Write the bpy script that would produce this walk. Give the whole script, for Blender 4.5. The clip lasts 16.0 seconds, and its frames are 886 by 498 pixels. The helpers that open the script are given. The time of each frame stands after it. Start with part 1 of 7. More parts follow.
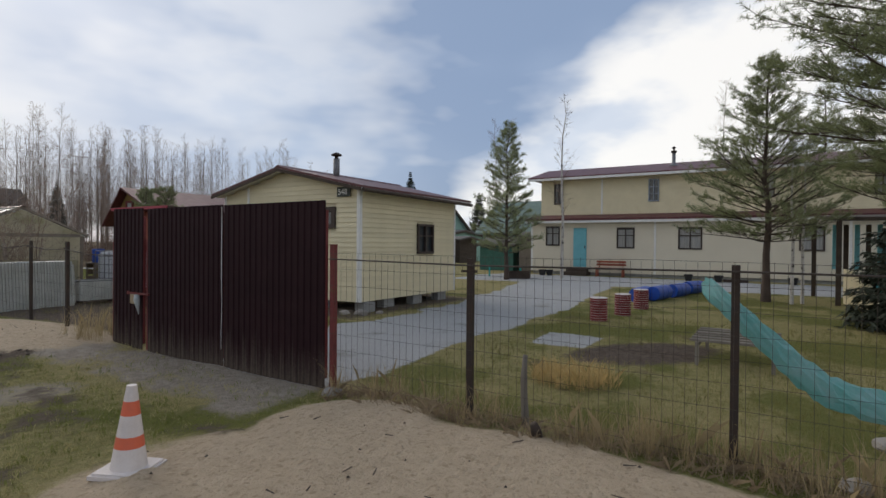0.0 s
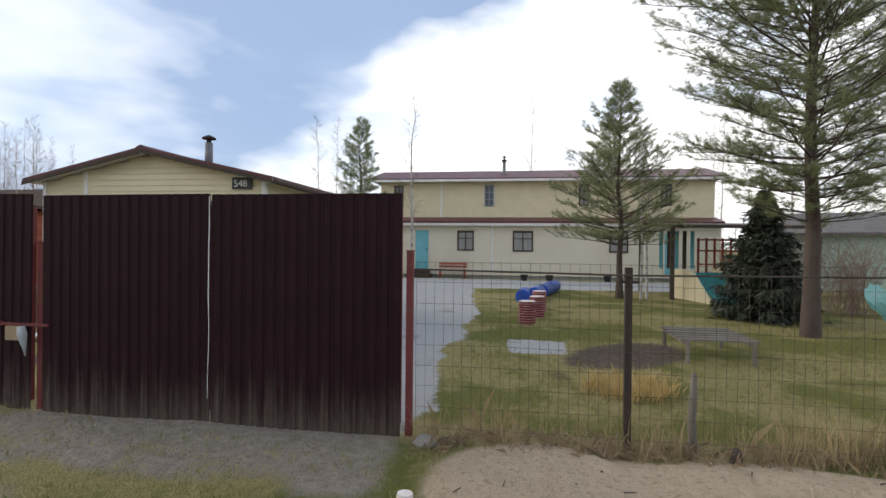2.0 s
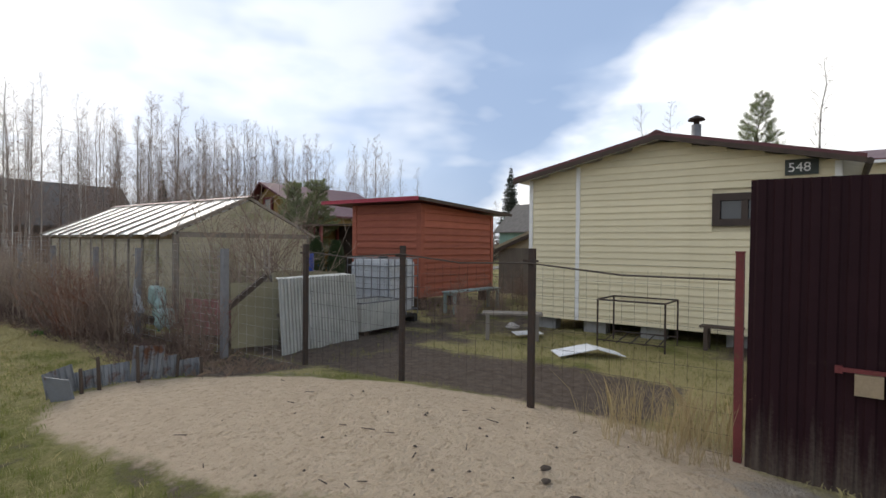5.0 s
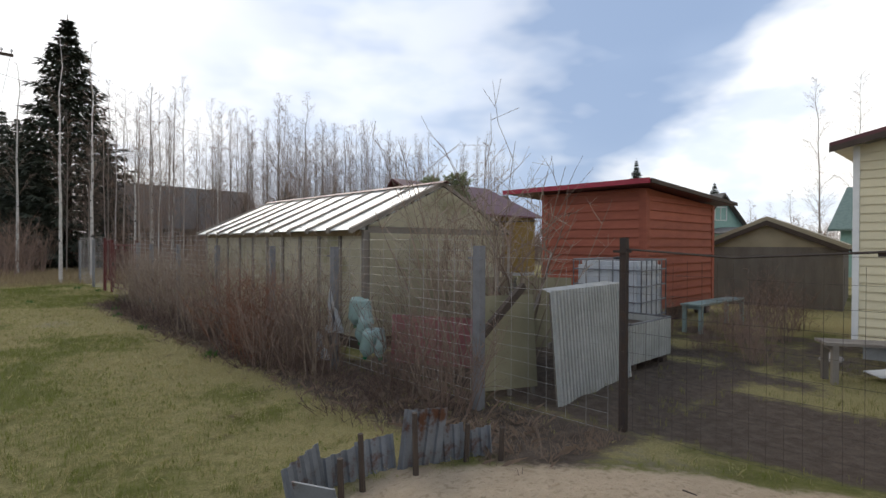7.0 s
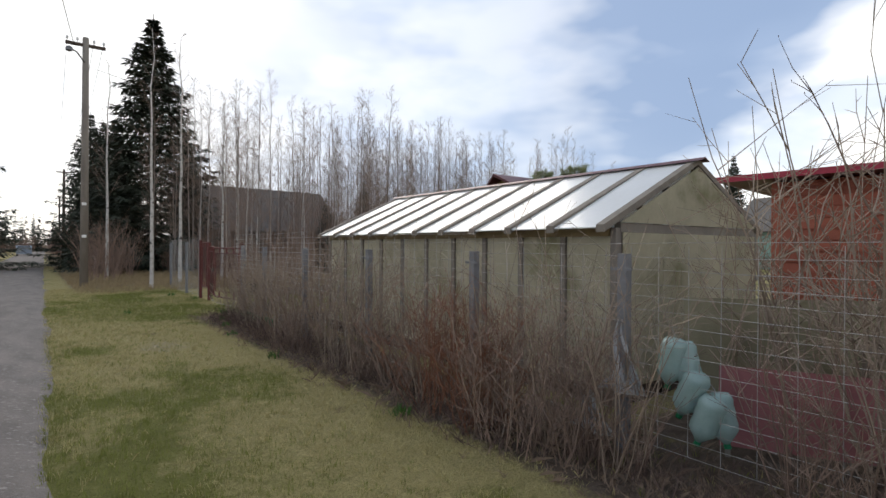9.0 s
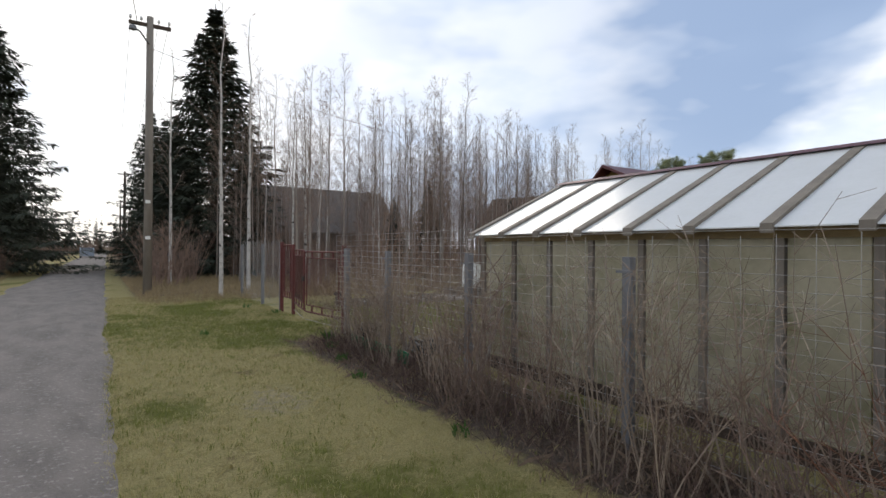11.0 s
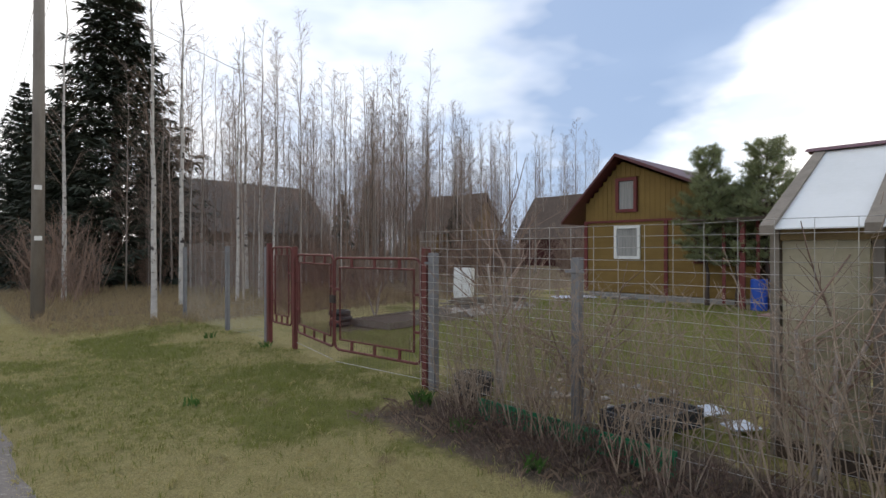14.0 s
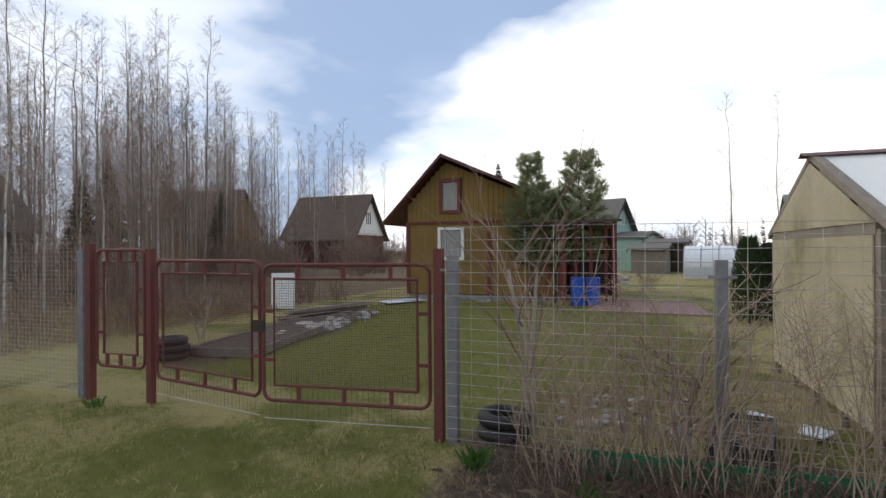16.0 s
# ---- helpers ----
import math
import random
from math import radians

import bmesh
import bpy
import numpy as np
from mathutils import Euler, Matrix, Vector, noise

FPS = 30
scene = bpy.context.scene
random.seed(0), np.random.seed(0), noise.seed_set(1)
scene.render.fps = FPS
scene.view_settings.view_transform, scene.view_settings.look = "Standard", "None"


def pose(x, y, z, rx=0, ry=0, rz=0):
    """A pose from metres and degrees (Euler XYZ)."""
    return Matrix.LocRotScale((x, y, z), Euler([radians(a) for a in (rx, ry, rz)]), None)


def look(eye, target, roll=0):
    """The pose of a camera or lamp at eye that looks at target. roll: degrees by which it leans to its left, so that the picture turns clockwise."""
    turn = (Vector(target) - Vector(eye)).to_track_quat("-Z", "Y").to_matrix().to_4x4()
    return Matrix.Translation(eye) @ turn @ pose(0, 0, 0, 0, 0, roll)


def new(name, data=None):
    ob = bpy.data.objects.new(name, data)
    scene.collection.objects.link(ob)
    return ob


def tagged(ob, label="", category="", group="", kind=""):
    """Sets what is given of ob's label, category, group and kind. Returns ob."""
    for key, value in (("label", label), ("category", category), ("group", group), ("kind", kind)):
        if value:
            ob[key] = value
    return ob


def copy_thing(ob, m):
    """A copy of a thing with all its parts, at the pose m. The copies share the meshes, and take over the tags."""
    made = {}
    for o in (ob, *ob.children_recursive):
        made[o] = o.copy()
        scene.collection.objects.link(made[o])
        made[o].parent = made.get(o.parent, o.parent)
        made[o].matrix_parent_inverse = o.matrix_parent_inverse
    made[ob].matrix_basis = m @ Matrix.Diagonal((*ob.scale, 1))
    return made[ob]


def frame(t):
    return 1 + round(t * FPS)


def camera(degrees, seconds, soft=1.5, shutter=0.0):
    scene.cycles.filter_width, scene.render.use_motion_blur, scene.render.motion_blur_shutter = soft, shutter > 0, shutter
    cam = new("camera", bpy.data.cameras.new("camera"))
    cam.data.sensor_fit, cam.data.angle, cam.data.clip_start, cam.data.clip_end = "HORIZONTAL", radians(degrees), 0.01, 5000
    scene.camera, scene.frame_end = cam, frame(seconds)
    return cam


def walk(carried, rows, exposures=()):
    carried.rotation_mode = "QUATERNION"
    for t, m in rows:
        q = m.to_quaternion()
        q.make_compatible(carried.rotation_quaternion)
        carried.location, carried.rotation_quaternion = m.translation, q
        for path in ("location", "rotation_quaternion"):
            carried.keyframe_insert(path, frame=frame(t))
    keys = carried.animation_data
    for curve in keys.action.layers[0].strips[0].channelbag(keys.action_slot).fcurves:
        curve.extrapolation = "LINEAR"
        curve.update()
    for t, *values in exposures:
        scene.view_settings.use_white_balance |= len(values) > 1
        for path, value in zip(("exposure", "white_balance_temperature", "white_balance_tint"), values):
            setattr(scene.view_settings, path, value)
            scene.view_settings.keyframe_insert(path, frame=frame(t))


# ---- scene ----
cam = camera(79.6, 16.0)
PATH = [
    (0, (-0.034, -0.142, 1.549), (1.663, 0.916, 1.529), 0.5),
    (0.5, (-0.003, 0.644, 1.519), (1.834, 1.437, 1.51), 0.4),
    (1, (-0.083, 1.318, 1.54), (1.823, 1.923, 1.529), 0.5),
    (1.5, (-0.084, 1.974, 1.541), (1.872, 2.391, 1.531), 0.5),
    (2, (-0.167, 2.87, 1.56), (1.807, 3.19, 1.553), 0.6),
    (2.5, (-0.237, 3.692, 1.553), (1.738, 4.006, 1.547), 0.5),
    (3, (-0.243, 4.536, 1.566), (1.717, 4.935, 1.559), 0.6),
    (3.5, (-0.278, 5.292, 1.562), (1.633, 5.879, 1.552), 0.4),
    (4, (-0.208, 6.135, 1.567), (1.625, 6.937, 1.553), 0.7),
    (4.5, (-0.088, 6.97, 1.533), (1.653, 7.954, 1.522), 0.7),
    (5, (-0.076, 7.744, 1.562), (1.531, 8.934, 1.543), 0.6),
    (7.5, (0.44, 11.919, 1.47), (1.786, 13.399, 1.456), 0.3),
    (8, (0.395, 12.712, 1.496), (1.697, 14.23, 1.487), 0.4),
    (8.5, (0.386, 13.45, 1.465), (1.656, 14.995, 1.46), 0.4),
    (9, (0.372, 14.255, 1.494), (1.593, 15.84, 1.485), 0.3),
    (9.5, (0.395, 14.996, 1.52), (1.585, 16.603, 1.509), 0.2),
    (10, (0.433, 15.874, 1.51), (1.589, 17.506, 1.503), 0.3),
    (12.5, (0.334, 20.058, 1.509), (1.383, 21.761, 1.507), 0.1),
    (13, (0.269, 20.733, 1.529), (1.368, 22.404, 1.528), 0.1),
    (13.5, (0.25, 21.456, 1.529), (1.464, 23.045, 1.525), -0.1),
    (14, (0.178, 22.053, 1.541), (1.553, 23.504, 1.541), -0.1),
    (14.5, (0.188, 22.885, 1.513), (1.795, 24.076, 1.511), 0.5),
    (15, (0.111, 23.559, 1.518), (1.872, 24.506, 1.522), 0.5),
    (15.5, (0.06, 24.268, 1.499), (1.912, 25.024, 1.503), -0.3),
    (16, (0.006, 24.987, 1.55), (1.897, 25.638, 1.553), -0.4),
]
walk(cam, [(t, look(eye, target, roll)) for t, eye, target, roll in PATH], [(0.0, -0.12), (0.6, 0.10), (1.5, 0.36), (3.0, 0.52), (4.0, 0.55), (5.0, 0.36), (7.5, 0.27), (9.0, 0.28), (12.5, 0.30), (14.0, 0.44), (16.0, 0.40)])

# ---- world and sun ----
TAU = 2 * math.pi
world = bpy.data.worlds.new("sky")
scene.world = world
world.use_nodes = True
wt = world.node_tree


class Nodes:
    """Short hand for wiring shader nodes."""

    def __init__(self, tree):
        self.tree = tree

    def put(self, kind, **settings):
        n = self.tree.nodes.new(kind)
        for key, value in settings.items():
            if key == "op":
                n.operation = value
            elif key == "blend":
                n.data_type, n.blend_type = "RGBA", value
        return n

    def link(self, a, b):
        self.tree.links.new(a, b)

    def feed(self, sock, v):
        if isinstance(v, bpy.types.NodeSocket):
            self.link(v, sock)
        elif v is not None:
            sock.default_value = v

    def math(self, op, a, b=None, c=None, clamp=False):
        n = self.put("ShaderNodeMath", op=op)
        n.use_clamp = clamp
        for i, v in enumerate((a, b, c)):
            self.feed(n.inputs[i], v)
        return n.outputs[0]

    def noise(self, vec, scale, detail=4.0, rough=0.55, color=False):
        n = self.put("ShaderNodeTexNoise")
        n.inputs["Scale"].default_value, n.inputs["Detail"].default_value = scale, detail
        n.inputs["Roughness"].default_value = rough
        if vec is not None:
            self.link(vec, n.inputs["Vector"])
        return n.outputs["Color" if color else "Fac"]

    def step(self, v, lo, hi):
        n = self.put("ShaderNodeMapRange")
        n.interpolation_type = "SMOOTHSTEP"
        self.feed(n.inputs["Value"], v)
        n.inputs["From Min"].default_value, n.inputs["From Max"].default_value = lo, hi
        return n.outputs["Result"]

    def mix(self, fac, a, b, blend="MIX"):
        n = self.put("ShaderNodeMix", blend=blend)
        self.feed(n.inputs[0], fac)
        for sock, v in ((n.inputs[6], a), (n.inputs[7], b)):
            self.feed(sock, (*v, 1) if isinstance(v, tuple) and len(v) == 3 else v)
        return n.outputs[2]

    def scaled(self, vec, s):
        n = self.put("ShaderNodeVectorMath", op="MULTIPLY")
        self.link(vec, n.inputs[0])
        n.inputs[1].default_value = s
        return n.outputs[0]

    def sep(self, vec):
        n = self.put("ShaderNodeSeparateXYZ")
        self.link(vec, n.inputs[0])
        return n.outputs


w = Nodes(wt)
wt.nodes.clear()
SUN_UP, SUN_YAW = 24.0, -22.0          # degrees above the horizon, and from +y (minus: towards +x)
sky = w.put("ShaderNodeTexSky")
sky.sky_type, sky.sun_disc = "NISHITA", False
sky.sun_elevation, sky.sun_rotation = radians(SUN_UP), radians(-SUN_YAW)
coords = w.put("ShaderNodeTexCoord").outputs["Generated"]
dx, dy, dz = w.sep(coords)
# the cloud layer: white haze all over, and one long blue-grey bank
across = w.math("ADD", w.math("MULTIPLY", dx, 0.574), w.math("MULTIPLY", dy, -0.82))
soft_noise = w.noise(w.scaled(coords, (1, 1, 2.0)), 1.7, 3, 0.5)
fine_noise = w.noise(w.scaled(coords, (1, 1, 2.2)), 5.0, 4, 0.5)
wob = w.math("ADD", w.math("MULTIPLY", w.math("SUBTRACT", soft_noise, 0.5), 0.5), w.math("MULTIPLY", w.math("SUBTRACT", fine_noise, 0.5), 0.22))
right_edge = w.math("ADD", w.math("MULTIPLY", w.math("SUBTRACT", dz, 0.30), -1.1), w.math("ADD", across, wob))
left_edge = w.math("ADD", w.math("ADD", across, w.math("MULTIPLY", dz, -0.25)), wob)
bank = w.math("MULTIPLY", w.math("SUBTRACT", 1.0, w.step(right_edge, 0.13, 0.36)), w.step(left_edge, -0.85, -0.25))
streak = w.noise(w.scaled(coords, (1, 1, 2.4)), 2.3, 4, 0.5)
bank = w.math("MULTIPLY", bank, w.math("ADD", 0.62, w.step(streak, 0.3, 0.62)), clamp=True)
white = w.mix(w.step(fine_noise, 0.30, 0.56), (0.76, 0.83, 0.95), (1.14, 1.12, 1.09))
blue = w.mix(w.step(soft_noise, 0.35, 0.65), (0.29, 0.39, 0.58), (0.47, 0.58, 0.77))
clouds = w.mix(bank, white, blue)
clear = w.mix(1.0, sky.outputs["Color"], (0.10, 0.10, 0.10), "MULTIPLY")
cover = w.mix(0.90, clear, clouds)
ground_side = w.mix(w.step(dz, -0.06, 0.0), (0.10, 0.095, 0.08), cover)
bg = w.put("ShaderNodeBackground")
w.link(ground_side, bg.inputs["Color"])
bg.inputs["Strength"].default_value = 1.0
out = w.put("ShaderNodeOutputWorld")
w.link(bg.outputs[0], out.inputs["Surface"])

sun = new("sun", bpy.data.lights.new("sun", "SUN"))
sun.data.energy, sun.data.angle, sun.data.color = 1.45, radians(40), (1.0, 0.90, 0.77)
sun.matrix_world = look((60 * math.sin(radians(-SUN_YAW)), 60 * math.cos(radians(-SUN_YAW)), 60 * math.tan(radians(SUN_UP))), (0, 0, 0))

# ---- materials ----
MATS = {}


def material(name, colour, second=None, rough=0.8, metal=0.0, scale=6.0, grain=60.0, bump=0.15, stretch=(1, 1, 1), amount=0.6,
             spots=None, vary=0.0, through_light=0.0, spec=0.3, coords_from="Object", spot_scale=1.7, spot_edge=(0.55, 0.7)):
    """A surface with stains at one scale and grain at another; vary: tone from piece to piece."""
    m = bpy.data.materials.new(name)
    m.use_nodes = True
    n = Nodes(m.node_tree)
    b = m.node_tree.nodes["Principled BSDF"]
    vec = n.put("ShaderNodeTexCoord").outputs[coords_from]
    v = n.scaled(vec, stretch)
    second = second or tuple(c * 0.62 for c in colour)
    big = n.noise(v, scale, 5, 0.6)
    small = n.noise(v, grain, 3, 0.6)
    fac = n.math("ADD", n.math("MULTIPLY", n.step(big, 0.32, 0.72), amount), n.math("MULTIPLY", n.math("SUBTRACT", small, 0.5), 0.7), clamp=True)
    col = n.mix(fac, colour, second)
    if spots:
        col = n.mix(n.step(n.noise(vec, spot_scale, 6, 0.65), *spot_edge), col, spots)
    if vary:
        rnd = n.put("ShaderNodeObjectInfo").outputs["Random"]
        col = n.mix(1.0, col, n.mix(rnd, tuple([1 - vary] * 3), tuple([1 + vary] * 3)), "MULTIPLY")
    n.link(col, b.inputs["Base Color"])
    b.inputs["Metallic"].default_value = metal
    b.inputs["Specular IOR Level"].default_value = spec
    n.feed(b.inputs["Roughness"], n.math("ADD", rough - 0.08, n.math("MULTIPLY", big, 0.16), clamp=True))
    if bump:
        bn = n.put("ShaderNodeBump")
        bn.inputs["Strength"].default_value, bn.inputs["Distance"].default_value = bump, 0.02
        n.link(small, bn.inputs["Height"])
        n.link(bn.outputs[0], b.inputs["Normal"])
    if through_light:
        tr = n.put("ShaderNodeBsdfTranslucent")
        n.link(col, tr.inputs["Color"])
        mx = n.put("ShaderNodeMixShader")
        mx.inputs[0].default_value = through_light
        n.link(b.outputs[0], mx.inputs[1])
        n.link(tr.outputs[0], mx.inputs[2])
        n.link(mx.outputs[0], m.node_tree.nodes["Material Output"].inputs["Surface"])
    MATS[name] = m
    return m


def glass(name, tint=(0.03, 0.035, 0.04)):
    m = bpy.data.materials.new(name)
    m.use_nodes = True
    b = m.node_tree.nodes["Principled BSDF"]
    b.inputs["Base Color"].default_value = (*tint, 1)
    b.inputs["Roughness"].default_value = 0.06
    b.inputs["Specular IOR Level"].default_value = 0.6
    return m


CREAM = material("cream_siding", (0.66, 0.585, 0.395), (0.58, 0.51, 0.335), 0.55, scale=2.0, grain=90, bump=0.05, vary=0.05, spots=(0.52, 0.45, 0.24), spot_scale=1.1, spot_edge=(0.58, 0.8))
PALE = material("pale_siding", (0.66, 0.60, 0.475), (0.60, 0.54, 0.42), 0.55, scale=0.7, grain=40, bump=0.03)
WHITE = material("white_trim", (0.74, 0.73, 0.70), (0.62, 0.61, 0.58), 0.6, bump=0.05)
ROOF = material("maroon_metal_roof", (0.105, 0.028, 0.030), (0.07, 0.022, 0.024), 0.5, spec=0.4, scale=3, bump=0.05)
GATE = material("brown_profiled_steel", (0.024, 0.0092, 0.0115), (0.016, 0.0065, 0.0085), 0.6, spec=0.10, scale=2.5, grain=120, bump=0.03,
                spots=(0.055, 0.040, 0.028), spot_scale=3.0, spot_edge=(0.62, 0.8))


def splash_with_mud(m, mud, height):
    """Dried rain splash in upright streaks over the foot of a painted sheet."""
    n = Nodes(m.node_tree)
    b = m.node_tree.nodes["Principled BSDF"]
    paint = b.inputs["Base Color"].links[0].from_socket
    pos = n.put("ShaderNodeTexCoord").outputs["Object"]
    streaks = n.noise(n.scaled(pos, (22, 1, 1.1)), 1.0, 4, 0.6)
    drops = n.noise(pos, 45, 3, 0.6)
    low = n.math("SUBTRACT", 1.0, n.math("DIVIDE", n.sep(pos)[2], height), clamp=True)
    fac = n.step(n.math("ADD", n.math("MULTIPLY", low, 0.55), n.math("ADD", n.math("MULTIPLY", streaks, 0.75), n.math("MULTIPLY", drops, 0.25))), 0.68, 1.25)
    n.link(n.mix(fac, paint, mud), b.inputs["Base Color"])


splash_with_mud(GATE, (0.115, 0.092, 0.072), 0.75)
RED_POST = material("red_oxide_paint", (0.16, 0.034, 0.034), (0.10, 0.028, 0.026), 0.6, scale=8, bump=0.08, spots=(0.12, 0.055, 0.03), spot_scale=9)
RED_PANEL = material("red_oxide_gate_paint", (0.13, 0.035, 0.032), (0.085, 0.03, 0.026), 0.65, scale=8, bump=0.08, spots=(0.10, 0.05, 0.03), spot_scale=11)
DARK_POST = material("rusty_dark_steel", (0.035, 0.027, 0.024), (0.06, 0.035, 0.022), 0.75, scale=12, bump=0.12)
GALV = material("galvanised_steel", (0.20, 0.20, 0.21), (0.12, 0.12, 0.125), 0.6, 0.25, scale=9, bump=0.05)
WIRE = material("grey_fence_wire", (0.46, 0.44, 0.41), (0.32, 0.30, 0.28), 0.55, 0.4, bump=0)
WIRE_DARK = material("rusty_fence_wire", (0.07, 0.055, 0.045), (0.045, 0.035, 0.03), 0.7, 0.2, bump=0)
RED_WOOD = material("red_painted_boards", (0.33, 0.10, 0.06), (0.23, 0.07, 0.046), 0.75, scale=2.5, grain=70, stretch=(1, 1, 4), bump=0.1, vary=0.14)
CONCRETE = material("grey_concrete", (0.30, 0.30, 0.29), (0.20, 0.20, 0.19), 0.9, scale=5, grain=80, bump=0.3)
WOOD_GREY = material("weathered_grey_wood", (0.20, 0.175, 0.145), (0.12, 0.10, 0.085), 0.85, scale=5, grain=70, stretch=(1, 1, 0.2), bump=0.25, vary=0.15)
WOOD_DARK = material("dark_old_timber", (0.075, 0.055, 0.042), (0.045, 0.033, 0.027), 0.85, scale=5, bump=0.25, vary=0.1)
FRAME_BROWN = material("brown_window_frame", (0.055, 0.038, 0.030), (0.035, 0.026, 0.022), 0.6, bump=0.05)
FRAME_GREY = material("blue_grey_window_frame", (0.27, 0.31, 0.36), None, 0.6, bump=0.05)
GLASS = glass("dark_window_glass")
CURTAIN = material("net_curtain", (0.34, 0.33, 0.31), (0.2, 0.2, 0.19), 0.9, stretch=(8, 8, 0.3), scale=4, bump=0)
TURQ = material("turquoise_door_paint", (0.17, 0.45, 0.50), (0.14, 0.38, 0.43), 0.55, bump=0.04)
FILM = material("milky_greenhouse_sheet", (0.66, 0.61, 0.46), (0.46, 0.42, 0.28), 0.38, scale=1.6, grain=25, bump=0.08, through_light=0.5, spots=(0.31, 0.29, 0.155), spot_scale=1.3, spot_edge=(0.46, 0.72))
FILM_ROOF = material("white_greenhouse_roof_sheet", (0.86, 0.86, 0.84), (0.76, 0.76, 0.73), 0.22, scale=1.8, grain=25, bump=0.02, through_light=0.3, spec=0.8)
BATTEN = material("grey_battens", (0.22, 0.19, 0.155), (0.13, 0.112, 0.092), 0.8, bump=0.15)
OCHRE = material("ochre_painted_boards", (0.215, 0.135, 0.038), (0.15, 0.095, 0.028), 0.75, scale=1.5, grain=50, bump=0.1)
BLUE = material("blue_plastic", (0.012, 0.075, 0.42), (0.012, 0.055, 0.30), 0.4, spec=0.5, bump=0.02)
PLASTIC_GREY = material("pale_grey_plastic", (0.34, 0.36, 0.36), None, 0.4, bump=0.05)
BLACK = material("black_rubber", (0.022, 0.022, 0.023), (0.035, 0.033, 0.03), 0.75, bump=0.1)

# ---- building blocks ----


class Geo:
    """Collects faces for one mesh."""

    def __init__(self):
        self.v, self.f = [], []

    def add(self, verts, faces):
        k = len(self.v)
        self.v.extend(verts)
        self.f.extend([tuple(i + k for i in f) for f in faces])
        return self

    def box(self, x0, y0, z0, x1, y1, z1, m=None):
        c = [(x0, y0, z0), (x1, y0, z0), (x1, y1, z0), (x0, y1, z0), (x0, y0, z1), (x1, y0, z1), (x1, y1, z1), (x0, y1, z1)]
        if m is not None:
            c = [tuple(m @ Vector(p)) for p in c]
        return self.add(c, [(3, 2, 1, 0), (4, 5, 6, 7), (0, 1, 5, 4), (1, 2, 6, 5), (2, 3, 7, 6), (3, 0, 4, 7)])

    def prism(self, outline, lift):
        """outline: points of one flat polygon; lift: the vector to its other side."""
        n, d = len(outline), Vector(lift)
        a = [tuple(p) for p in outline]
        b = [tuple(Vector(p) + d) for p in outline]
        return self.add(a + b, [tuple(range(n))[::-1], tuple(range(n, 2 * n))] + [(i, (i + 1) % n, n + (i + 1) % n, n + i) for i in range(n)])

    def tube(self, points, radii, sides=6, caps=True):
        pts = [Vector(p) for p in points]
        if not isinstance(radii, (list, tuple)):
            radii = [radii] * len(pts)
        k = len(self.v)
        for i, p in enumerate(pts):
            d = (pts[min(i + 1, len(pts) - 1)] - pts[max(i - 1, 0)]).normalized()
            u = d.orthogonal().normalized() if i == 0 else (u - d * u.dot(d)).normalized()
            s = d.cross(u)
            for j in range(sides):
                a = TAU * j / sides
                self.v.append(tuple(p + (u * math.cos(a) + s * math.sin(a)) * radii[i]))
        for i in range(len(pts) - 1):
            for j in range(sides):
                a, b = k + i * sides + j, k + i * sides + (j + 1) % sides
                self.f.append((a, b, b + sides, a + sides))
        if caps:
            self.f.append(tuple(range(k + sides - 1, k - 1, -1)))
            e = k + (len(pts) - 1) * sides
            self.f.append(tuple(range(e, e + sides)))
        return self

    def lathe(self, profile, sides=20, centre=(0, 0, 0)):
        k, c = len(self.v), Vector(centre)
        for r, z in profile:
            for j in range(sides):
                a = TAU * j / sides
                self.v.append((c.x + r * math.cos(a), c.y + r * math.sin(a), c.z + z))
        for i in range(len(profile) - 1):
            for j in range(sides):
                a, b = k + i * sides + j, k + i * sides + (j + 1) % sides
                self.f.append((a, b, b + sides, a + sides))
        self.f.append(tuple(range(k + sides - 1, k - 1, -1)))
        e = k + (len(profile) - 1) * sides
        self.f.append(tuple(range(e, e + sides)))
        return self

    def mesh(self, name, mat, smooth=False):
        me = bpy.data.meshes.new(name)
        me.from_pydata(self.v, [], self.f)
        me.materials.append(mat)
        if smooth:
            me.polygons.foreach_set("use_smooth", [True] * len(me.polygons))
        me.update()
        return me


def part(name, geo, mat, parent=None, label="", smooth=False, m=None):
    ob = new(name, geo.mesh(name, mat, smooth) if isinstance(geo, Geo) else geo)
    if parent is not None:
        ob.parent = parent
    if m is not None:
        ob.matrix_basis = m
    if label:
        tagged(ob, label)
    return ob


def thing(name, label, category, m=None, group="", kind=""):
    ob = new(name)
    ob.empty_display_size = 0.1
    if m is not None:
        ob.matrix_basis = m
    return tagged(ob, label, category, group, kind)


def solid(name, geo, mat, label, category, m=None, group="", kind="", smooth=False):
    return tagged(part(name, geo, mat, None, "", smooth, m), label, category, group, kind)


def piece(name, me, parent, m):
    ob = new(name, me)
    ob.parent = parent
    ob.matrix_basis = m
    return ob


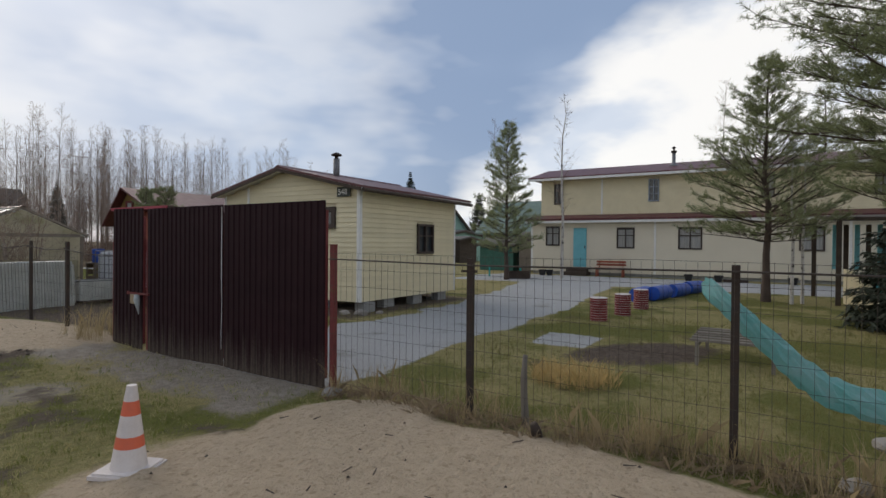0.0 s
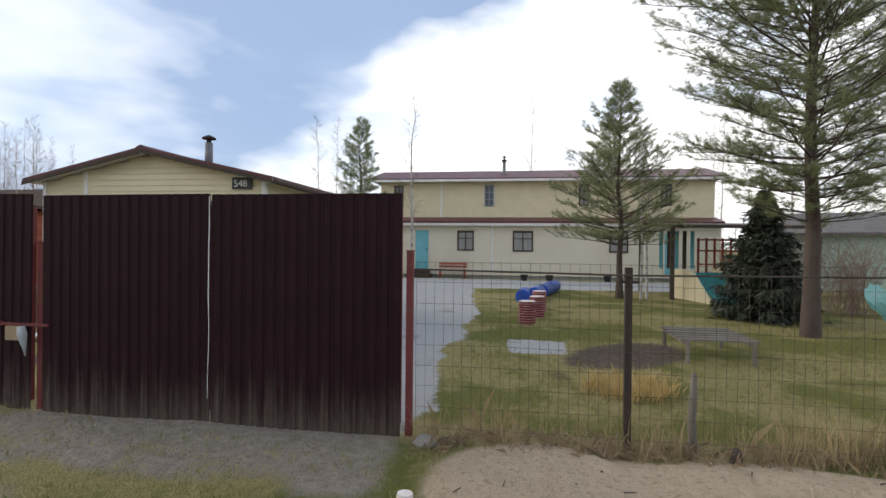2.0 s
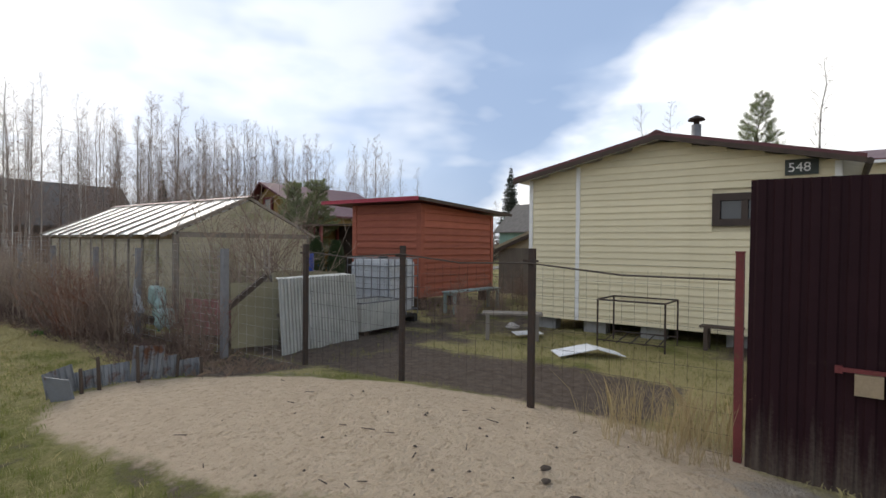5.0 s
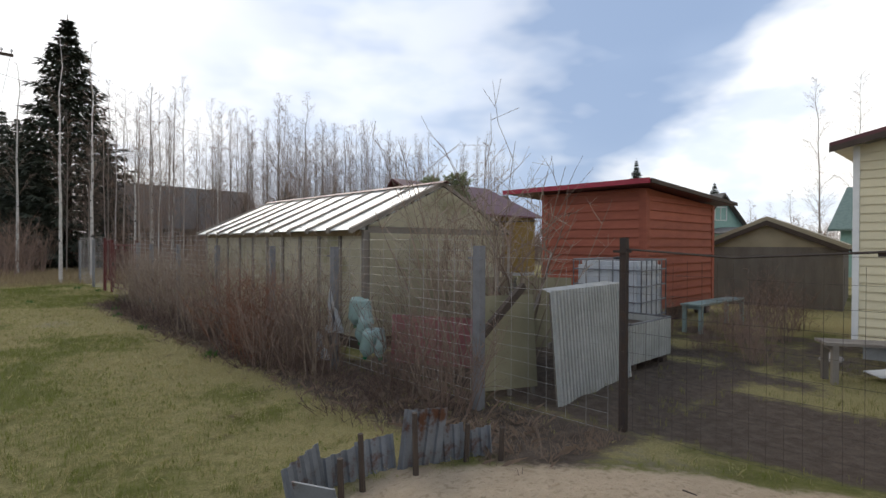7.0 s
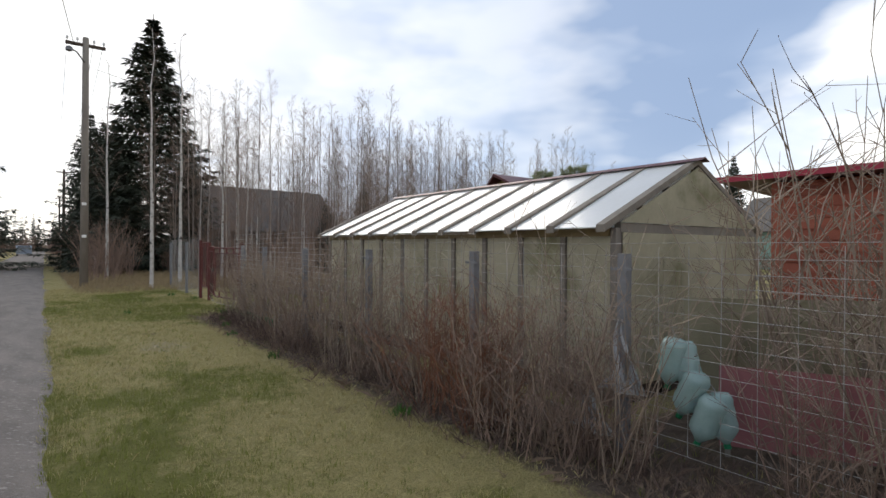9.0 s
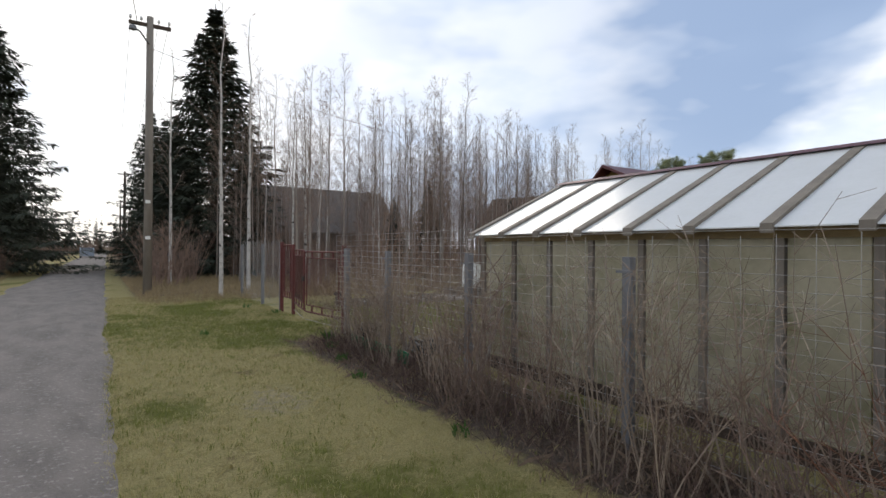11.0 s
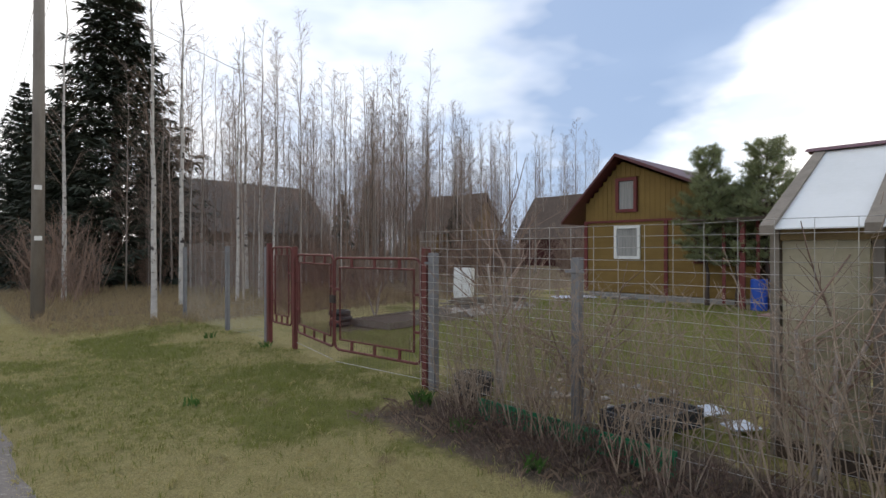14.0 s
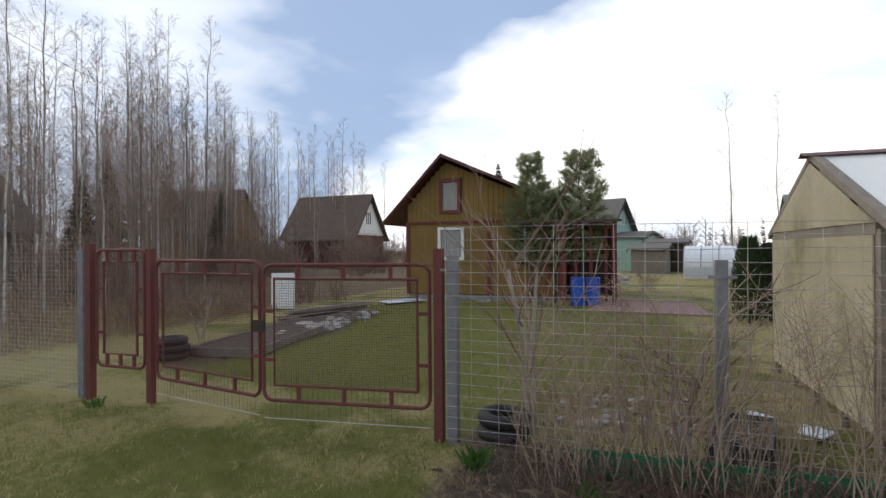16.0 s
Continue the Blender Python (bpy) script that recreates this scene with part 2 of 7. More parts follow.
def lap_rows(z0, z1, pitch, spans, holes):
    """Rows of a boarded wall: (z, [(a, b), ...]) with the openings (a0, z0, a1, z1) left out. spans(z) gives the row's ends."""
    z = z0
    while z < z1 - 0.01:
        a, b = spans(z + pitch * 0.5)
        runs = [(a, b)] if b - a > 0.02 else []
        for h0, hz0, h1, hz1 in holes:
            if z + pitch > hz0 + 0.02 and z < hz1 - 0.02:
                cut = []
                for p, q in runs:
                    if h1 <= p or h0 >= q:
                        cut.append((p, q))
                    else:
                        cut += [(p, h0)] * (h0 > p) + [(h1, q)] * (q > h1)
                runs = cut
        yield z, min(pitch, z1 - z), [r for r in runs if r[1] - r[0] > 0.02]
        z += pitch


def lap_board(geo, a, b, h, depth=0.018):
    """A lapped board along the local x axis, foot proud, facing -y."""
    return geo.add([(a, 0, 0), (b, 0, 0), (b, -depth, 0), (a, -depth, 0), (a, 0, h), (b, 0, h), (b, -0.003, h), (a, -0.003, h), (a, -depth, 0.012), (b, -depth, 0.012)],
                   [(0, 1, 2, 3), (3, 2, 9, 8), (8, 9, 6, 7), (7, 6, 5, 4), (0, 3, 8, 7, 4), (1, 5, 6, 9, 2), (0, 4, 5, 1)])


def boarded(parent, m, z0, z1, pitch, spans, holes, mat, singly, name="plank", depth=0.018):
    """Boards a wall in its local x-z plane, facing local -y: board by board, or as one sheet of lapped rows."""
    joined, shared = Geo(), {}
    for z, h, runs in lap_rows(z0, z1, pitch, spans, holes):
        for a, b in runs:
            if singly:
                key = (round(b - a, 2), round(h, 3))
                if key not in shared:
                    shared[key] = lap_board(Geo(), 0, b - a, h, depth).mesh(name, mat)
                piece(name, shared[key], parent, m @ Matrix.Translation((a, 0, z)))
            else:
                g = lap_board(Geo(), a, b, h, depth)
                joined.add([(x, y, zz + z) for x, y, zz in g.v], g.f)
    if not singly:
        part("siding", joined, mat, parent, m=m)


def window_part(parent, m, wide, high, frame_mat, bars=(1,), cross=(), label="", pane_mat=None, border=0.06, curtain=False, name="window"):
    """A window in local x-z, facing -y, its lower left corner at the origin of m."""
    g, extra = Geo(), []
    d0, d1 = -0.05, 0.06
    g.box(0, d0, 0, wide, d1, border).box(0, d0, high - border, wide, d1, high)
    g.box(0, d0, border, border, d1, high - border).box(wide - border, d0, border, wide, d1, high - border)
    for b in bars:
        x = wide * b / (len(bars) + 1)
        extra.append(Geo().box(x - border * 0.4, d0 + 0.01, border, x + border * 0.4, d1, high - border))
    for c in cross:
        extra.append(Geo().box(border, d0 + 0.014, high * c - border * 0.3, wide - border, d1, high * c + border * 0.3))
    win = part(name, g, frame_mat, parent, label, m=m)
    for e in extra:
        part("glazing_bar", e, frame_mat, win)
    part("pane", Geo().box(border, 0.02, border, wide - border, 0.03, high - border), pane_mat or GLASS, win)
    if curtain:
        c = Geo()
        pts = [(border + (wide - 2 * border) * i / 24, 0.010 + 0.006 * math.sin(i * 1.9)) for i in range(25)]
        c.add([(x, y, border) for x, y in pts] + [(x, y, high * 0.9) for x, y in pts], [(i, i + 1, 26 + i, 25 + i) for i in range(24)])
        part("curtain", c, CURTAIN, win)
    return win


TO_ROAD = Matrix.Rotation(radians(-90), 4, "Z")   # local -y looks down -x; local x runs towards -y


def facing_road(x, y, z=0.0):
    return Matrix.Translation((x, y, z)) @ TO_ROAD


def corrugated(length, height, pitch=0.1, depth=0.013, thick=0.002):
    """A trapezoidal steel sheet along local x, standing up local z."""
    prof, x = [], 0.0
    while x < length - 1e-6:
        for dx_, dy_ in ((0, 0), (0.30, 0), (0.42, -depth), (0.88, -depth)):
            if x + dx_ * pitch <= length:
                prof.append((x + dx_ * pitch, dy_))
        x += pitch
    prof.append((length, 0))
    g, n = Geo(), len(prof)
    for off in (0, thick):
        for z in (0, height):
            g.v += [(px, py + off, z) for px, py in prof]
    g.f += [(i, i + 1, n + i + 1, n + i) for i in range(n - 1)] + [(2 * n + i + 1, 2 * n + i, 3 * n + i, 3 * n + i + 1) for i in range(n - 1)]
    g.f += [(n + i, n + i + 1, 3 * n + i + 1, 3 * n + i) for i in range(n - 1)] + [(i + 1, i, 2 * n + i, 2 * n + i + 1) for i in range(n - 1)]
    g.f += [(0, n, 3 * n, 2 * n), (n - 1, 3 * n - 1, 4 * n - 1, 2 * n - 1)]
    return g


def wire_net(x, y0, y1, z0, z1, dy_, dz_, r, wobble=0.008, top=None):
    """Welded wire along y at x, as real wires."""
    g, rng = Geo(), random.Random(int(y0 * 91) + 7)
    k = max(1, round((y1 - y0) / dy_))
    for i in range(k + 1):
        y = y0 + (y1 - y0) * i / k
        o = rng.uniform(-wobble, wobble)
        g.tube([(x, y, z0 + rng.uniform(-0.02, 0.02)), (x + o, y + o, (z0 + z1) / 2), (x, y, z1 + rng.uniform(-0.01, 0.01))], r, 3, False)
    for j in range(round((z1 - z0) / dz_) + 1):
        z = z0 + dz_ * j
        steps = max(2, round((y1 - y0) / 0.6))
        g.tube([(x + rng.uniform(-wobble, wobble), y0 + (y1 - y0) * i / steps, z + rng.uniform(-wobble, wobble)) for i in range(steps + 1)], r, 3, False)
    return g

# ---- ground ----


def ramp(lo, hi, v):
    t = np.clip((v - lo) / (hi - lo), 0, 1)
    return t * t * (3 - 2 * t)


def axis(spans):
    """Grid lines: (from, to, step) one after the other."""
    lines = []
    for a, b, s in spans:
        lines += list(np.arange(a, b - s * 0.5, s))
    return np.array(lines + [spans[-1][1]])


GX = axis([(-900, -100, 100), (-100, -20, 10), (-20, -4, 1), (-4, -1, 0.25), (-1, 9.5, 0.1), (9.5, 17, 0.18), (17, 28, 0.4), (28, 60, 3), (60, 100, 10), (100, 900, 100)])
GY = axis([(-900, -100, 100), (-100, -20, 10), (-20, -6, 1), (-6, -2, 0.25), (-2, 32, 0.11), (32, 46, 0.4), (46, 70, 2), (70, 100, 6), (100, 900, 100)])
XX, YY = np.meshgrid(GX, GY)


def wavy(x, y, f, seed):
    """Cheap smooth noise, about -1 to 1."""
    r = np.random.RandomState(seed)
    s = np.zeros_like(x)
    for k in range(5):
        a, p = r.uniform(0, TAU, 2)
        q = f * (1 + 0.7 * k)
        s += np.sin(q * (x * math.cos(a) + y * math.sin(a)) + p + 1.3 * np.sin(q * 0.6 * (y * math.cos(a) - x * math.sin(a)) + p * 2)) / (1 + 0.5 * k)
    return s / 2.6


N1, N2, N3 = wavy(XX, YY, 1.1, 1), wavy(XX, YY, 3.2, 2), wavy(XX, YY, 8.0, 3)
EDGE = N1 * 0.25 + N2 * 0.12 + N3 * 0.05


def blob(cx, cy, rx, ry, soft=0.3, turn=0.0):
    """1 inside an ellipse, with a ragged rim."""
    c, s = math.cos(radians(turn)), math.sin(radians(turn))
    u, v = ((XX - cx) * c + (YY - cy) * s) / rx, (-(XX - cx) * s + (YY - cy) * c) / ry
    return ramp(1 + soft, 1 - soft, np.sqrt(u * u + v * v) + EDGE * 0.55)


def strip(x0, x1, y0, y1, soft=0.25):
    d = np.minimum(np.minimum(XX - x0, x1 - XX), np.minimum(YY - y0, y1 - YY)) + EDGE * 0.5
    return ramp(-soft, soft, d)


mound_1 = np.maximum(blob(2.2, 1.0, 1.75, 2.6, 0.22), blob(3.2, 2.8, 0.8, 0.75, 0.35))
mound_2 = blob(2.95, 10.9, 1.32, 2.75, 0.22, 16)
Z_SAND = 0.10 * mound_1 + 0.20 * blob(2.9, 11.1, 1.3, 2.5, 0.75, 16)
sand = np.maximum(mound_1, mound_2) * 1.0
sand = np.maximum(sand, blob(3.4, 9.1, 0.7, 0.7, 0.5) * 0.5)
bare = np.clip(strip(3.0, 4.3, 3.9, 8.8, 0.4) * np.clip(0.85 + 0.5 * N2, 0.2, 1) + blob(3.3, 12.6, 1.0, 1.0, 0.5) * 0.4, 0, 1)
bare = np.clip(bare + blob(2.3, 6.3, 0.5, 0.5, 0.6) * 0.6 + blob(1.9, 23.0, 0.5, 0.7, 0.8) * 0.45, 0, 1)
soil = np.maximum.reduce([strip(3.0, 4.3, 12.9, 26.2, 0.35) * 0.85, strip(4.4, 6.3, 9.0, 13.2, 0.4), blob(8.0, 1.4, 1.2, 0.7, 0.5, -35), strip(8.0, 13.5, 7.0, 9.2, 0.5) * 0.7, blob(8.6, 12.9, 0.9, 1.6, 0.5) * 0.6, blob(8.0, 30.8, 2.6, 0.8, 0.4) * 0.7, blob(2.85, 8.4, 0.32, 0.3, 0.5), blob(2.2, 9.15, 0.3, 0.35, 0.5)])
soil = np.maximum(soil, strip(0.7, 3.1, 2.8, 8.6, 0.5) * np.clip(0.25 + 0.45 * N2 + 0.3 * N3, 0, 0.62))
soil = np.maximum(soil, strip(0.5, 2.2, 7.5, 13.0, 0.5) * np.clip(0.15 + 0.45 * N2 + 0.3 * N3, 0, 0.5))
soil = np.maximum(soil, strip(4.25, 7.4, 12.9, 16.9, 0.4) * 0.85)
soil = np.maximum(soil, strip(6.6, 10.8, 12.2, 15.2, 0.5) * np.clip(0.5 + 0.5 * N2, 0, 0.8))
drive_mid = 5.6 + 0.02 * (XX - 4) - 1.75 * ramp(4, 9, XX) * 0 + 1.5 * ramp(9, 24, XX)
drive = ramp(-0.32, 0.32, 1.35 + 0.5 * ramp(9, 22, XX) - np.abs(YY - (drive_mid - 0.35)) + EDGE * 0.9) * ramp(3.9, 4.3, XX) * ramp(25.5, 24.8, XX)
drive = np.maximum(drive, strip(20.5, 26.2, -5, 12.5, 0.3))
drive = np.maximum(drive, strip(7.85, 8.95, 2.25, 3.2, 0.12) * 0.9)
green = np.clip(ramp(-0.3, 0.7, N1 * 0.8 + N2 * 0.5) * 0.9 + strip(0.3, 1.9, 12.5, 24, 0.6) * 0.35 + strip(1.0, 3.6, 26.5, 31, 0.8) * 0.45 - blob(2.2, 22.5, 1.2, 2.8, 0.7) * 0.6, 0, 1)
green = np.clip(green + strip(0.5, 3.0, 12, 34, 0.6) * 0.22 + strip(4.4, 22, -8, 4.2, 0.6) * 0.35 + strip(1.0, 3.1, 3.6, 8.4, 0.5) * 0.5 + strip(5.0, 15.2, 23.8, 31.5, 0.8) * 0.9 - strip(2.6, 4.0, 13, 25, 0.4) * 0.3 + blob(1.0, 10.8, 1.0, 1.8, 0.6) * 0.6, 0, 1)
wild = np.clip(ramp(33, 35, YY + EDGE) * ramp(0.8, 2.0, XX) + ramp(-3.5, -4.5, XX), 0, 1)
green = green * (1 - 0.85 * wild)
ZZ = Z_SAND + 0.012 * N2 + 0.02 * N1 * ramp(1.2, 2.5, XX) + sand * (0.018 * N3 + 0.020 * wavy(XX, YY, 13, 9) - 0.03 * ramp(0.55, 0.9, wavy(XX, YY, 9, 19))) + 0.02 * soil * N3 - 0.02 * drive
ZZ = np.where((np.abs(XX) > 40) | (YY > 80) | (YY < -12), 0.0, ZZ)
ZZ = ZZ - 0.05 * ramp(0.9, 0.3, XX) * ramp(-6, -3.5, XX)


def ground_z(x, y):
    i, j = np.searchsorted(GX, x), np.searchsorted(GY, y)
    return float(ZZ[min(j, len(GY) - 1), min(i, len(GX) - 1)])


def ground_material():
    m = bpy.data.materials.new("spring_ground")
    m.use_nodes = True
    n = Nodes(m.node_tree)
    b = m.node_tree.nodes["Principled BSDF"]
    pos = n.put("ShaderNodeTexCoord").outputs["Object"]
    n_big, n_mid, n_fine = n.noise(pos, 1.3, 5, 0.6), n.noise(pos, 9, 5, 0.65), n.noise(pos, 70, 4, 0.7)
    blades = n.noise(n.scaled(pos, (1, 1, 1)), 160, 2, 0.7)

    def zone(name):
        a = n.put("ShaderNodeAttribute")
        a.attribute_name = name
        return a.outputs["Fac"]

    def ragged(name, lo=0.3, hi=0.7):
        return n.step(n.math("ADD", zone(name), n.math("MULTIPLY", n.math("SUBTRACT", n_mid, 0.5), 0.75)), lo, hi)

    dry = n.mix(n.step(n_fine, 0.3, 0.72), (0.43, 0.375, 0.17), (0.245, 0.20, 0.088))
    fresh = n.mix(n.step(blades, 0.3, 0.7), (0.205, 0.205, 0.055), (0.115, 0.12, 0.034))
    turf = n.mix(n.step(n.math("ADD", zone("green"), n.math("MULTIPLY", n.math("SUBTRACT", n_mid, 0.5), 1.3)), 0.15, 0.95), dry, fresh)
    turf = n.mix(n.step(n_big, 0.60, 0.76), turf, n.mix(n_fine, (0.12, 0.085, 0.05), (0.20, 0.15, 0.085)))
    dirt = n.mix(n.step(n_mid, 0.3, 0.7), (0.42, 0.365, 0.305), (0.30, 0.255, 0.205))
    dirt = n.mix(n.step(n_fine, 0.6, 0.75), dirt, (0.21, 0.18, 0.145))
    earth = n.mix(n.step(n_mid, 0.3, 0.75), (0.10, 0.076, 0.058), (0.165, 0.127, 0.098))
    sandy = n.mix(n.step(n_mid, 0.25, 0.75), (0.64, 0.51, 0.365), (0.54, 0.42, 0.29))
    # footprint dents: also in the bump, their shade put into the colour as darker spots
    dents = n.noise(pos, 21, 3, 0.6)
    sandy = n.mix(n.step(dents, 0.52, 0.7), sandy, (0.43, 0.325, 0.215))
    sandy = n.mix(n.step(n_fine, 0.60, 0.70), sandy, (0.34, 0.25, 0.165))
    gravel = n.mix(n.step(n_fine, 0.3, 0.7), (0.55, 0.55, 0.545), (0.40, 0.40, 0.40))
    gravel = n.mix(n.step(n_big, 0.55, 0.75), gravel, (0.32, 0.31, 0.29))
    col = n.mix(ragged("wild"), turf, n.mix(n.step(n_mid, 0.35, 0.7), (0.26, 0.20, 0.12), (0.10, 0.075, 0.05)))
    col = n.mix(ragged("bare"), col, dirt)
    col = n.mix(ragged("soil"), col, earth)
    col = n.mix(ragged("drive", 0.40, 0.60), col, gravel)
    col = n.mix(ragged("sand"), col, sandy)
    n.link(col, b.inputs["Base Color"])
    b.inputs["Roughness"].default_value = 0.95
    b.inputs["Specular IOR Level"].default_value = 0.15
    bump = n.put("ShaderNodeBump")
    bump.inputs["Strength"].default_value, bump.inputs["Distance"].default_value = 1.0, 0.07
    n.link(n.math("ADD", n.math("MULTIPLY", n_fine, 0.5), n.math("ADD", n_mid, n.math("MULTIPLY", dents, 1.2))), bump.inputs["Height"])
    n.link(bump.outputs[0], b.inputs["Normal"])
    return m


def build_ground():
    h, wd = XX.shape
    me = bpy.data.meshes.new("ground")
    verts = np.stack([XX, YY, ZZ], -1).reshape(-1, 3)
    idx = np.arange(h * wd).reshape(h, wd)
    faces = np.stack([idx[:-1, :-1], idx[:-1, 1:], idx[1:, 1:], idx[1:, :-1]], -1).reshape(-1, 4)
    me.from_pydata(verts.tolist(), [], faces.tolist())
    for name, arr in (("sand", sand), ("bare", bare), ("soil", soil), ("drive", drive), ("green", green), ("wild", wild)):
        me.attributes.new(name, "FLOAT", "POINT").data.foreach_set("value", arr.reshape(-1).astype(np.float32))
    me.materials.append(ground_material())
    me.polygons.foreach_set("use_smooth", [True] * len(me.polygons))
    return tagged(new("ground", me), "spring ground of dry grass, sand, bare earth and pale gravel", "ground", kind="structure")


build_ground()


def build_road():
    asphalt = material("worn_gravel_road", (0.205, 0.18, 0.162), (0.10, 0.09, 0.082), 0.95, scale=2.2, grain=55, stretch=(1.2, 0.5, 1), bump=1.0, spots=(0.29, 0.265, 0.24), spot_scale=22, spot_edge=(0.54, 0.66))
    ys = axis([(-90, -10, 10), (-10, 45, 0.3), (45, 150, 5)])
    us = np.linspace(0, 1, 15)
    right = 0.56 + 0.0155 * (ys - 16) * (ys > 16) + 0.09 * wavy(ys, ys * 0.3, 1.3, 5) + 0.05 * wavy(ys, ys * 0.7, 4.0, 6)
    left = -2.5 + 0.010 * (ys - 16) + 0.12 * np.sin(ys * 1.3)
    g, k = Geo(), len(us)
    for y, a, b in zip(ys, left, right):
        for u in us:
            edge = min(u, 1 - u)
            g.v.append((a + (b - a) * u, y, -0.05 + 0.075 * min(1, edge * 7) + 0.02 * math.sin(math.pi * u) - 0.014 * math.cos(u * 4 * math.pi) + 0.006 * math.sin(y * 3.1 + u * 17)))
    g.f = [(i * k + j, i * k + j + 1, (i + 1) * k + j + 1, (i + 1) * k + j) for i in range(len(ys) - 1) for j in range(k - 1)]
    solid("road", g, asphalt, "worn grey gravel lane with dry grassy verges", "road", kind="structure", smooth=True)


build_road()

# ---- the cream cabin with the number plate ----


def gable(peak_a, peak_z, slope_l, slope_r, a0, a1):
    """The ends of a row at height z under a gable roof."""
    def spans(z):
        return max(a0, peak_a - (peak_z - z) / slope_l), min(a1, peak_a + (peak_z - z) / slope_r)
    return spans


def cream_cabin():
    cabin = thing("cabin", "cream lap-sided cabin with maroon metal roof and house number", "cabin")
    x0, x1, y0, y1, foot, eave, peak = 9.05, 13.2, 7.72, 12.44, 0.22, 2.77, 3.31
    wide = y1 - y0
    part("wall", Geo().prism([(x0 + 0.02, y0 + 0.02, foot), (x0 + 0.02, y1 - 0.02, foot), (x0 + 0.02, y1 - 0.02, eave), (x0 + 0.02, (y0 + y1) / 2, peak - 0.03), (x0 + 0.02, y0 + 0.02, eave)], (x1 - x0 - 0.04, 0, 0)), CREAM, cabin)
    m = facing_road(x0, y1)
    hole = (3.14, 1.88, 4.02, 2.38)
    boarded(cabin, m, foot, peak - 0.05, 0.112, gable(wide / 2, peak - 0.02, 0.222, 0.222, 0, wide), [hole], CREAM, True)
    side = Matrix.Translation((x0, y0, 0))
    boarded(cabin, side, foot, eave, 0.112, lambda z: (0, x1 - x0), [(2.22, 1.28, 2.98, 2.06)], CREAM, True)
    window_part(cabin, m @ Matrix.Translation((hole[0], -0.01, hole[1])), 0.88, 0.50, FRAME_BROWN, label="small brown-framed window", border=0.11)
    window_part(cabin, side @ Matrix.Translation((2.22, -0.01, 1.28)), 0.76, 0.78, FRAME_BROWN, label="dark brown-framed window with curtain", cross=(0.6,))
    for a, z in ((-0.01, eave), (0.92, 2.96), (wide - 0.06, eave)):
        part("trim", Geo().box(a, -0.028, foot, a + 0.07, -0.004, z), WHITE, cabin, m=m)
    part("trim", Geo().box(-0.005, -0.028, foot, 0.06, -0.004, eave), WHITE, cabin, m=side)
    part("trim", Geo().box(x1 - x0 - 0.06, -0.028, foot, x1 - x0, -0.004, eave), WHITE, cabin, m=side)
    for s, edge in ((1, y1 + 0.22), (-1, y0 - 0.28)):
        zc, ze = peak + 0.03, peak + 0.03 - 0.222 * abs(edge - (y0 + y1) / 2)
        mid = (y0 + y1) / 2
        part("roof", Geo().prism([(x0 - 0.28, mid, zc), (x0 - 0.28, edge, ze), (x0 - 0.28, edge, ze + 0.05), (x0 - 0.28, mid, zc + 0.05)], (x1 - x0 + 0.75, 0, 0)), ROOF, cabin)
        part("fascia", Geo().prism([(x0 - 0.30, mid, zc - 0.075), (x0 - 0.30, edge, ze - 0.075), (x0 - 0.30, edge, ze - 0.003), (x0 - 0.30, mid, zc - 0.003)], (0.03, 0, 0)), WOOD_DARK, cabin)
        part("soffit", Geo().prism([(x0 - 0.27, mid, zc - 0.03), (x0 - 0.27, edge, ze - 0.03), (x0 - 0.27, edge, ze - 0.004), (x0 - 0.27, mid, zc - 0.004)], (x1 - x0 + 0.7, 0, 0)), WHITE, cabin)
    part("gutter", Geo().tube([(x0 - 0.25, y0 - 0.31, 2.71), (x1 + 0.45, y0 - 0.31, 2.68)], 0.045, 8), WOOD_DARK, cabin)
    part("ridge_cap", Geo().prism([(x0 - 0.29, (y0 + y1) / 2 - 0.12, peak + 0.06), (x0 - 0.29, (y0 + y1) / 2 + 0.12, peak + 0.06), (x0 - 0.29, (y0 + y1) / 2, peak + 0.115)], (x1 - x0 + 0.77, 0, 0)), ROOF, cabin)
    pipe = part("flue", Geo().lathe([(0.085, 0), (0.085, 0.60), (0.05, 0.60)], 16, (10.56, 9.85, 3.20)), GALV, cabin, "galvanised stove flue with dark cowl", True)
    part("cowl", Geo().lathe([(0.03, 0), (0.05, 0.03), (0.05, 0.10), (0.15, 0.10), (0.13, 0.14), (0.02, 0.19)], 16, (10.56, 9.85, 3.78)), DARK_POST, pipe, smooth=True)
    for y in (7.75, 8.9, 10.2, 11.2, 12.15):
        part("footing", Geo().box(x0 + 0.12, y - 0.2, -0.02, x0 + 0.35, y + 0.2, foot), CONCRETE, cabin)
    for x in (10.2, 11.4, 12.6):
        part("footing", Geo().box(x - 0.2, y0 + 0.04, -0.02, x + 0.2, y0 + 0.26, foot), CONCRETE, cabin)
    plate = part("number_plate", Geo().box(0, -0.02, 0, 0.40, 0, 0.22), material("dark_green_plate", (0.05, 0.058, 0.05), None, 0.6), cabin, "dark number plate reading 548", m=m @ Matrix.Translation((4.08, -0.03, 2.60)))
    curve = bpy.data.curves.new("digits", "FONT")
    curve.body, curve.size, curve.extrude = "548", 0.185, 0.002
    tmp = new("digits", curve)
    bpy.context.view_layer.update()
    me = bpy.data.meshes.new_from_object(tmp.evaluated_get(bpy.context.evaluated_depsgraph_get()))
    bpy.data.objects.remove(tmp)
    me.materials.clear()
    me.materials.append(WHITE)
    digits = new("digits", me)
    digits.parent = plate
    digits.matrix_basis = Matrix.Translation((0.035, -0.024, 0.045)) @ Matrix.Rotation(radians(90), 4, "X")


cream_cabin()

# ---- the long two-storey house ----


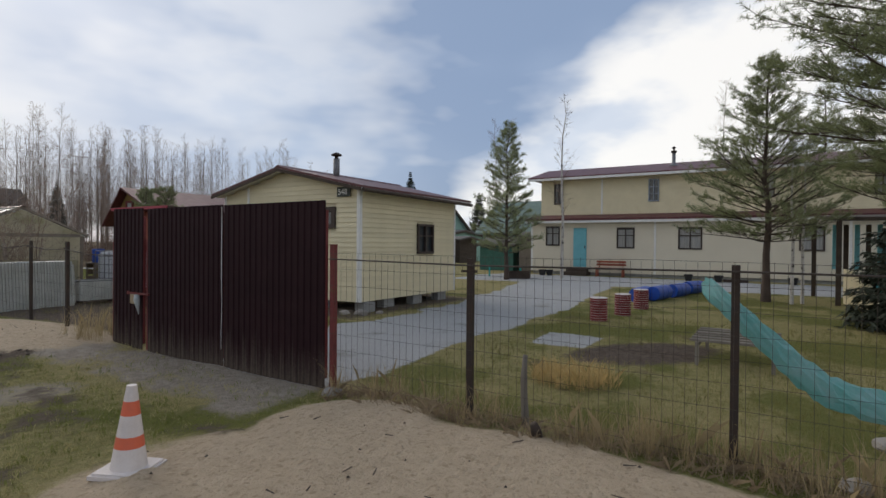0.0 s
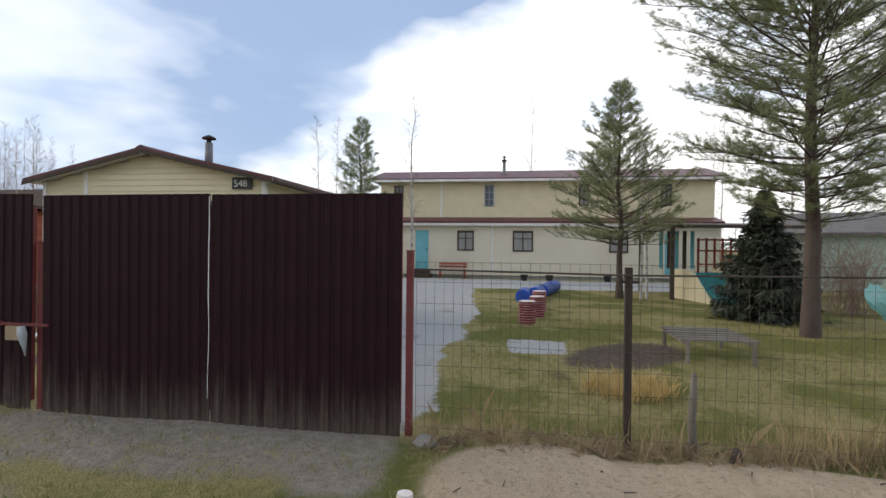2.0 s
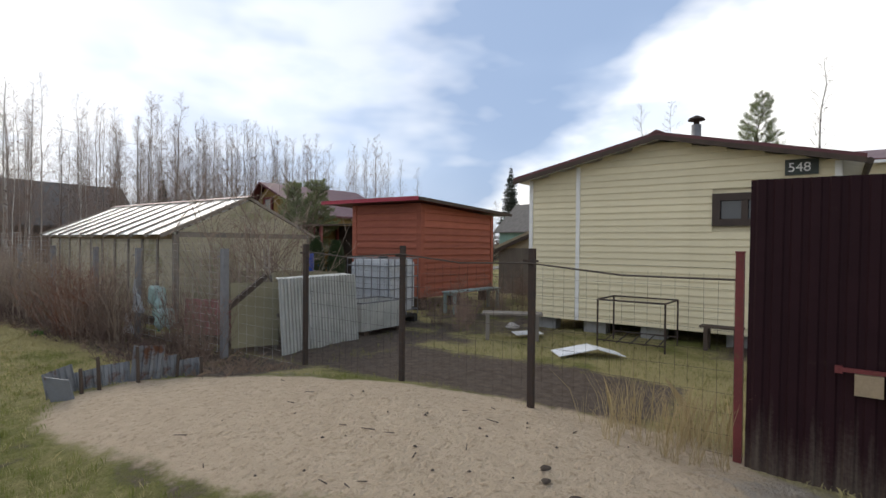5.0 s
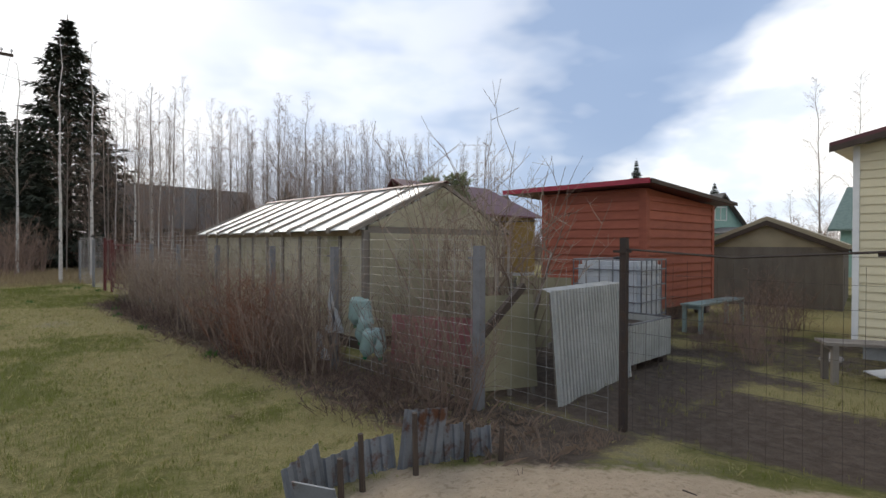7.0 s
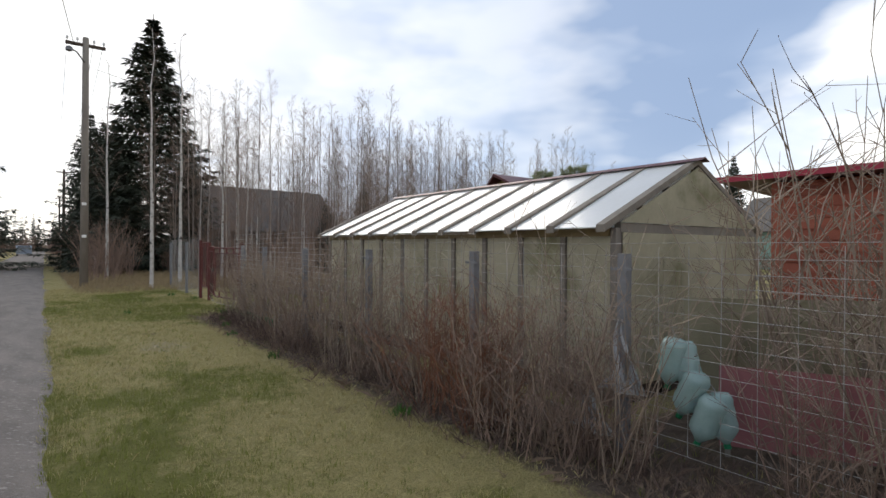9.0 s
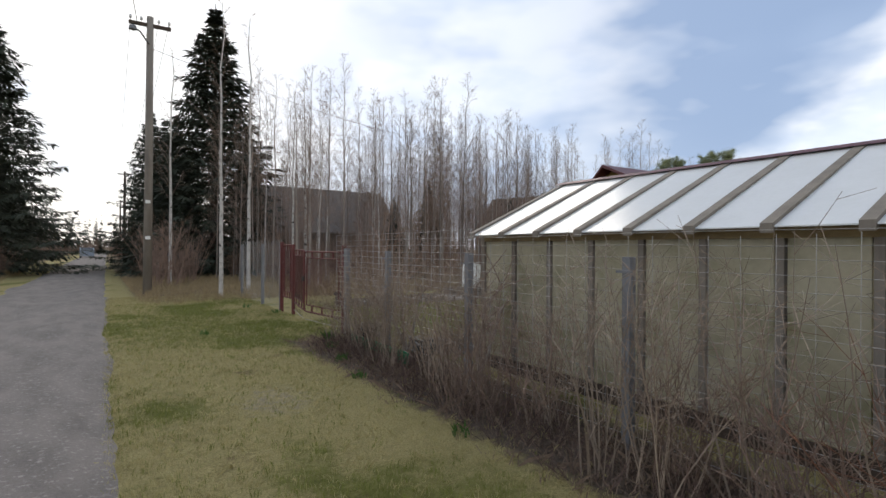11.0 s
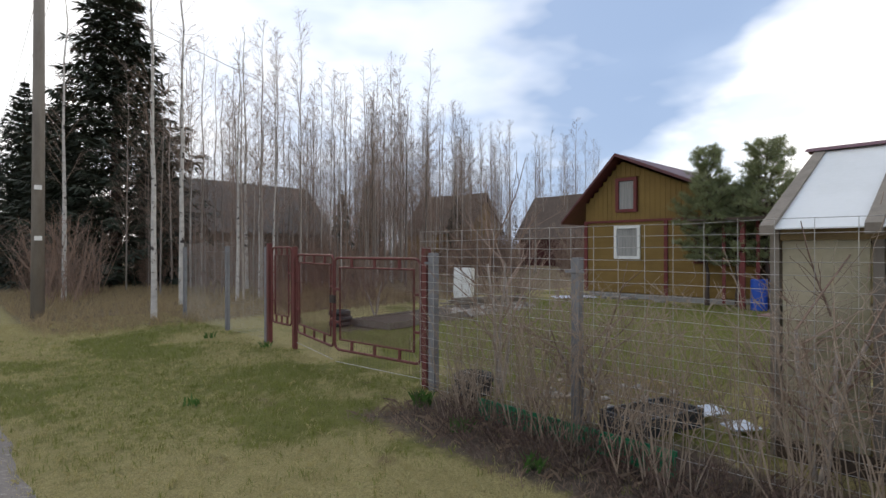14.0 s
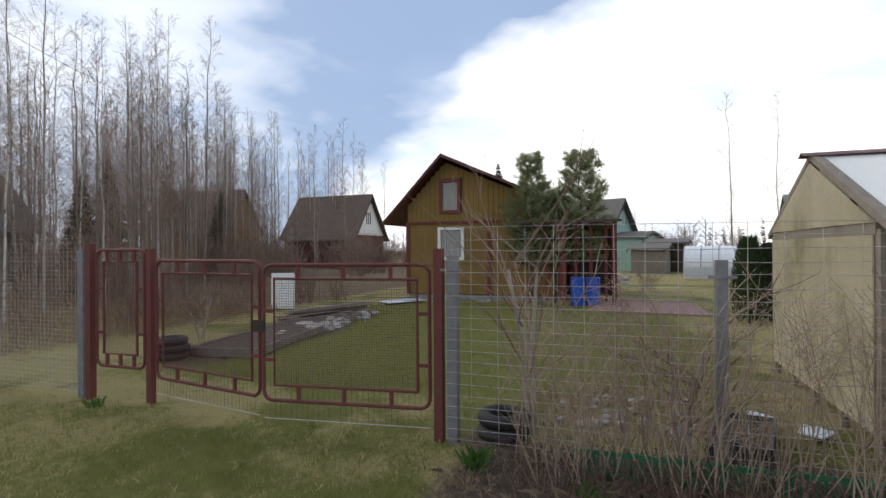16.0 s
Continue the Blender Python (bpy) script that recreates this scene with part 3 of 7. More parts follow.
def long_house():
    house = thing("house", "long two-storey cream-sided house with maroon roof and turquoise door", "house", Matrix.Translation((0.27, 0.08, 0)))
    x0, x1, y0, y1 = 26.77, 33.0, -6.2, 11.0
    part("wall", Geo().box(x0 + 0.02, y0, 0.15, x1, y1 - 0.01, 2.9), PALE, house)
    part("wall", Geo().box(x0 + 0.92, y0, 2.9, x1, y1 - 0.25, 5.2), PALE, house)
    part("plinth", Geo().box(x0 + 0.06, y0 + 0.1, -0.1, x1, y1 - 0.1, 0.16), CONCRETE, house)
    m, up = facing_road(x0, y1), facing_road(x0 + 0.9, y1 - 0.2)
    lower = [(0.84, 1.5, 1.6, 2.52), (2.35, 0.42, 3.03, 2.42), (4.55, 1.40, 5.40, 2.42), (7.38, 1.38, 8.40, 2.42), (12.1, 1.38, 13.0, 2.42), (14.7, 0.35, 15.3, 2.3)]
    upper = [(0.75, 3.75, 1.25, 4.85), (5.65, 3.75, 6.15, 4.85), (10.5, 3.75, 11.0, 4.85), (14.5, 3.75, 15.0, 4.85)]
    boarded(house, m, 0.16, 2.86, 0.12, lambda z: (0, y1 - y0), lower, PALE, False)
    boarded(house, up, 3.0, 5.1, 0.12, lambda z: (0, y1 - y0 - 0.2), upper, CREAM, False)
    for i, (a, z0, b, z1) in enumerate(lower):
        at = m @ Matrix.Translation((a, -0.01, z0))
        if z0 < 1:
            d = part("door", Geo().box(0, -0.03, 0, b - a, 0.02, z1 - z0).box(0.08, -0.04, 0.1, b - a - 0.08, -0.03, 0.85).box(0.08, -0.04, 1.0, b - a - 0.08, -0.03, z1 - z0 - 0.1), TURQ, house, "turquoise painted door", m=at)
            part("handle", Geo().box(b - a - 0.10, -0.08, 0.95, b - a - 0.06, -0.04, 1.08), DARK_POST, d)
        else:
            window_part(house, at, b - a, z1 - z0, FRAME_BROWN, label="brown-framed window with net curtain", bars=(1,), cross=(0.62,), curtain=True)
    for a, z0, b, z1 in upper:
        window_part(house, up @ Matrix.Translation((a, -0.01, z0)), b - a, z1 - z0, FRAME_GREY if a > 5 and a < 7 else FRAME_BROWN, bars=(1,), cross=(0.33, 0.66), border=0.05, label="narrow upstairs window", curtain=a > 6)
    part("canopy", Geo().prism([(x0 - 0.42, y0 - 0.1, 2.80), (x0 - 0.42, y0 - 0.1, 2.90), (x0 + 0.9, y0 - 0.1, 3.16), (x0 + 0.9, y0 - 0.1, 3.0)], (0, y1 - y0 + 0.3, 0)), ROOF, house, "narrow maroon roof between the storeys")
    part("fascia", Geo().box(x0 - 0.40, y0 - 0.08, 2.68, x0 - 0.36, y1 + 0.18, 2.81), WHITE, house)
    part("soffit", Geo().box(x0 - 0.37, y0 - 0.08, 2.72, x0 + 0.02, y1 + 0.16, 2.75), WHITE, house)
    mid = (x0 + 0.9 + x1) / 2
    part("roof", Geo().prism([(x0 + 0.35, y0 - 0.5, 5.18), (mid, y0 - 0.5, 5.98), (x1 + 0.5, y0 - 0.5, 5.18), (x1 + 0.5, y0 - 0.5, 5.12), (x0 + 0.35, y0 - 0.5, 5.12)], (0, y1 - y0 + 0.9, 0)), ROOF, house)
    part("fascia", Geo().box(x0 + 0.32, y0 - 0.45, 5.0, x0 + 0.36, y1 + 0.35, 5.12), WHITE, house)
    part("soffit", Geo().box(x0 + 0.36, y0 - 0.45, 5.06, x0 + 0.9, y1 + 0.35, 5.1), WHITE, house)
    for a in (0.0, 6.3, 13.8):
        part("trim", Geo().box(a, -0.03, 0.16, a + 0.09, -0.004, 2.7), WHITE, house, m=m)
    part("trim", Geo().box(3.3, -0.03, 3.1, 3.38, -0.004, 5.0), WHITE, house, m=up)
    pipe = part("flue", Geo().lathe([(0.35, 0.0), (0.13, 0.18), (0.09, 0.2), (0.09, 0.75)], 14, (29.0, 4.2, 5.55)), GALV, house, "metal flue with conical flashing", True)
    part("cowl", Geo().lathe([(0.09, 0), (0.14, 0.0), (0.14, 0.09), (0.05, 0.10), (0.05, 0.22), (0.13, 0.24), (0.02, 0.32)], 14, (29.0, 4.2, 6.30)), DARK_POST, pipe)
    part("step", Geo().box(26.0, 7.75, 0, 26.75, 9.0, 0.18).box(26.35, 7.85, 0.18, 26.75, 8.9, 0.36), WOOD_DARK, house, "dark timber doorstep")


long_house()

# ---- the red shed ----


def red_shed():
    shed = thing("shed", "red-painted board shed with crimson mono-pitch roof", "shed", Matrix.Translation((0.10, 0.06, -0.05)))
    x0, x1, y0, y1, foot = 9.4, 12.55, 15.42, 17.6, 0.35
    part("wall", Geo().prism([(x0 + 0.02, y0 + 0.02, foot), (x1, y0 + 0.02, foot), (x1, y0 + 0.02, 2.40), (x0 + 0.02, y0 + 0.02, 2.56)], (0, y1 - y0 - 0.04, 0)), RED_WOOD, shed)
    boarded(shed, facing_road(x0, y1), foot, 2.56, 0.165, lambda z: (0.09, y1 - y0 - 0.09), [], RED_WOOD, True, depth=0.03)
    boarded(shed, Matrix.Translation((x0, y0, 0)), foot, 2.42, 0.165, lambda z: (0.09, x1 - x0 - 0.09), [], RED_WOOD, True, depth=0.03)
    for g in (Geo().box(x0 - 0.035, y0 - 0.035, foot, x0 + 0.10, y0 + 0.10, 2.54), Geo().box(x1 - 0.10, y0 - 0.035, foot, x1 + 0.02, y0 + 0.10, 2.40), Geo().box(x0 - 0.035, y1 - 0.10, foot, x0 + 0.10, y1 + 0.035, 2.56)):
        part("corner_board", g, RED_WOOD, shed)
    crimson = material("crimson_roof_edge", (0.30, 0.022, 0.045), None, 0.45, bump=0.03)
    part("roof", Geo().prism([(x0 - 0.45, y0 - 0.30, 2.60), (x1 + 0.55, y0 - 0.30, 2.42), (x1 + 0.55, y0 - 0.30, 2.47), (x0 - 0.45, y0 - 0.30, 2.65)], (0, y1 - y0 + 1.0, 0)), ROOF, shed)
    part("fascia", Geo().box(x0 - 0.48, y0 - 0.30, 2.58, x0 - 0.452, y1 + 0.72, 2.67), crimson, shed, "crimson metal roof edge")
    part("fascia", Geo().prism([(x0 - 0.45, y0 - 0.33, 2.585), (x1 + 0.55, y0 - 0.33, 2.405), (x1 + 0.55, y0 - 0.33, 2.48), (x0 - 0.45, y0 - 0.33, 2.66)], (0, 0.028, 0)), WOOD_DARK, shed)
    for x in (x0 + 0.1, 10.9, x1 - 0.2):
        part("footing", Geo().box(x, y0 + 0.05, -0.02, x + 0.22, y0 + 0.3, foot), WOOD_DARK, shed)
    for y in (16.4, 17.3):
        part("footing", Geo().box(x0 + 0.05, y, -0.02, x0 + 0.3, y + 0.22, foot), WOOD_DARK, shed)


red_shed()

# ---- the greenhouse ----


def greenhouse():
    gh = thing("greenhouse", "weathered timber greenhouse with milky sheets and white panelled roof", "greenhouse")
    x0, xr, x1, y0, y1, ze, zr = 4.68, 6.16, 7.65, 17.22, 23.22, 1.70, 2.41
    bays = 10
    for i in range(bays + 1):
        y = y0 + (y1 - y0) * i / bays
        part("stud", Geo().box(x0 - 0.02, y - 0.03, -0.05, x0 + 0.05, y + 0.03, ze - 0.02), BATTEN if i % 3 else WOOD_GREY, gh)
        part("stud", Geo().box(x1 - 0.05, y - 0.03, -0.05, x1 + 0.02, y + 0.03, ze - 0.02), BATTEN, gh)
        for xa, xb in ((x0 - 0.16, xr), (x1 + 0.16, xr)):
            za = ze - 0.045
            part("rafter", Geo().prism([(xa - 0.06, y - 0.045, za - 0.02), (xb, y - 0.045, zr), (xb, y - 0.045, zr + 0.062), (xa - 0.06, y - 0.045, za + 0.05)] if xa < xb else [(xa, y - 0.045, za), (xb, y - 0.045, zr), (xb, y - 0.045, zr + 0.062), (xa, y - 0.045, za + 0.062)], (0, 0.09, 0)), BATTEN, gh)
    for i in range(bays):
        a, b = y0 + (y1 - y0) * i / bays + 0.046, y0 + (y1 - y0) * (i + 1) / bays - 0.046
        part("wall_sheet", Geo().box(x0, a, 0.16, x0 + 0.012, b, ze - 0.10), FILM, gh)
        part("wall_sheet", Geo().box(x1 - 0.012, a, 0.16, x1, b, ze - 0.10), FILM, gh)
        for xa, xb in ((x0 - 0.20, xr - 0.02), (x1 + 0.20, xr + 0.02)):
            za = ze - 0.055
            part("roof_sheet", Geo().prism([(xa, a, za + 0.030), (xb, a, zr + 0.03), (xb, a, zr + 0.04), (xa, a, za + 0.040)], (0, b - a, 0)), FILM_ROOF, gh)
    for y in (y0, y1):
        s = 1 if y == y0 else -1
        for k in range(4):
            a, b = x0 + 0.07 + (x1 - x0 - 0.14) * k / 4, x0 + 0.07 + (x1 - x0 - 0.14) * (k + 1) / 4
            part("end_sheet", Geo().box(a + 0.004, y - 0.048 * s, 0.16, b - 0.004, y - 0.036 * s, ze - 0.062), FILM, gh)
            part("end_stud", Geo().box(b - 0.03, y - 0.03, 0, b + 0.03, y + 0.03, ze - 0.06), BATTEN if k < 3 else WOOD_GREY, gh)
        part("end_stud", Geo().box(x0 + 0.052, y - 0.03, 0, x0 + 0.11, y + 0.03, ze - 0.06), WOOD_GREY, gh)
        part("gable_sheet", Geo().prism([(x0 + 0.05, y - 0.05 * s, ze + 0.034), (x1 - 0.05, y - 0.05 * s, ze + 0.034), (xr, y - 0.05 * s, zr - 0.03)], (0, 0.012 * s, 0)), FILM, gh)
        part("tie_beam", Geo().box(x0 + 0.05, y - 0.035, ze - 0.06, x1 - 0.05, y + 0.035, ze + 0.03), WOOD_GREY, gh)
        part("gable_post", Geo().box(xr - 0.03, y - 0.03, ze + 0.03, xr + 0.03, y + 0.03, zr - 0.05), BATTEN, gh)
    part("wall_plate", Geo().box(x0 - 0.03, y0 + 0.04, ze - 0.10, x0 + 0.06, y1 - 0.04, ze - 0.02), material("yellowed_wall_plate", (0.22, 0.16, 0.075), (0.14, 0.10, 0.055), 0.8, bump=0.15), gh, "yellowed timber wall plate")
    part("wall_plate", Geo().box(x1 - 0.06, y0 + 0.04, ze - 0.10, x1 + 0.03, y1 - 0.04, ze - 0.02), WOOD_GREY, gh)
    part("sill_board", Geo().box(x0 - 0.04, y0, -0.06, x0 - 0.021, y1, 0.16), WOOD_DARK, gh)
    part("sill_board", Geo().box(x0, y0 - 0.03, -0.06, x1, y0 - 0.005, 0.16), WOOD_DARK, gh)
    part("ridge_cap", Geo().prism([(xr - 0.10, y0 - 0.12, zr + 0.03), (xr, y0 - 0.12, zr + 0.075), (xr + 0.10, y0 - 0.12, zr + 0.03), (xr, y0 - 0.12, zr + 0.06)], (0, y1 - y0 + 0.24, 0)), ROOF, gh, "maroon metal ridge cap")


greenhouse()

# ---- the ochre cottage ----


def ochre_cottage():
    c = thing("cottage", "ochre boarded cottage with maroon roof and red corner trim", "cottage")
    x0, x1, ya, yb = 15.8, 21.5, 26.9, 31.6
    ridge_y, ridge_z = 30.34, 4.40
    outline = [(x0 + 0.03, yb - 0.02, 0.15), (x0 + 0.03, yb - 0.02, 3.0), (x0 + 0.03, ridge_y, ridge_z - 0.1), (x0 + 0.03, ya, 2.8), (x0 + 0.03, ya, 0.15)]
    part("wall", Geo().prism(outline, (x1 - x0, 0, 0)), OCHRE, c)
    m = facing_road(x0, yb)
    boarded(c, m, 0.18, 2.40, 0.13, lambda z: (0, yb - ya), [(1.02, 1.22, 1.88, 2.26), (3.48, 1.12, 4.42, 2.28)], OCHRE, False)
    k = 30
    for i in range(k):
        a, b = (yb - ya) * i / k, (yb - ya) * (i + 1) / k - 0.008
        y = yb - (a + b) / 2
        top = min(ridge_z - 0.12 - abs(y - ridge_y) * (1.05 if y > ridge_y else 0.44), 9)
        runs = [(2.44, 2.68), (3.78, top)] if 1.06 < (a + b) / 2 < 1.80 else [(2.44, top)]
        for za, zb in runs:
            if zb - za > 0.04:
                part("gable_board", Geo().box(a, -0.03, za, b, 0, zb), OCHRE, c, m=m)
    part("trim", Geo().box(-0.05, -0.06, 2.37, yb - ya + 0.05, -0.035, 2.44), RED_POST, c, "dark red board band", m=m)
    for a in (-0.05, 2.62, yb - ya - 0.06):
        part("trim", Geo().box(a, -0.06, 0.15, a + 0.11, -0.02, 2.37), RED_POST, c, m=m)
    lower = window_part(c, m @ Matrix.Translation((1.02, -0.02, 1.22)), 0.86, 1.04, WHITE, bars=(), label="white plastic window", border=0.09, curtain=True)
    window_part(c, m @ Matrix.Translation((3.48, -0.02, 1.12)), 0.94, 1.16, RED_POST, bars=(1, 2), cross=(0.7,), label="red-framed window", curtain=True)
    window_part(c, m @ Matrix.Translation((1.08, -0.03, 2.68)), 0.70, 1.08, RED_POST, bars=(), label="dark red attic window with curtain", border=0.1, curtain=True)
    part("roof", Geo().prism([(x0 - 0.45, ridge_y, ridge_z), (x0 - 0.45, 32.3, 2.36), (x0 - 0.45, 32.3, 2.44), (x0 - 0.45, ridge_y, ridge_z + 0.1)], (x1 - x0 + 0.8, 0, 0)), ROOF, c)
    part("roof", Geo().prism([(x0 - 0.45, ridge_y, ridge_z), (x0 - 0.45, 26.6, 2.74), (x0 - 0.45, 26.6, 2.82), (x0 - 0.45, ridge_y, ridge_z + 0.1)], (x1 - x0 + 0.8, 0, 0)), ROOF, c)
    part("plinth", Geo().box(x0 + 0.06, ya, -0.05, x1, yb - 0.06, 0.17), CONCRETE, c)
    part("porch_roof", Geo().prism([(x0 - 1.1, 27.9, 2.26), (x0 + 3.5, 27.9, 2.5), (x0 + 3.5, 27.9, 2.56), (x0 - 1.1, 27.9, 2.33)], (0, -2.8, 0)), WOOD_DARK, c, "dark porch roof")
    for x in (x0 - 0.9, x0 + 1.2):
        for y in (25.3, 26.6):
            part("porch_post", Geo().box(x, y - 0.05, 0, x + 0.1, y + 0.05, 2.3), RED_POST, c)
    part("porch_wall", Geo().box(x0 + 1.4, 25.3, 0.1, x0 + 1.45, 26.9, 2.35), WOOD_DARK, c)
    for y in (25.5, 25.9, 26.3, 26.7, 27.1):
        part("porch_board", Geo().box(x0 - 0.72, y - 0.04, 0.1, x0 - 0.69, y + 0.04, 2.25), RED_POST, c)


ochre_cottage()

# ---- gates and fences along the lane ----


def steel_gate():
    gate = thing("gate", "tall dark brown profiled steel gate with wicket on red posts", "gate", Matrix.Translation((0.09, 0.045, 0)))
    for y, h in ((3.80, 1.52), (7.33, 1.56), (8.24, 1.52)):
        p = part("post", Geo().box(4.04, y - 0.026, -0.1, 4.10, y + 0.026, h), RED_POST, gate)
        part("cap", Geo().box(4.036, y - 0.03, h, 4.104, y + 0.03, h + 0.012), RED_POST, p)
    for name, ya, yb, z0, z1, lean in (("leaf", 5.566, 3.86, -0.04, 2.0, 0.0), ("leaf", 7.26, 5.572, -0.05, 2.0, -0.004), ("wicket", 8.19, 7.39, -0.03, 2.02, 0.008)):
        m = facing_road(4.0, ya) @ Matrix.Rotation(lean, 4, "Y")
        leaf = part(name, Geo().box(0.02, 0.012, 0.25, ya - yb - 0.02, 0.05, 0.30).box(0.02, 0.012, 1.0, ya - yb - 0.02, 0.05, 1.04).box(0.02, 0.012, 1.7, ya - yb - 0.02, 0.05, 1.74).box(0.0, 0.012, 0.1, 0.04, 0.05, 1.9).box(ya - yb - 0.04, 0.012, 0.1, ya - yb, 0.05, 1.9), RED_POST, gate, m=m)
        part("sheet", corrugated(ya - yb, z1 - z0), GATE, leaf, "dark brown profiled sheet", m=Matrix.Translation((0, 0.008, z0)))
    lock = part("latch", Geo().box(3.955, 7.16, 0.795, 3.975, 7.70, 0.82).box(3.95, 7.66, 0.785, 3.982, 7.70, 0.83), RED_POST, gate, "rusty sliding bolt")
    part("block", Geo().box(3.945, 7.46, 0.66, 3.985, 7.60, 0.79), material("raw_timber_block", (0.33, 0.25, 0.16), None, 0.8), lock, "raw timber block under the bolt")
    part("padlock", Geo().tube([(3.94, 7.42, 0.79), (3.93, 7.40, 0.72), (3.94, 7.39, 0.62), (3.95, 7.385, 0.52)], [0.032, 0.042, 0.022, 0.005], 9), PLASTIC_GREY, lock, "padlock wrapped in pale plastic", True)
    rng = random.Random(2)
    # solid white strip, put in for the light through the leaves' gap
    part("edge_strip", Geo().tube([(3.975, 5.569 + rng.uniform(-0.005, 0.005), 0.22 + 0.22 * k) for k in range(9)], [0.002] + [0.003] * 3 + [0.0045] * 4 + [0.003], 5), WHITE, gate, "thin white strip standing in for the bright gap between the leaves")
    return gate


steel_gate()


def lane_fence(name, label, posts, post_mat, nets, rails, net_mat):
    f = thing(name, label, "fence")
    for x, y, h, r in posts:
        p = part("post", Geo().box(x - r, y - r, -0.15, x + r, y + r, h), post_mat, f)
        part("bracket", Geo().box(x - r - 0.012, y - r - 0.05, h - 0.12, x - r, y + r + 0.05, h - 0.10), post_mat, p)
    for x, y0, y1, z0, z1, a, b, r in nets:
        part("wire_net", wire_net(x, y0, y1, z0, z1, a, b, r), net_mat, f)
    for pts, r in rails:
        part("top_wire", Geo().tube(pts, r, 5), net_mat, f)
    return f


lane_fence("fence", "low rusty wire mesh fence on dark steel posts", [(4.06, 2.12, 1.42, 0.026), (4.13, 0.08, 1.42, 0.026), (4.1, -2.0, 1.42, 0.026), (4.1, -4.2, 1.42, 0.026)], DARK_POST,
           [(4.02, -6.0, 3.76, 0.12, 1.44, 0.075, 0.165, 0.0016)], [([(4.02, 3.78, 1.38), (4.02, 2.12, 1.36), (4.08, 0.07, 1.375), (4.1, -6, 1.36)], 0.008)], WIRE_DARK)
lane_fence("fence", "slack wire mesh fence on dark steel posts", [(4.20, 9.92, 1.53, 0.026), (4.27, 11.50, 1.54, 0.024), (4.3, 13.14, 1.54, 0.026)], DARK_POST,
           [(4.22, 8.33, 13.12, 0.06, 1.36, 0.10, 0.15, 0.0013)], [([(4.17, 8.30, 1.33), (4.14, 9.1, 1.33), (4.16, 9.92, 1.40), (4.2, 10.7, 1.38), (4.23, 11.5, 1.45), (4.17, 12.3, 1.40), (4.3, 13.14, 1.45)], 0.008)], WIRE_DARK)
lane_fence("fence", "galvanised wire mesh fence on grey steel posts", [(3.9, 14.32, 1.47, 0.04), (3.76, 16.5, 1.45, 0.035), (3.80, 18.2, 1.45, 0.035), (3.82, 20.3, 1.45, 0.035), (3.84, 22.4, 1.46, 0.035), (3.88, 24.4, 1.47, 0.035), (4.06, 26.30, 1.5, 0.04)], GALV,
           [(4.1, 13.16, 14.3, 0.06, 1.3, 0.2, 0.13, 0.0015), (3.82, 14.34, 18.2, 0.1, 1.5, 0.21, 0.095, 0.0024), (3.81, 18.2, 22.4, 0.1, 1.6, 0.21, 0.09, 0.0024), (3.87, 22.4, 26.3, 0.1, 1.72, 0.21, 0.085, 0.0024)], [], WIRE)
lane_fence("fence", "galvanised wire mesh fence beside the red gate", [(4.15, 30.5, 1.58, 0.04), (4.15, 32.2, 1.6, 0.035), (4.15, 34.6, 1.6, 0.035)], GALV,
           [(4.15, 30.5, 34.6, 0.05, 1.68, 0.06, 0.05, 0.0014)], [], WIRE)


def rounded_frame(y0, z0, y1, z1, r, tube_r, x=0.0):
    pts = []
    for cy, cz, a0 in ((y1 - r, z1 - r, 0), (y0 + r, z1 - r, 90), (y0 + r, z0 + r, 180), (y1 - r, z0 + r, 270)):
        pts += [(x, cy + r * math.cos(radians(a0 + k * 22.5)), cz + r * math.sin(radians(a0 + k * 22.5))) for k in range(5)]
    pts.append(pts[0])
    return Geo().tube(pts, tube_r, 8, False)


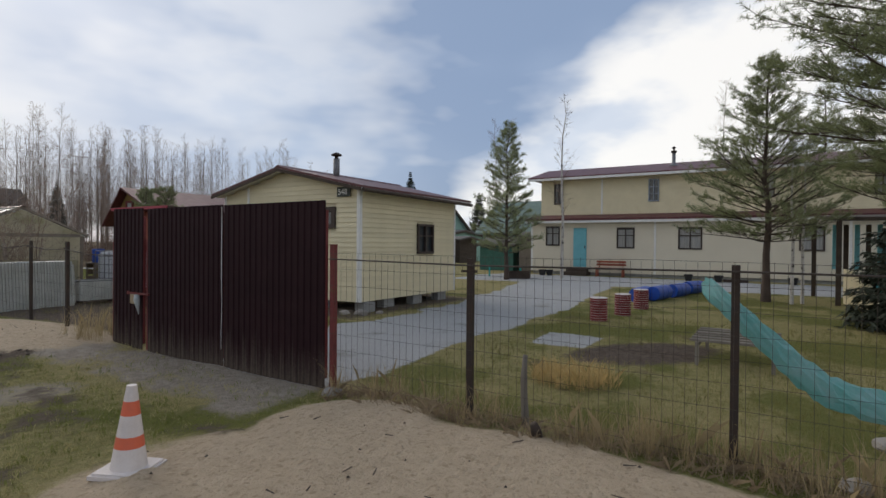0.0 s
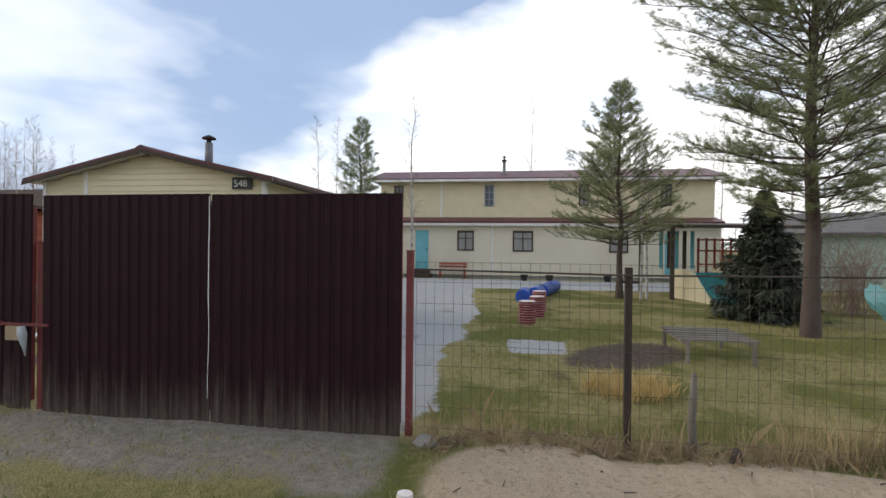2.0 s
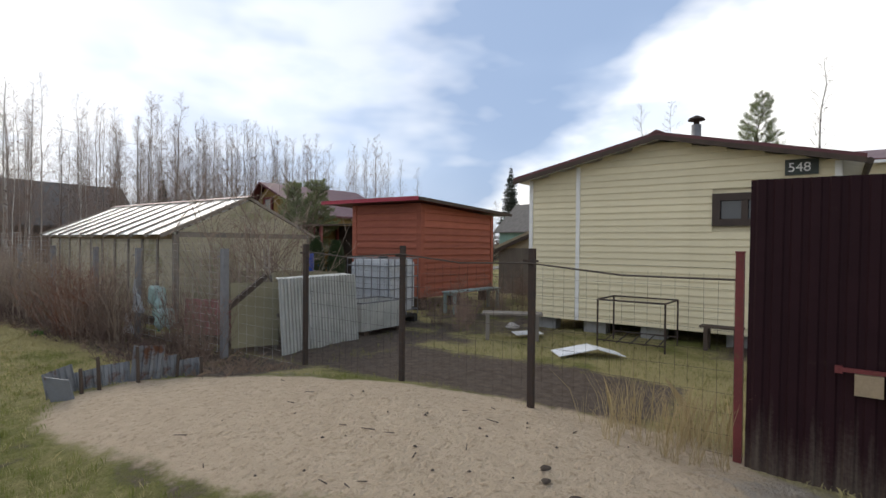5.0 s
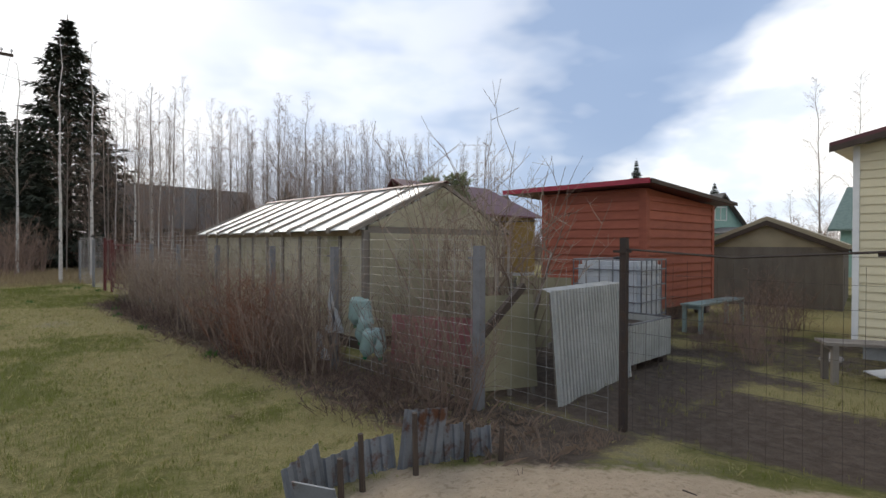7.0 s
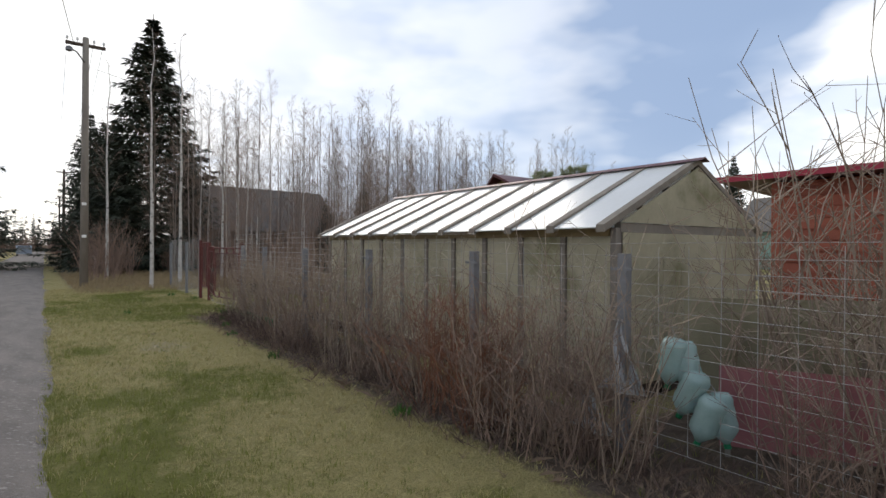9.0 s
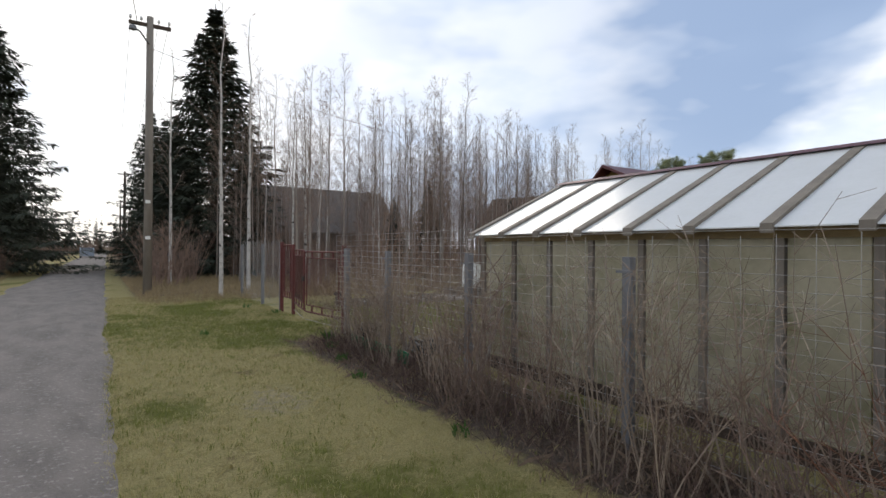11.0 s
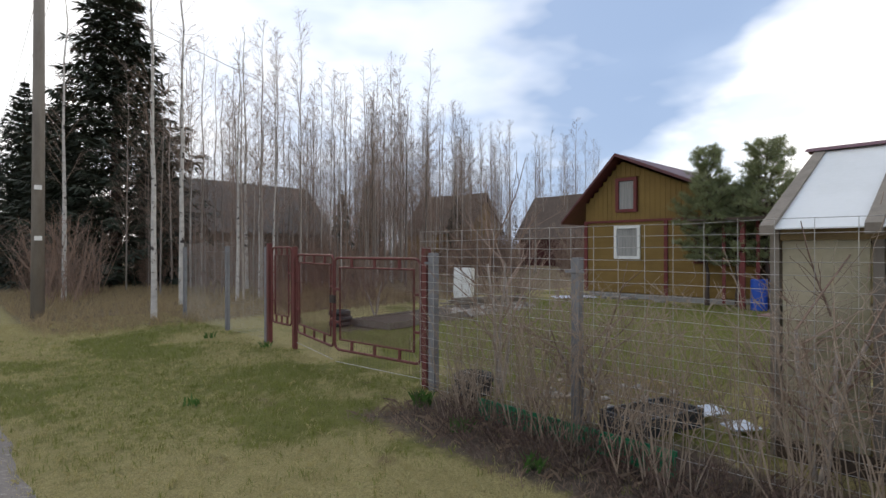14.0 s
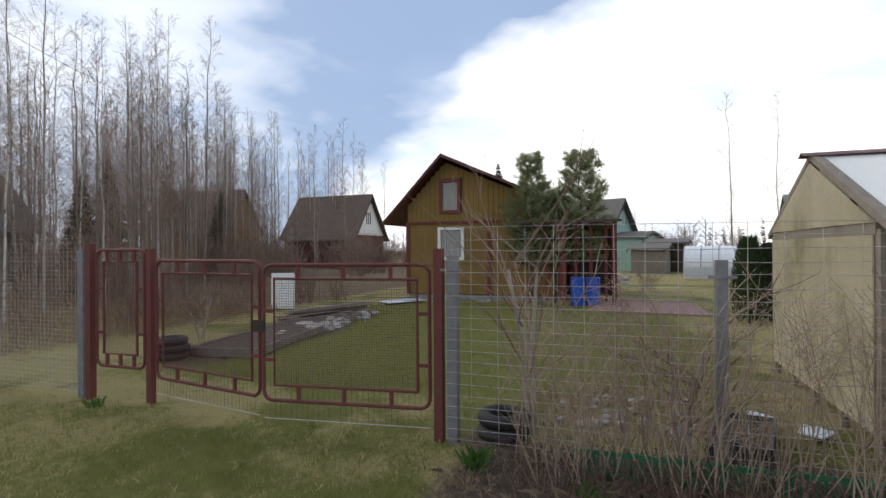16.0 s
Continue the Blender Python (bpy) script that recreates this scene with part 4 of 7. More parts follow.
def red_gate():
    gate = thing("gate", "faded red tubular gate with fine mesh panels and wicket", "gate")
    for x, y, h, r in ((4.06, 26.42, 1.56, 0.036), (4.15, 29.56, 1.58, 0.032), (4.12, 30.36, 1.64, 0.036)):
        part("post", Geo().box(x - r, y - r, -0.1, x + r, y + r, h), RED_PANEL, gate)
    mesh_mat = material("rusty_fine_mesh", (0.10, 0.040, 0.034), None, 0.7, bump=0)
    for name, xa, xb, ya, yb, za, zb, skirt in (("leaf", 4.05, 3.87, 26.50, 27.97, 0.26, 1.43, True), ("leaf", 4.15, 3.88, 29.48, 28.02, 0.28, 1.46, True), ("wicket", 4.13, 4.13, 29.62, 30.28, 0.36, 1.57, False)):
        ln = math.hypot(xb - xa, yb - ya)
        ang = math.atan2(-(xb - xa), (yb - ya))
        m = Matrix.Translation((xa, ya, 0)) @ Matrix.Rotation(ang, 4, "Z")
        leaf = part(name, rounded_frame(0, za, ln, zb, 0.08, 0.016), RED_PANEL, gate, m=m)
        i0, i1 = 0.10, ln - 0.10
        part("inner_frame", Geo().tube([(0, i0, za + 0.13), (0, i1, za + 0.13), (0, i1, zb - 0.12), (0, i0, zb - 0.12), (0, i0, za + 0.13)], 0.014, 6, False), RED_PANEL, leaf)
        for k in range(3):
            y = ln * (0.22 + 0.28 * k)
            part("spacer", Geo().box(-0.012, y - 0.015, za, 0.012, y + 0.015, za + 0.13), RED_PANEL, leaf)
            part("spacer", Geo().box(-0.012, y - 0.015, zb - 0.12, 0.012, y + 0.015, zb), RED_PANEL, leaf)
        for z in (za + 0.35, zb - 0.4):
            for y0, y1 in ((0, i0), (i1, ln)):
                part("spacer", Geo().box(-0.012, y0, z - 0.015, 0.012, y1, z + 0.015), RED_PANEL, leaf)
        net = Geo()
        for k in range(int((i1 - i0) / 0.022) + 1):
            net.tube([(0.0, i0 + k * 0.022, za + 0.13), (0.0, i0 + k * 0.022, zb - 0.12)], 0.0016, 3, False)
        for k in range(int((zb - za - 0.25) / 0.022) + 1):
            net.tube([(0.0, i0, za + 0.13 + k * 0.022), (0.0, i1, za + 0.13 + k * 0.022)], 0.0016, 3, False)
        part("mesh_panel", net, mesh_mat, leaf, "fine rusty wire mesh")
        if skirt:
            sk = Geo()
            for k in range(int(ln / 0.05)):
                sk.tube([(0.01, 0.03 + k * 0.05, za - 0.16), (0.01, 0.03 + k * 0.05, za + 0.25)], 0.0013, 3, False)
            part("skirt_net", sk, WIRE_DARK, leaf)
            part("skirt_wire", Geo().tube([(0.01, 0, za - 0.16), (0.01, ln, za - 0.16)], 0.004, 4), WIRE, leaf)
    part("bolt", Geo().box(3.84, 27.95, 0.85, 3.87, 28.06, 0.95), DARK_POST, gate)


red_gate()

# ---- plants ----
BIRCH_BARK = material("birch_bark", (0.52, 0.49, 0.45), (0.26, 0.23, 0.21), 0.85, scale=2.0, grain=30, stretch=(1, 1, 3.0), bump=0.2, spots=(0.045, 0.038, 0.034), spot_scale=5, spot_edge=(0.56, 0.62))
GREY_BARK = material("grey_brown_bark", (0.30, 0.26, 0.225), (0.17, 0.14, 0.12), 0.9, scale=3, bump=0.3, vary=0.3)
TWIG = material("brown_birch_twigs", (0.27, 0.20, 0.16), (0.17, 0.125, 0.10), 0.85, scale=1, bump=0, vary=0.2)
PINE_BARK = material("pine_bark", (0.088, 0.064, 0.052), (0.05, 0.038, 0.033), 0.9, scale=7, grain=40, bump=0.5, stretch=(1, 1, 0.4))
NEEDLE = material("pine_needles", (0.27, 0.295, 0.155), (0.17, 0.20, 0.095), 0.6, scale=1.5, bump=0, through_light=0.35, amount=0.9)
SPRUCE = material("spruce_needles", (0.052, 0.062, 0.040), (0.030, 0.038, 0.026), 0.7, scale=1.5, bump=0, amount=0.9)
SHRUB = material("brown_shrub_stems", (0.24, 0.165, 0.125), (0.135, 0.092, 0.072), 0.8, scale=4, bump=0, vary=0.25)
SHRUB_DARK = material("dark_bramble_stems", (0.115, 0.074, 0.058), (0.06, 0.040, 0.034), 0.85, scale=4, bump=0, vary=0.25)
SHRUB_RED = material("russet_shrub_stems", (0.22, 0.095, 0.052), (0.13, 0.062, 0.042), 0.75, scale=4, bump=0)
SHRUB_GREY = material("grey_shrub_stems", (0.31, 0.24, 0.18), (0.18, 0.135, 0.10), 0.85, scale=6, bump=0, vary=0.15)


def branch(g, start, way, length, r0, rng, bend=0.25, segs=3, sides=3, lift=0.0, r1=None):
    """A crooked tapering twig; returns its points."""
    p, d, pts = Vector(start), Vector(way).normalized(), []
    pts.append(p.copy())
    for i in range(segs):
        d = (d + Vector((rng.uniform(-1, 1), rng.uniform(-1, 1), rng.uniform(-1, 1) + lift)) * bend).normalized()
        p = p + d * (length / segs)
        pts.append(p.copy())
    r1 = r0 * 0.3 if r1 is None else r1
    g.tube(pts, [r0 + (r1 - r0) * i / segs for i in range(segs + 1)], sides, False)
    return pts


def on(pts, t):
    f = t * (len(pts) - 1)
    i = min(int(f), len(pts) - 2)
    return pts[i].lerp(pts[i + 1], f - i)


def birch_meshes(seed, height, limbs, twigs, r=0.09, low=0.3, near=False):
    rng = random.Random(seed)
    trunk, crown = Geo(), Geo()
    n = 9
    lean = Vector((rng.uniform(-0.025, 0.025), rng.uniform(-0.025, 0.025), 0))
    pts = [Vector((rng.uniform(-0.012, 0.012) * i, rng.uniform(-0.012, 0.012) * i, height * i / n)) + lean * height * i / n for i in range(n + 1)]
    trunk.tube(pts, [r * (1 - 0.93 * i / n) + 0.004 for i in range(n + 1)], 7 if near else 5, False)
    for k in range(limbs):
        t = low + (0.985 - low) * (k + rng.random()) / limbs
        a = rng.uniform(0, TAU)
        up = rng.uniform(1.1, 2.3)
        ln = height * (0.13 * (1 - t) ** 0.8 + 0.03) * rng.uniform(0.6, 1.15)
        limb = branch(crown, on(pts, t), (math.cos(a), math.sin(a), up), ln, 0.011 * (1.2 - t) + 0.002, rng, 0.07, 4, 3, 0.0, 0.0025)
        for j in range(twigs):
            s = on(limb, 0.25 + 0.75 * (j + rng.random()) / twigs)
            b = a + rng.uniform(-1.3, 1.3)
            tw = branch(crown, s, (math.cos(b), math.sin(b), rng.uniform(0.0, 1.5)), ln * rng.uniform(0.25, 0.55), 0.0042, rng, 0.12, 2, 3, -0.2, 0.002)
            for q in range(3):
                c = b + rng.uniform(-1, 1)
                branch(crown, on(tw, rng.uniform(0.3, 1)), (math.cos(c), math.sin(c), rng.uniform(-0.3, 1.2)), ln * rng.uniform(0.12, 0.28), 0.0028, rng, 0.15, 1, 3, 0, 0.0016)
    return trunk, crown


def tree(name, label, trunk_mesh, crown_mesh, m, group="", extra=()):
    t = thing(name, label, "tree", m, group)
    part("trunk", trunk_mesh, None, t)
    part("crown", crown_mesh, None, t)
    for nm, me in extra:
        part(nm, me, None, t)
    return t


def place(x, y, rng, scale=1.0):
    return Matrix.Translation((x, y, ground_z(x, y) - 0.05)) @ Matrix.Rotation(rng.uniform(0, TAU), 4, "Z") @ Matrix.Diagonal((scale, scale, scale, 1))


def birch_wood():
    rng = random.Random(5)
    kinds = []
    for s in range(6):
        tr, cr = birch_meshes(40 + s, 14.0, 60, 6, 0.050 + 0.005 * s, 0.22)
        kinds.append((tr.mesh("trunk", BIRCH_BARK if s % 3 == 0 else GREY_BARK, True), cr.mesh("crown", TWIG)))
    spots = []
    while len(spots) < 118:
        x, y = rng.uniform(5, 50), rng.uniform(41, 66)
        if y < 43 + 0.10 * x or (8.5 < x < 22.5 and 55 < y < 63.5) or (30 < x < 41 and y < 52):
            continue
        if x < 9 and y < 47 and rng.random() < 0.5:
            continue
        spots.append((x, y))
    while len(spots) < 152:
        x, y = rng.uniform(6.5, 17), rng.uniform(37, 46)
        if y > 35.6 + 0.22 * x:
            spots.append((x, y))
    while len(spots) < 192:
        x, y = rng.uniform(20, 38), rng.uniform(45, 62)
        if y > 40 + 0.26 * x and not (8.5 < x < 22.5 and y > 55):
            spots.append((x, y))
    first = {}
    for i, (x, y) in enumerate(spots):
        k = i % 6
        s = rng.uniform(0.56, 0.78) * (1.0 + 0.006 * (y - 45)) * (0.88 + 0.009 * x)
        if k not in first:
            first[k] = tree("birch", "bare spring birch with thin pale trunk in the wood", *kinds[k], place(x, y, rng, s), "birch wood")
        else:
            copy_thing(first[k], place(x, y, rng, 1.0)).scale = (s, s, s)
    # thin saplings and brush at the wood's edge
    for i in range(105):
        x, y = rng.uniform(3.8, 34), rng.uniform(35.5, 60)
        if y < 35 + 0.24 * x or (8.5 < x < 22.5 and 55 < y < 63.5):
            continue
        s = rng.uniform(0.22, 0.58)
        copy_thing(first[(1, 2, 4, 5)[i % 4]], place(x, y, rng, 1.0)).scale = (s * 1.25, s * 1.25, s)
    tr, cr = birch_meshes(77, 9.5, 26, 5, 0.07, 0.35, True)
    near = (tr.mesh("trunk", BIRCH_BARK, True), cr.mesh("crown", TWIG))
    for i, (x, y, s) in enumerate(((3.6, 34.9, 0.95), (5.1, 37.9, 1.05), (6.8, 38.2, 0.8), (8.3, 41.0, 1.0), (2.9, 41.5, 1.0))):
        tree("birch", "slim white-barked birch beside the fence corner", *near, place(x, y, rng, s), "white birches")
    tr, cr = birch_meshes(81, 8.6, 30, 6, 0.08, 0.3, True)
    yard = (tr.mesh("trunk", BIRCH_BARK, True), cr.mesh("crown", TWIG))
    tree("birch", "bare white birch in front of the long house", *yard, place(23.9, 8.25, rng, 1.0))
    tree("birch", "young white birch behind the pine", *yard, place(17.0, -0.55, rng, 0.62))
    tree("birch", "young white birch behind the pine", *yard, place(17.4, -0.8, rng, 0.6))
    for x, y, s in ((36, 16.5, 1.15), (38, 18.5, 1.2), (39, 3.0, 1.3), (37, -4, 1.2), (37, -9, 1.1), (45, -12, 1.3), (42, -16, 1.3), (50, 38, 1.1), (58, 34, 1.0), (62, 40, 1.2), (64, 30, 1.1), (60, 27, 1.0), (55, 24, 1.1), (66, 36, 1.2), (70, 25, 1.1)):
        copy_thing(first[int(x) % 6], place(x, y, rng, 1.0)).scale = (s * 0.8, s * 0.8, s * (0.68 if x < 50 else 0.42))


birch_wood()


def spray_leaf(g, p, d, side, w):
    """A flat double needle spray."""
    n = len(g.v)
    q = p + d
    mid = p + d * 0.45
    g.v += [tuple(p), tuple(mid + side * w), tuple(q), tuple(mid - side * w)]
    g.f.append((n, n + 1, n + 2, n + 3))


def spruce_meshes(seed, height, spread, whorls=54, arms=13):
    rng = random.Random(seed)
    trunk, crown = Geo(), Geo()
    fat = 1.0 if height > 6 else 0.7
    trunk.tube([(0, 0, 0), (0, 0, height * 0.5), (0, 0, height)], [height * 0.013, height * 0.008, 0.01], 7, False)
    for i in range(whorls):
        t = (i + rng.uniform(-0.3, 0.3)) / whorls
        z = height * (0.06 + 0.93 * t)
        reach = spread * (1 - t) * rng.uniform(0.75, 1.1) + 0.06
        for j in range(arms):
            a = TAU * (j + rng.random() * 0.8) / arms + i
            ln = reach * rng.uniform(0.65, 1.1)
            drop = -0.32 + 0.75 * t + rng.uniform(-0.1, 0.1)
            out_d = Vector((math.cos(a), math.sin(a), drop))
            pts = [Vector((0, 0, z)), Vector((0, 0, z)) + out_d * ln * 0.55, Vector((0, 0, z)) + out_d * ln * 0.85 + Vector((0, 0, 0.04 * ln))]
            pts.append(pts[2] + Vector((math.cos(a), math.sin(a), 0.25)) * ln * 0.16)
            crown.tube(pts, [0.018, 0.012, 0.008, 0.003], 3, False)
            m = 12 + int(ln * 14)
            for k in range(m):
                p = on(pts, 0.15 + 0.85 * k / m)
                b = a + rng.uniform(-1.4, 1.4)
                d = Vector((math.cos(b), math.sin(b), rng.uniform(-1.1, 0.1))).normalized() * rng.uniform(0.22, 0.46) * (0.35 + 0.65 * min(1, ln)) * fat
                spray_leaf(crown, p, d, Vector((-math.sin(b), math.cos(b), rng.uniform(-0.6, 0.6))), rng.uniform(0.026, 0.046) * fat)
    return trunk, crown


def spruces():
    rng = random.Random(9)
    kinds = []
    for s in range(3):
        tr, cr = spruce_meshes(60 + s, 12.0, 2.9 + 0.2 * s)
        kinds.append((tr.mesh("trunk", PINE_BARK, True), cr.mesh("crown", SPRUCE)))
    for i, (x, y, h, wdt) in enumerate(((5.9, 49.2, 15.0, 1.3), (4.4, 53.0, 9.5, 1.1), (3.4, 57.0, 10.5, 1.1), (8.2, 51.5, 9.0, 0.9), (4.6, 62.0, 11.0, 1.0), (-4.7, 55.0, 15.2, 1.25), (-6.3, 72.0, 11.0, 1.0),
                                        (-6.2, 84.0, 9.0, 1.0), (5.5, 76.0, 11.0, 1.0), (20.4, 50.3, 6.6, 0.9), (14.6, 44.5, 4.6, 0.9), (27.0, 49.0, 5.5, 0.9), (52.0, 37.0, 10.4, 0.85), (41.0, 33.5, 4.5, 1.0), (62.0, 33.0, 8.5, 1.0),
                                        (55.0, 38.5, 8.5, 0.8), (-9.5, 95.0, 12.0, 1.0), (6.5, 92.0, 12.0, 1.0))):
        s = h / 12.0
        tree("spruce", "tall dark spruce with drooping branches" if h > 8 else "small dark spruce among bare birches", *kinds[i % 3], place(x, y, rng, 1.0) @ Matrix.Diagonal((s * wdt, s * wdt, s, 1)), "spruces")
    tr, cr = spruce_meshes(71, 3.3, 1.35, 40, 16)
    tree("spruce", "low dense dark spruce bush on the lawn", tr.mesh("trunk", PINE_BARK), cr.mesh("crown", SPRUCE), place(12.8, -2.35, rng, 0.92))


spruces()


def pine_meshes(seed, height, low, profile, whorls, arms, r, needle=0.075, density=1.0):
    """A pine in whorls; profile: (part of the crown's height, reach of its limbs) from below upwards."""
    rng = random.Random(seed)
    trunk, limb_g, crown = Geo(), Geo(), Geo()
    n = 10
    pts = [Vector((rng.uniform(-0.014, 0.014) * i, rng.uniform(-0.014, 0.014) * i, height * 0.985 * i / n)) for i in range(n + 1)]
    trunk.tube(pts, [r * (1.25 if i == 0 else 1.0) * (1 - 0.93 * i / n) for i in range(n + 1)], 10, False)
    steps, reaches = zip(*profile)

    def brush(p, d, size, count):
        """Needles round the end of a shoot."""
        u = d.orthogonal().normalized()
        v = d.cross(u)
        for q in range(count):
            a = rng.uniform(0, TAU)
            way = (d * rng.uniform(0.35, 1.2) + (u * math.cos(a) + v * math.sin(a))).normalized()
            side = way.orthogonal().normalized() * 0.0042
            o = p - d * size * rng.uniform(0, 1.0)
            e = o + way * size * rng.uniform(0.7, 1.1)
            k = len(crown.v)
            crown.v += [tuple(o - side), tuple(o + side), tuple(e)]
            crown.f.append((k, k + 1, k + 2))

    for i in range(whorls):
        t = low + (0.985 - low) * (i + rng.uniform(0, 0.5)) / whorls
        u = (t - low) / (1 - low)
        full = float(np.interp(u, steps, reaches))
        turn = rng.uniform(0, TAU)
        for k in range(arms):
            a = turn + TAU * (k + rng.uniform(-0.25, 0.25)) / arms
            reach = full * rng.uniform(0.55, 1.12)
            rise = 0.08 + 1.05 * u ** 1.2 + rng.uniform(-0.12, 0.15)
            lp = branch(limb_g, on(pts, t), (math.cos(a), math.sin(a), rise), reach, 0.006 + 0.009 * reach * (1.1 - u), rng, 0.09, 5, 4, 0.32, 0.005)
            for j in range(int((4 + reach * 6.5) * density)):
                w0 = rng.uniform(0.22, 1.0)
                b = a + rng.choice((-1, 1)) * rng.uniform(0.25, 1.1)
                ln = (0.10 + reach * rng.uniform(0.12, 0.27)) * (1.2 - 0.55 * w0)
                tp = branch(limb_g, on(lp, w0), (math.cos(b), math.sin(b), rng.uniform(0.1, 0.9)), ln, 0.005, rng, 0.14, 3, 3, 0.35, 0.003)
                d = (tp[-1] - tp[-2]).normalized()
                brush(tp[-1] + d * needle * 0.6, d, needle * 1.1, 12)
                for q in range(2 + int(ln * 6)):
                    f = rng.uniform(0.35, 1.0)
                    c = b + rng.uniform(-1.1, 1.1)
                    d2 = Vector((math.cos(c), math.sin(c), rng.uniform(0.1, 1.0))).normalized()
                    brush(on(tp, f) + d2 * needle * rng.uniform(0.5, 1.4), d2, needle, 9)
    return trunk, limb_g, crown


def pine(label, seed, x, y, height, low, profile, whorls, arms, r, needle=0.075, density=1.0, bark=None):
    rng = random.Random(seed)
    tr, lb, cr = pine_meshes(seed, height, low, profile, whorls, arms, r, needle, density)
    return tree("pine", label, tr.mesh("trunk", bark or PINE_BARK, True), cr.mesh("crown", NEEDLE), place(x, y, rng), "", [("branchwork", lb.mesh("branchwork", PINE_BARK, True))])


pine("airy pine with dark limbs and a pointed top on the lawn", 3, 17.3, 0.05, 7.0, 0.24, ((0, 2.0), (0.10, 3.0), (0.28, 2.3), (0.40, 1.5), (0.7, 1.0), (1, 0.15)), 26, 5, 0.11, 0.10, 1.25)
pine("tall pine with grey trunk and wide crown beside the fence", 4, 10.45, -2.2, 10.5, 0.20, ((0, 1.2), (0.15, 2.4), (0.5, 3.1), (0.85, 2.0), (1, 0.6)), 40, 6, 0.145, 0.105, 1.35)
pine("narrow pine beside the long house", 6, 21.6, 10.0, 7.2, 0.16, ((0, 1.3), (0.2, 1.65), (0.6, 1.1), (1, 0.12)), 26, 5, 0.10, 0.12, 1.3)
pine("bushy young pine beside the ochre cottage", 8, 15.3, 27.6, 4.25, 0.28, ((0, 0.6), (0.35, 0.85), (0.8, 0.55), (1, 0.25)), 16, 6, 0.06, 0.12, 1.5)
pine("bushy young pine beside the ochre cottage", 10, 15.5, 26.2, 4.3, 0.28, ((0, 0.6), (0.35, 0.95), (0.8, 0.6), (1, 0.25)), 16, 6, 0.06, 0.12, 1.5)
pine("low young pine in front of the cottage veranda", 14, 15.5, 26.9, 3.2, 0.35, ((0, 0.7), (0.4, 0.9), (1, 0.3)), 10, 6, 0.06, 0.12, 1.5)
pine("distant pine behind the lawn", 12, 38.0, -2.5, 11.0, 0.3, ((0, 2.0), (0.3, 2.4), (1, 0.3)), 20, 5, 0.16, 0.16, 0.7)
pine("pine at the yard's far corner", 13, 14.5, -6.5, 9.0, 0.3, ((0, 2.0), (0.3, 2.4), (1, 0.3)), 20, 5, 0.15, 0.13, 0.7)


def shrub_mesh(seed, stems, low, high, radius, mat, lean=0.35, twigs=4, r=0.006):
    rng, g, h = random.Random(seed), Geo(), Geo()
    for i in range(stems):
        a, d = rng.uniform(0, TAU), radius * math.sqrt(rng.random())
        b = rng.uniform(0, TAU)
        ln = rng.uniform(low, high)
        pts = branch(g, (d * math.cos(a), d * math.sin(a), -0.05), (lean * math.cos(b) * rng.random() * 1.4, lean * math.sin(b) * rng.random() * 1.4, 1), ln, r * rng.uniform(0.7, 1.3), rng, 0.13, 5, 3, 0.15, 0.0018)
        for j in range(twigs):
            c = rng.uniform(0, TAU)
            tw = branch(h, on(pts, rng.uniform(0.25, 0.95)), (math.cos(c), math.sin(c), rng.uniform(0.3, 1.6)), ln * rng.uniform(0.12, 0.35), 0.003, rng, 0.2, 2, 3, 0.1, 0.0015)
            for q in range(2):
                c += rng.uniform(-1.4, 1.4)
                branch(h, on(tw, rng.uniform(0.3, 1)), (math.cos(c), math.sin(c), rng.uniform(0.0, 1.3)), ln * rng.uniform(0.06, 0.14), 0.002, rng, 0.2, 1, 3, 0, 0.0012)
    return g.mesh("stems", mat), h.mesh("twigs", mat)


def shrub(name, label, me, m, group=""):
    t = thing(name, label, "shrub", m, group)
    part("stem", me[0], None, t)
    tagged(part("twig", me[1], None, t), kind="stuff")
    return t


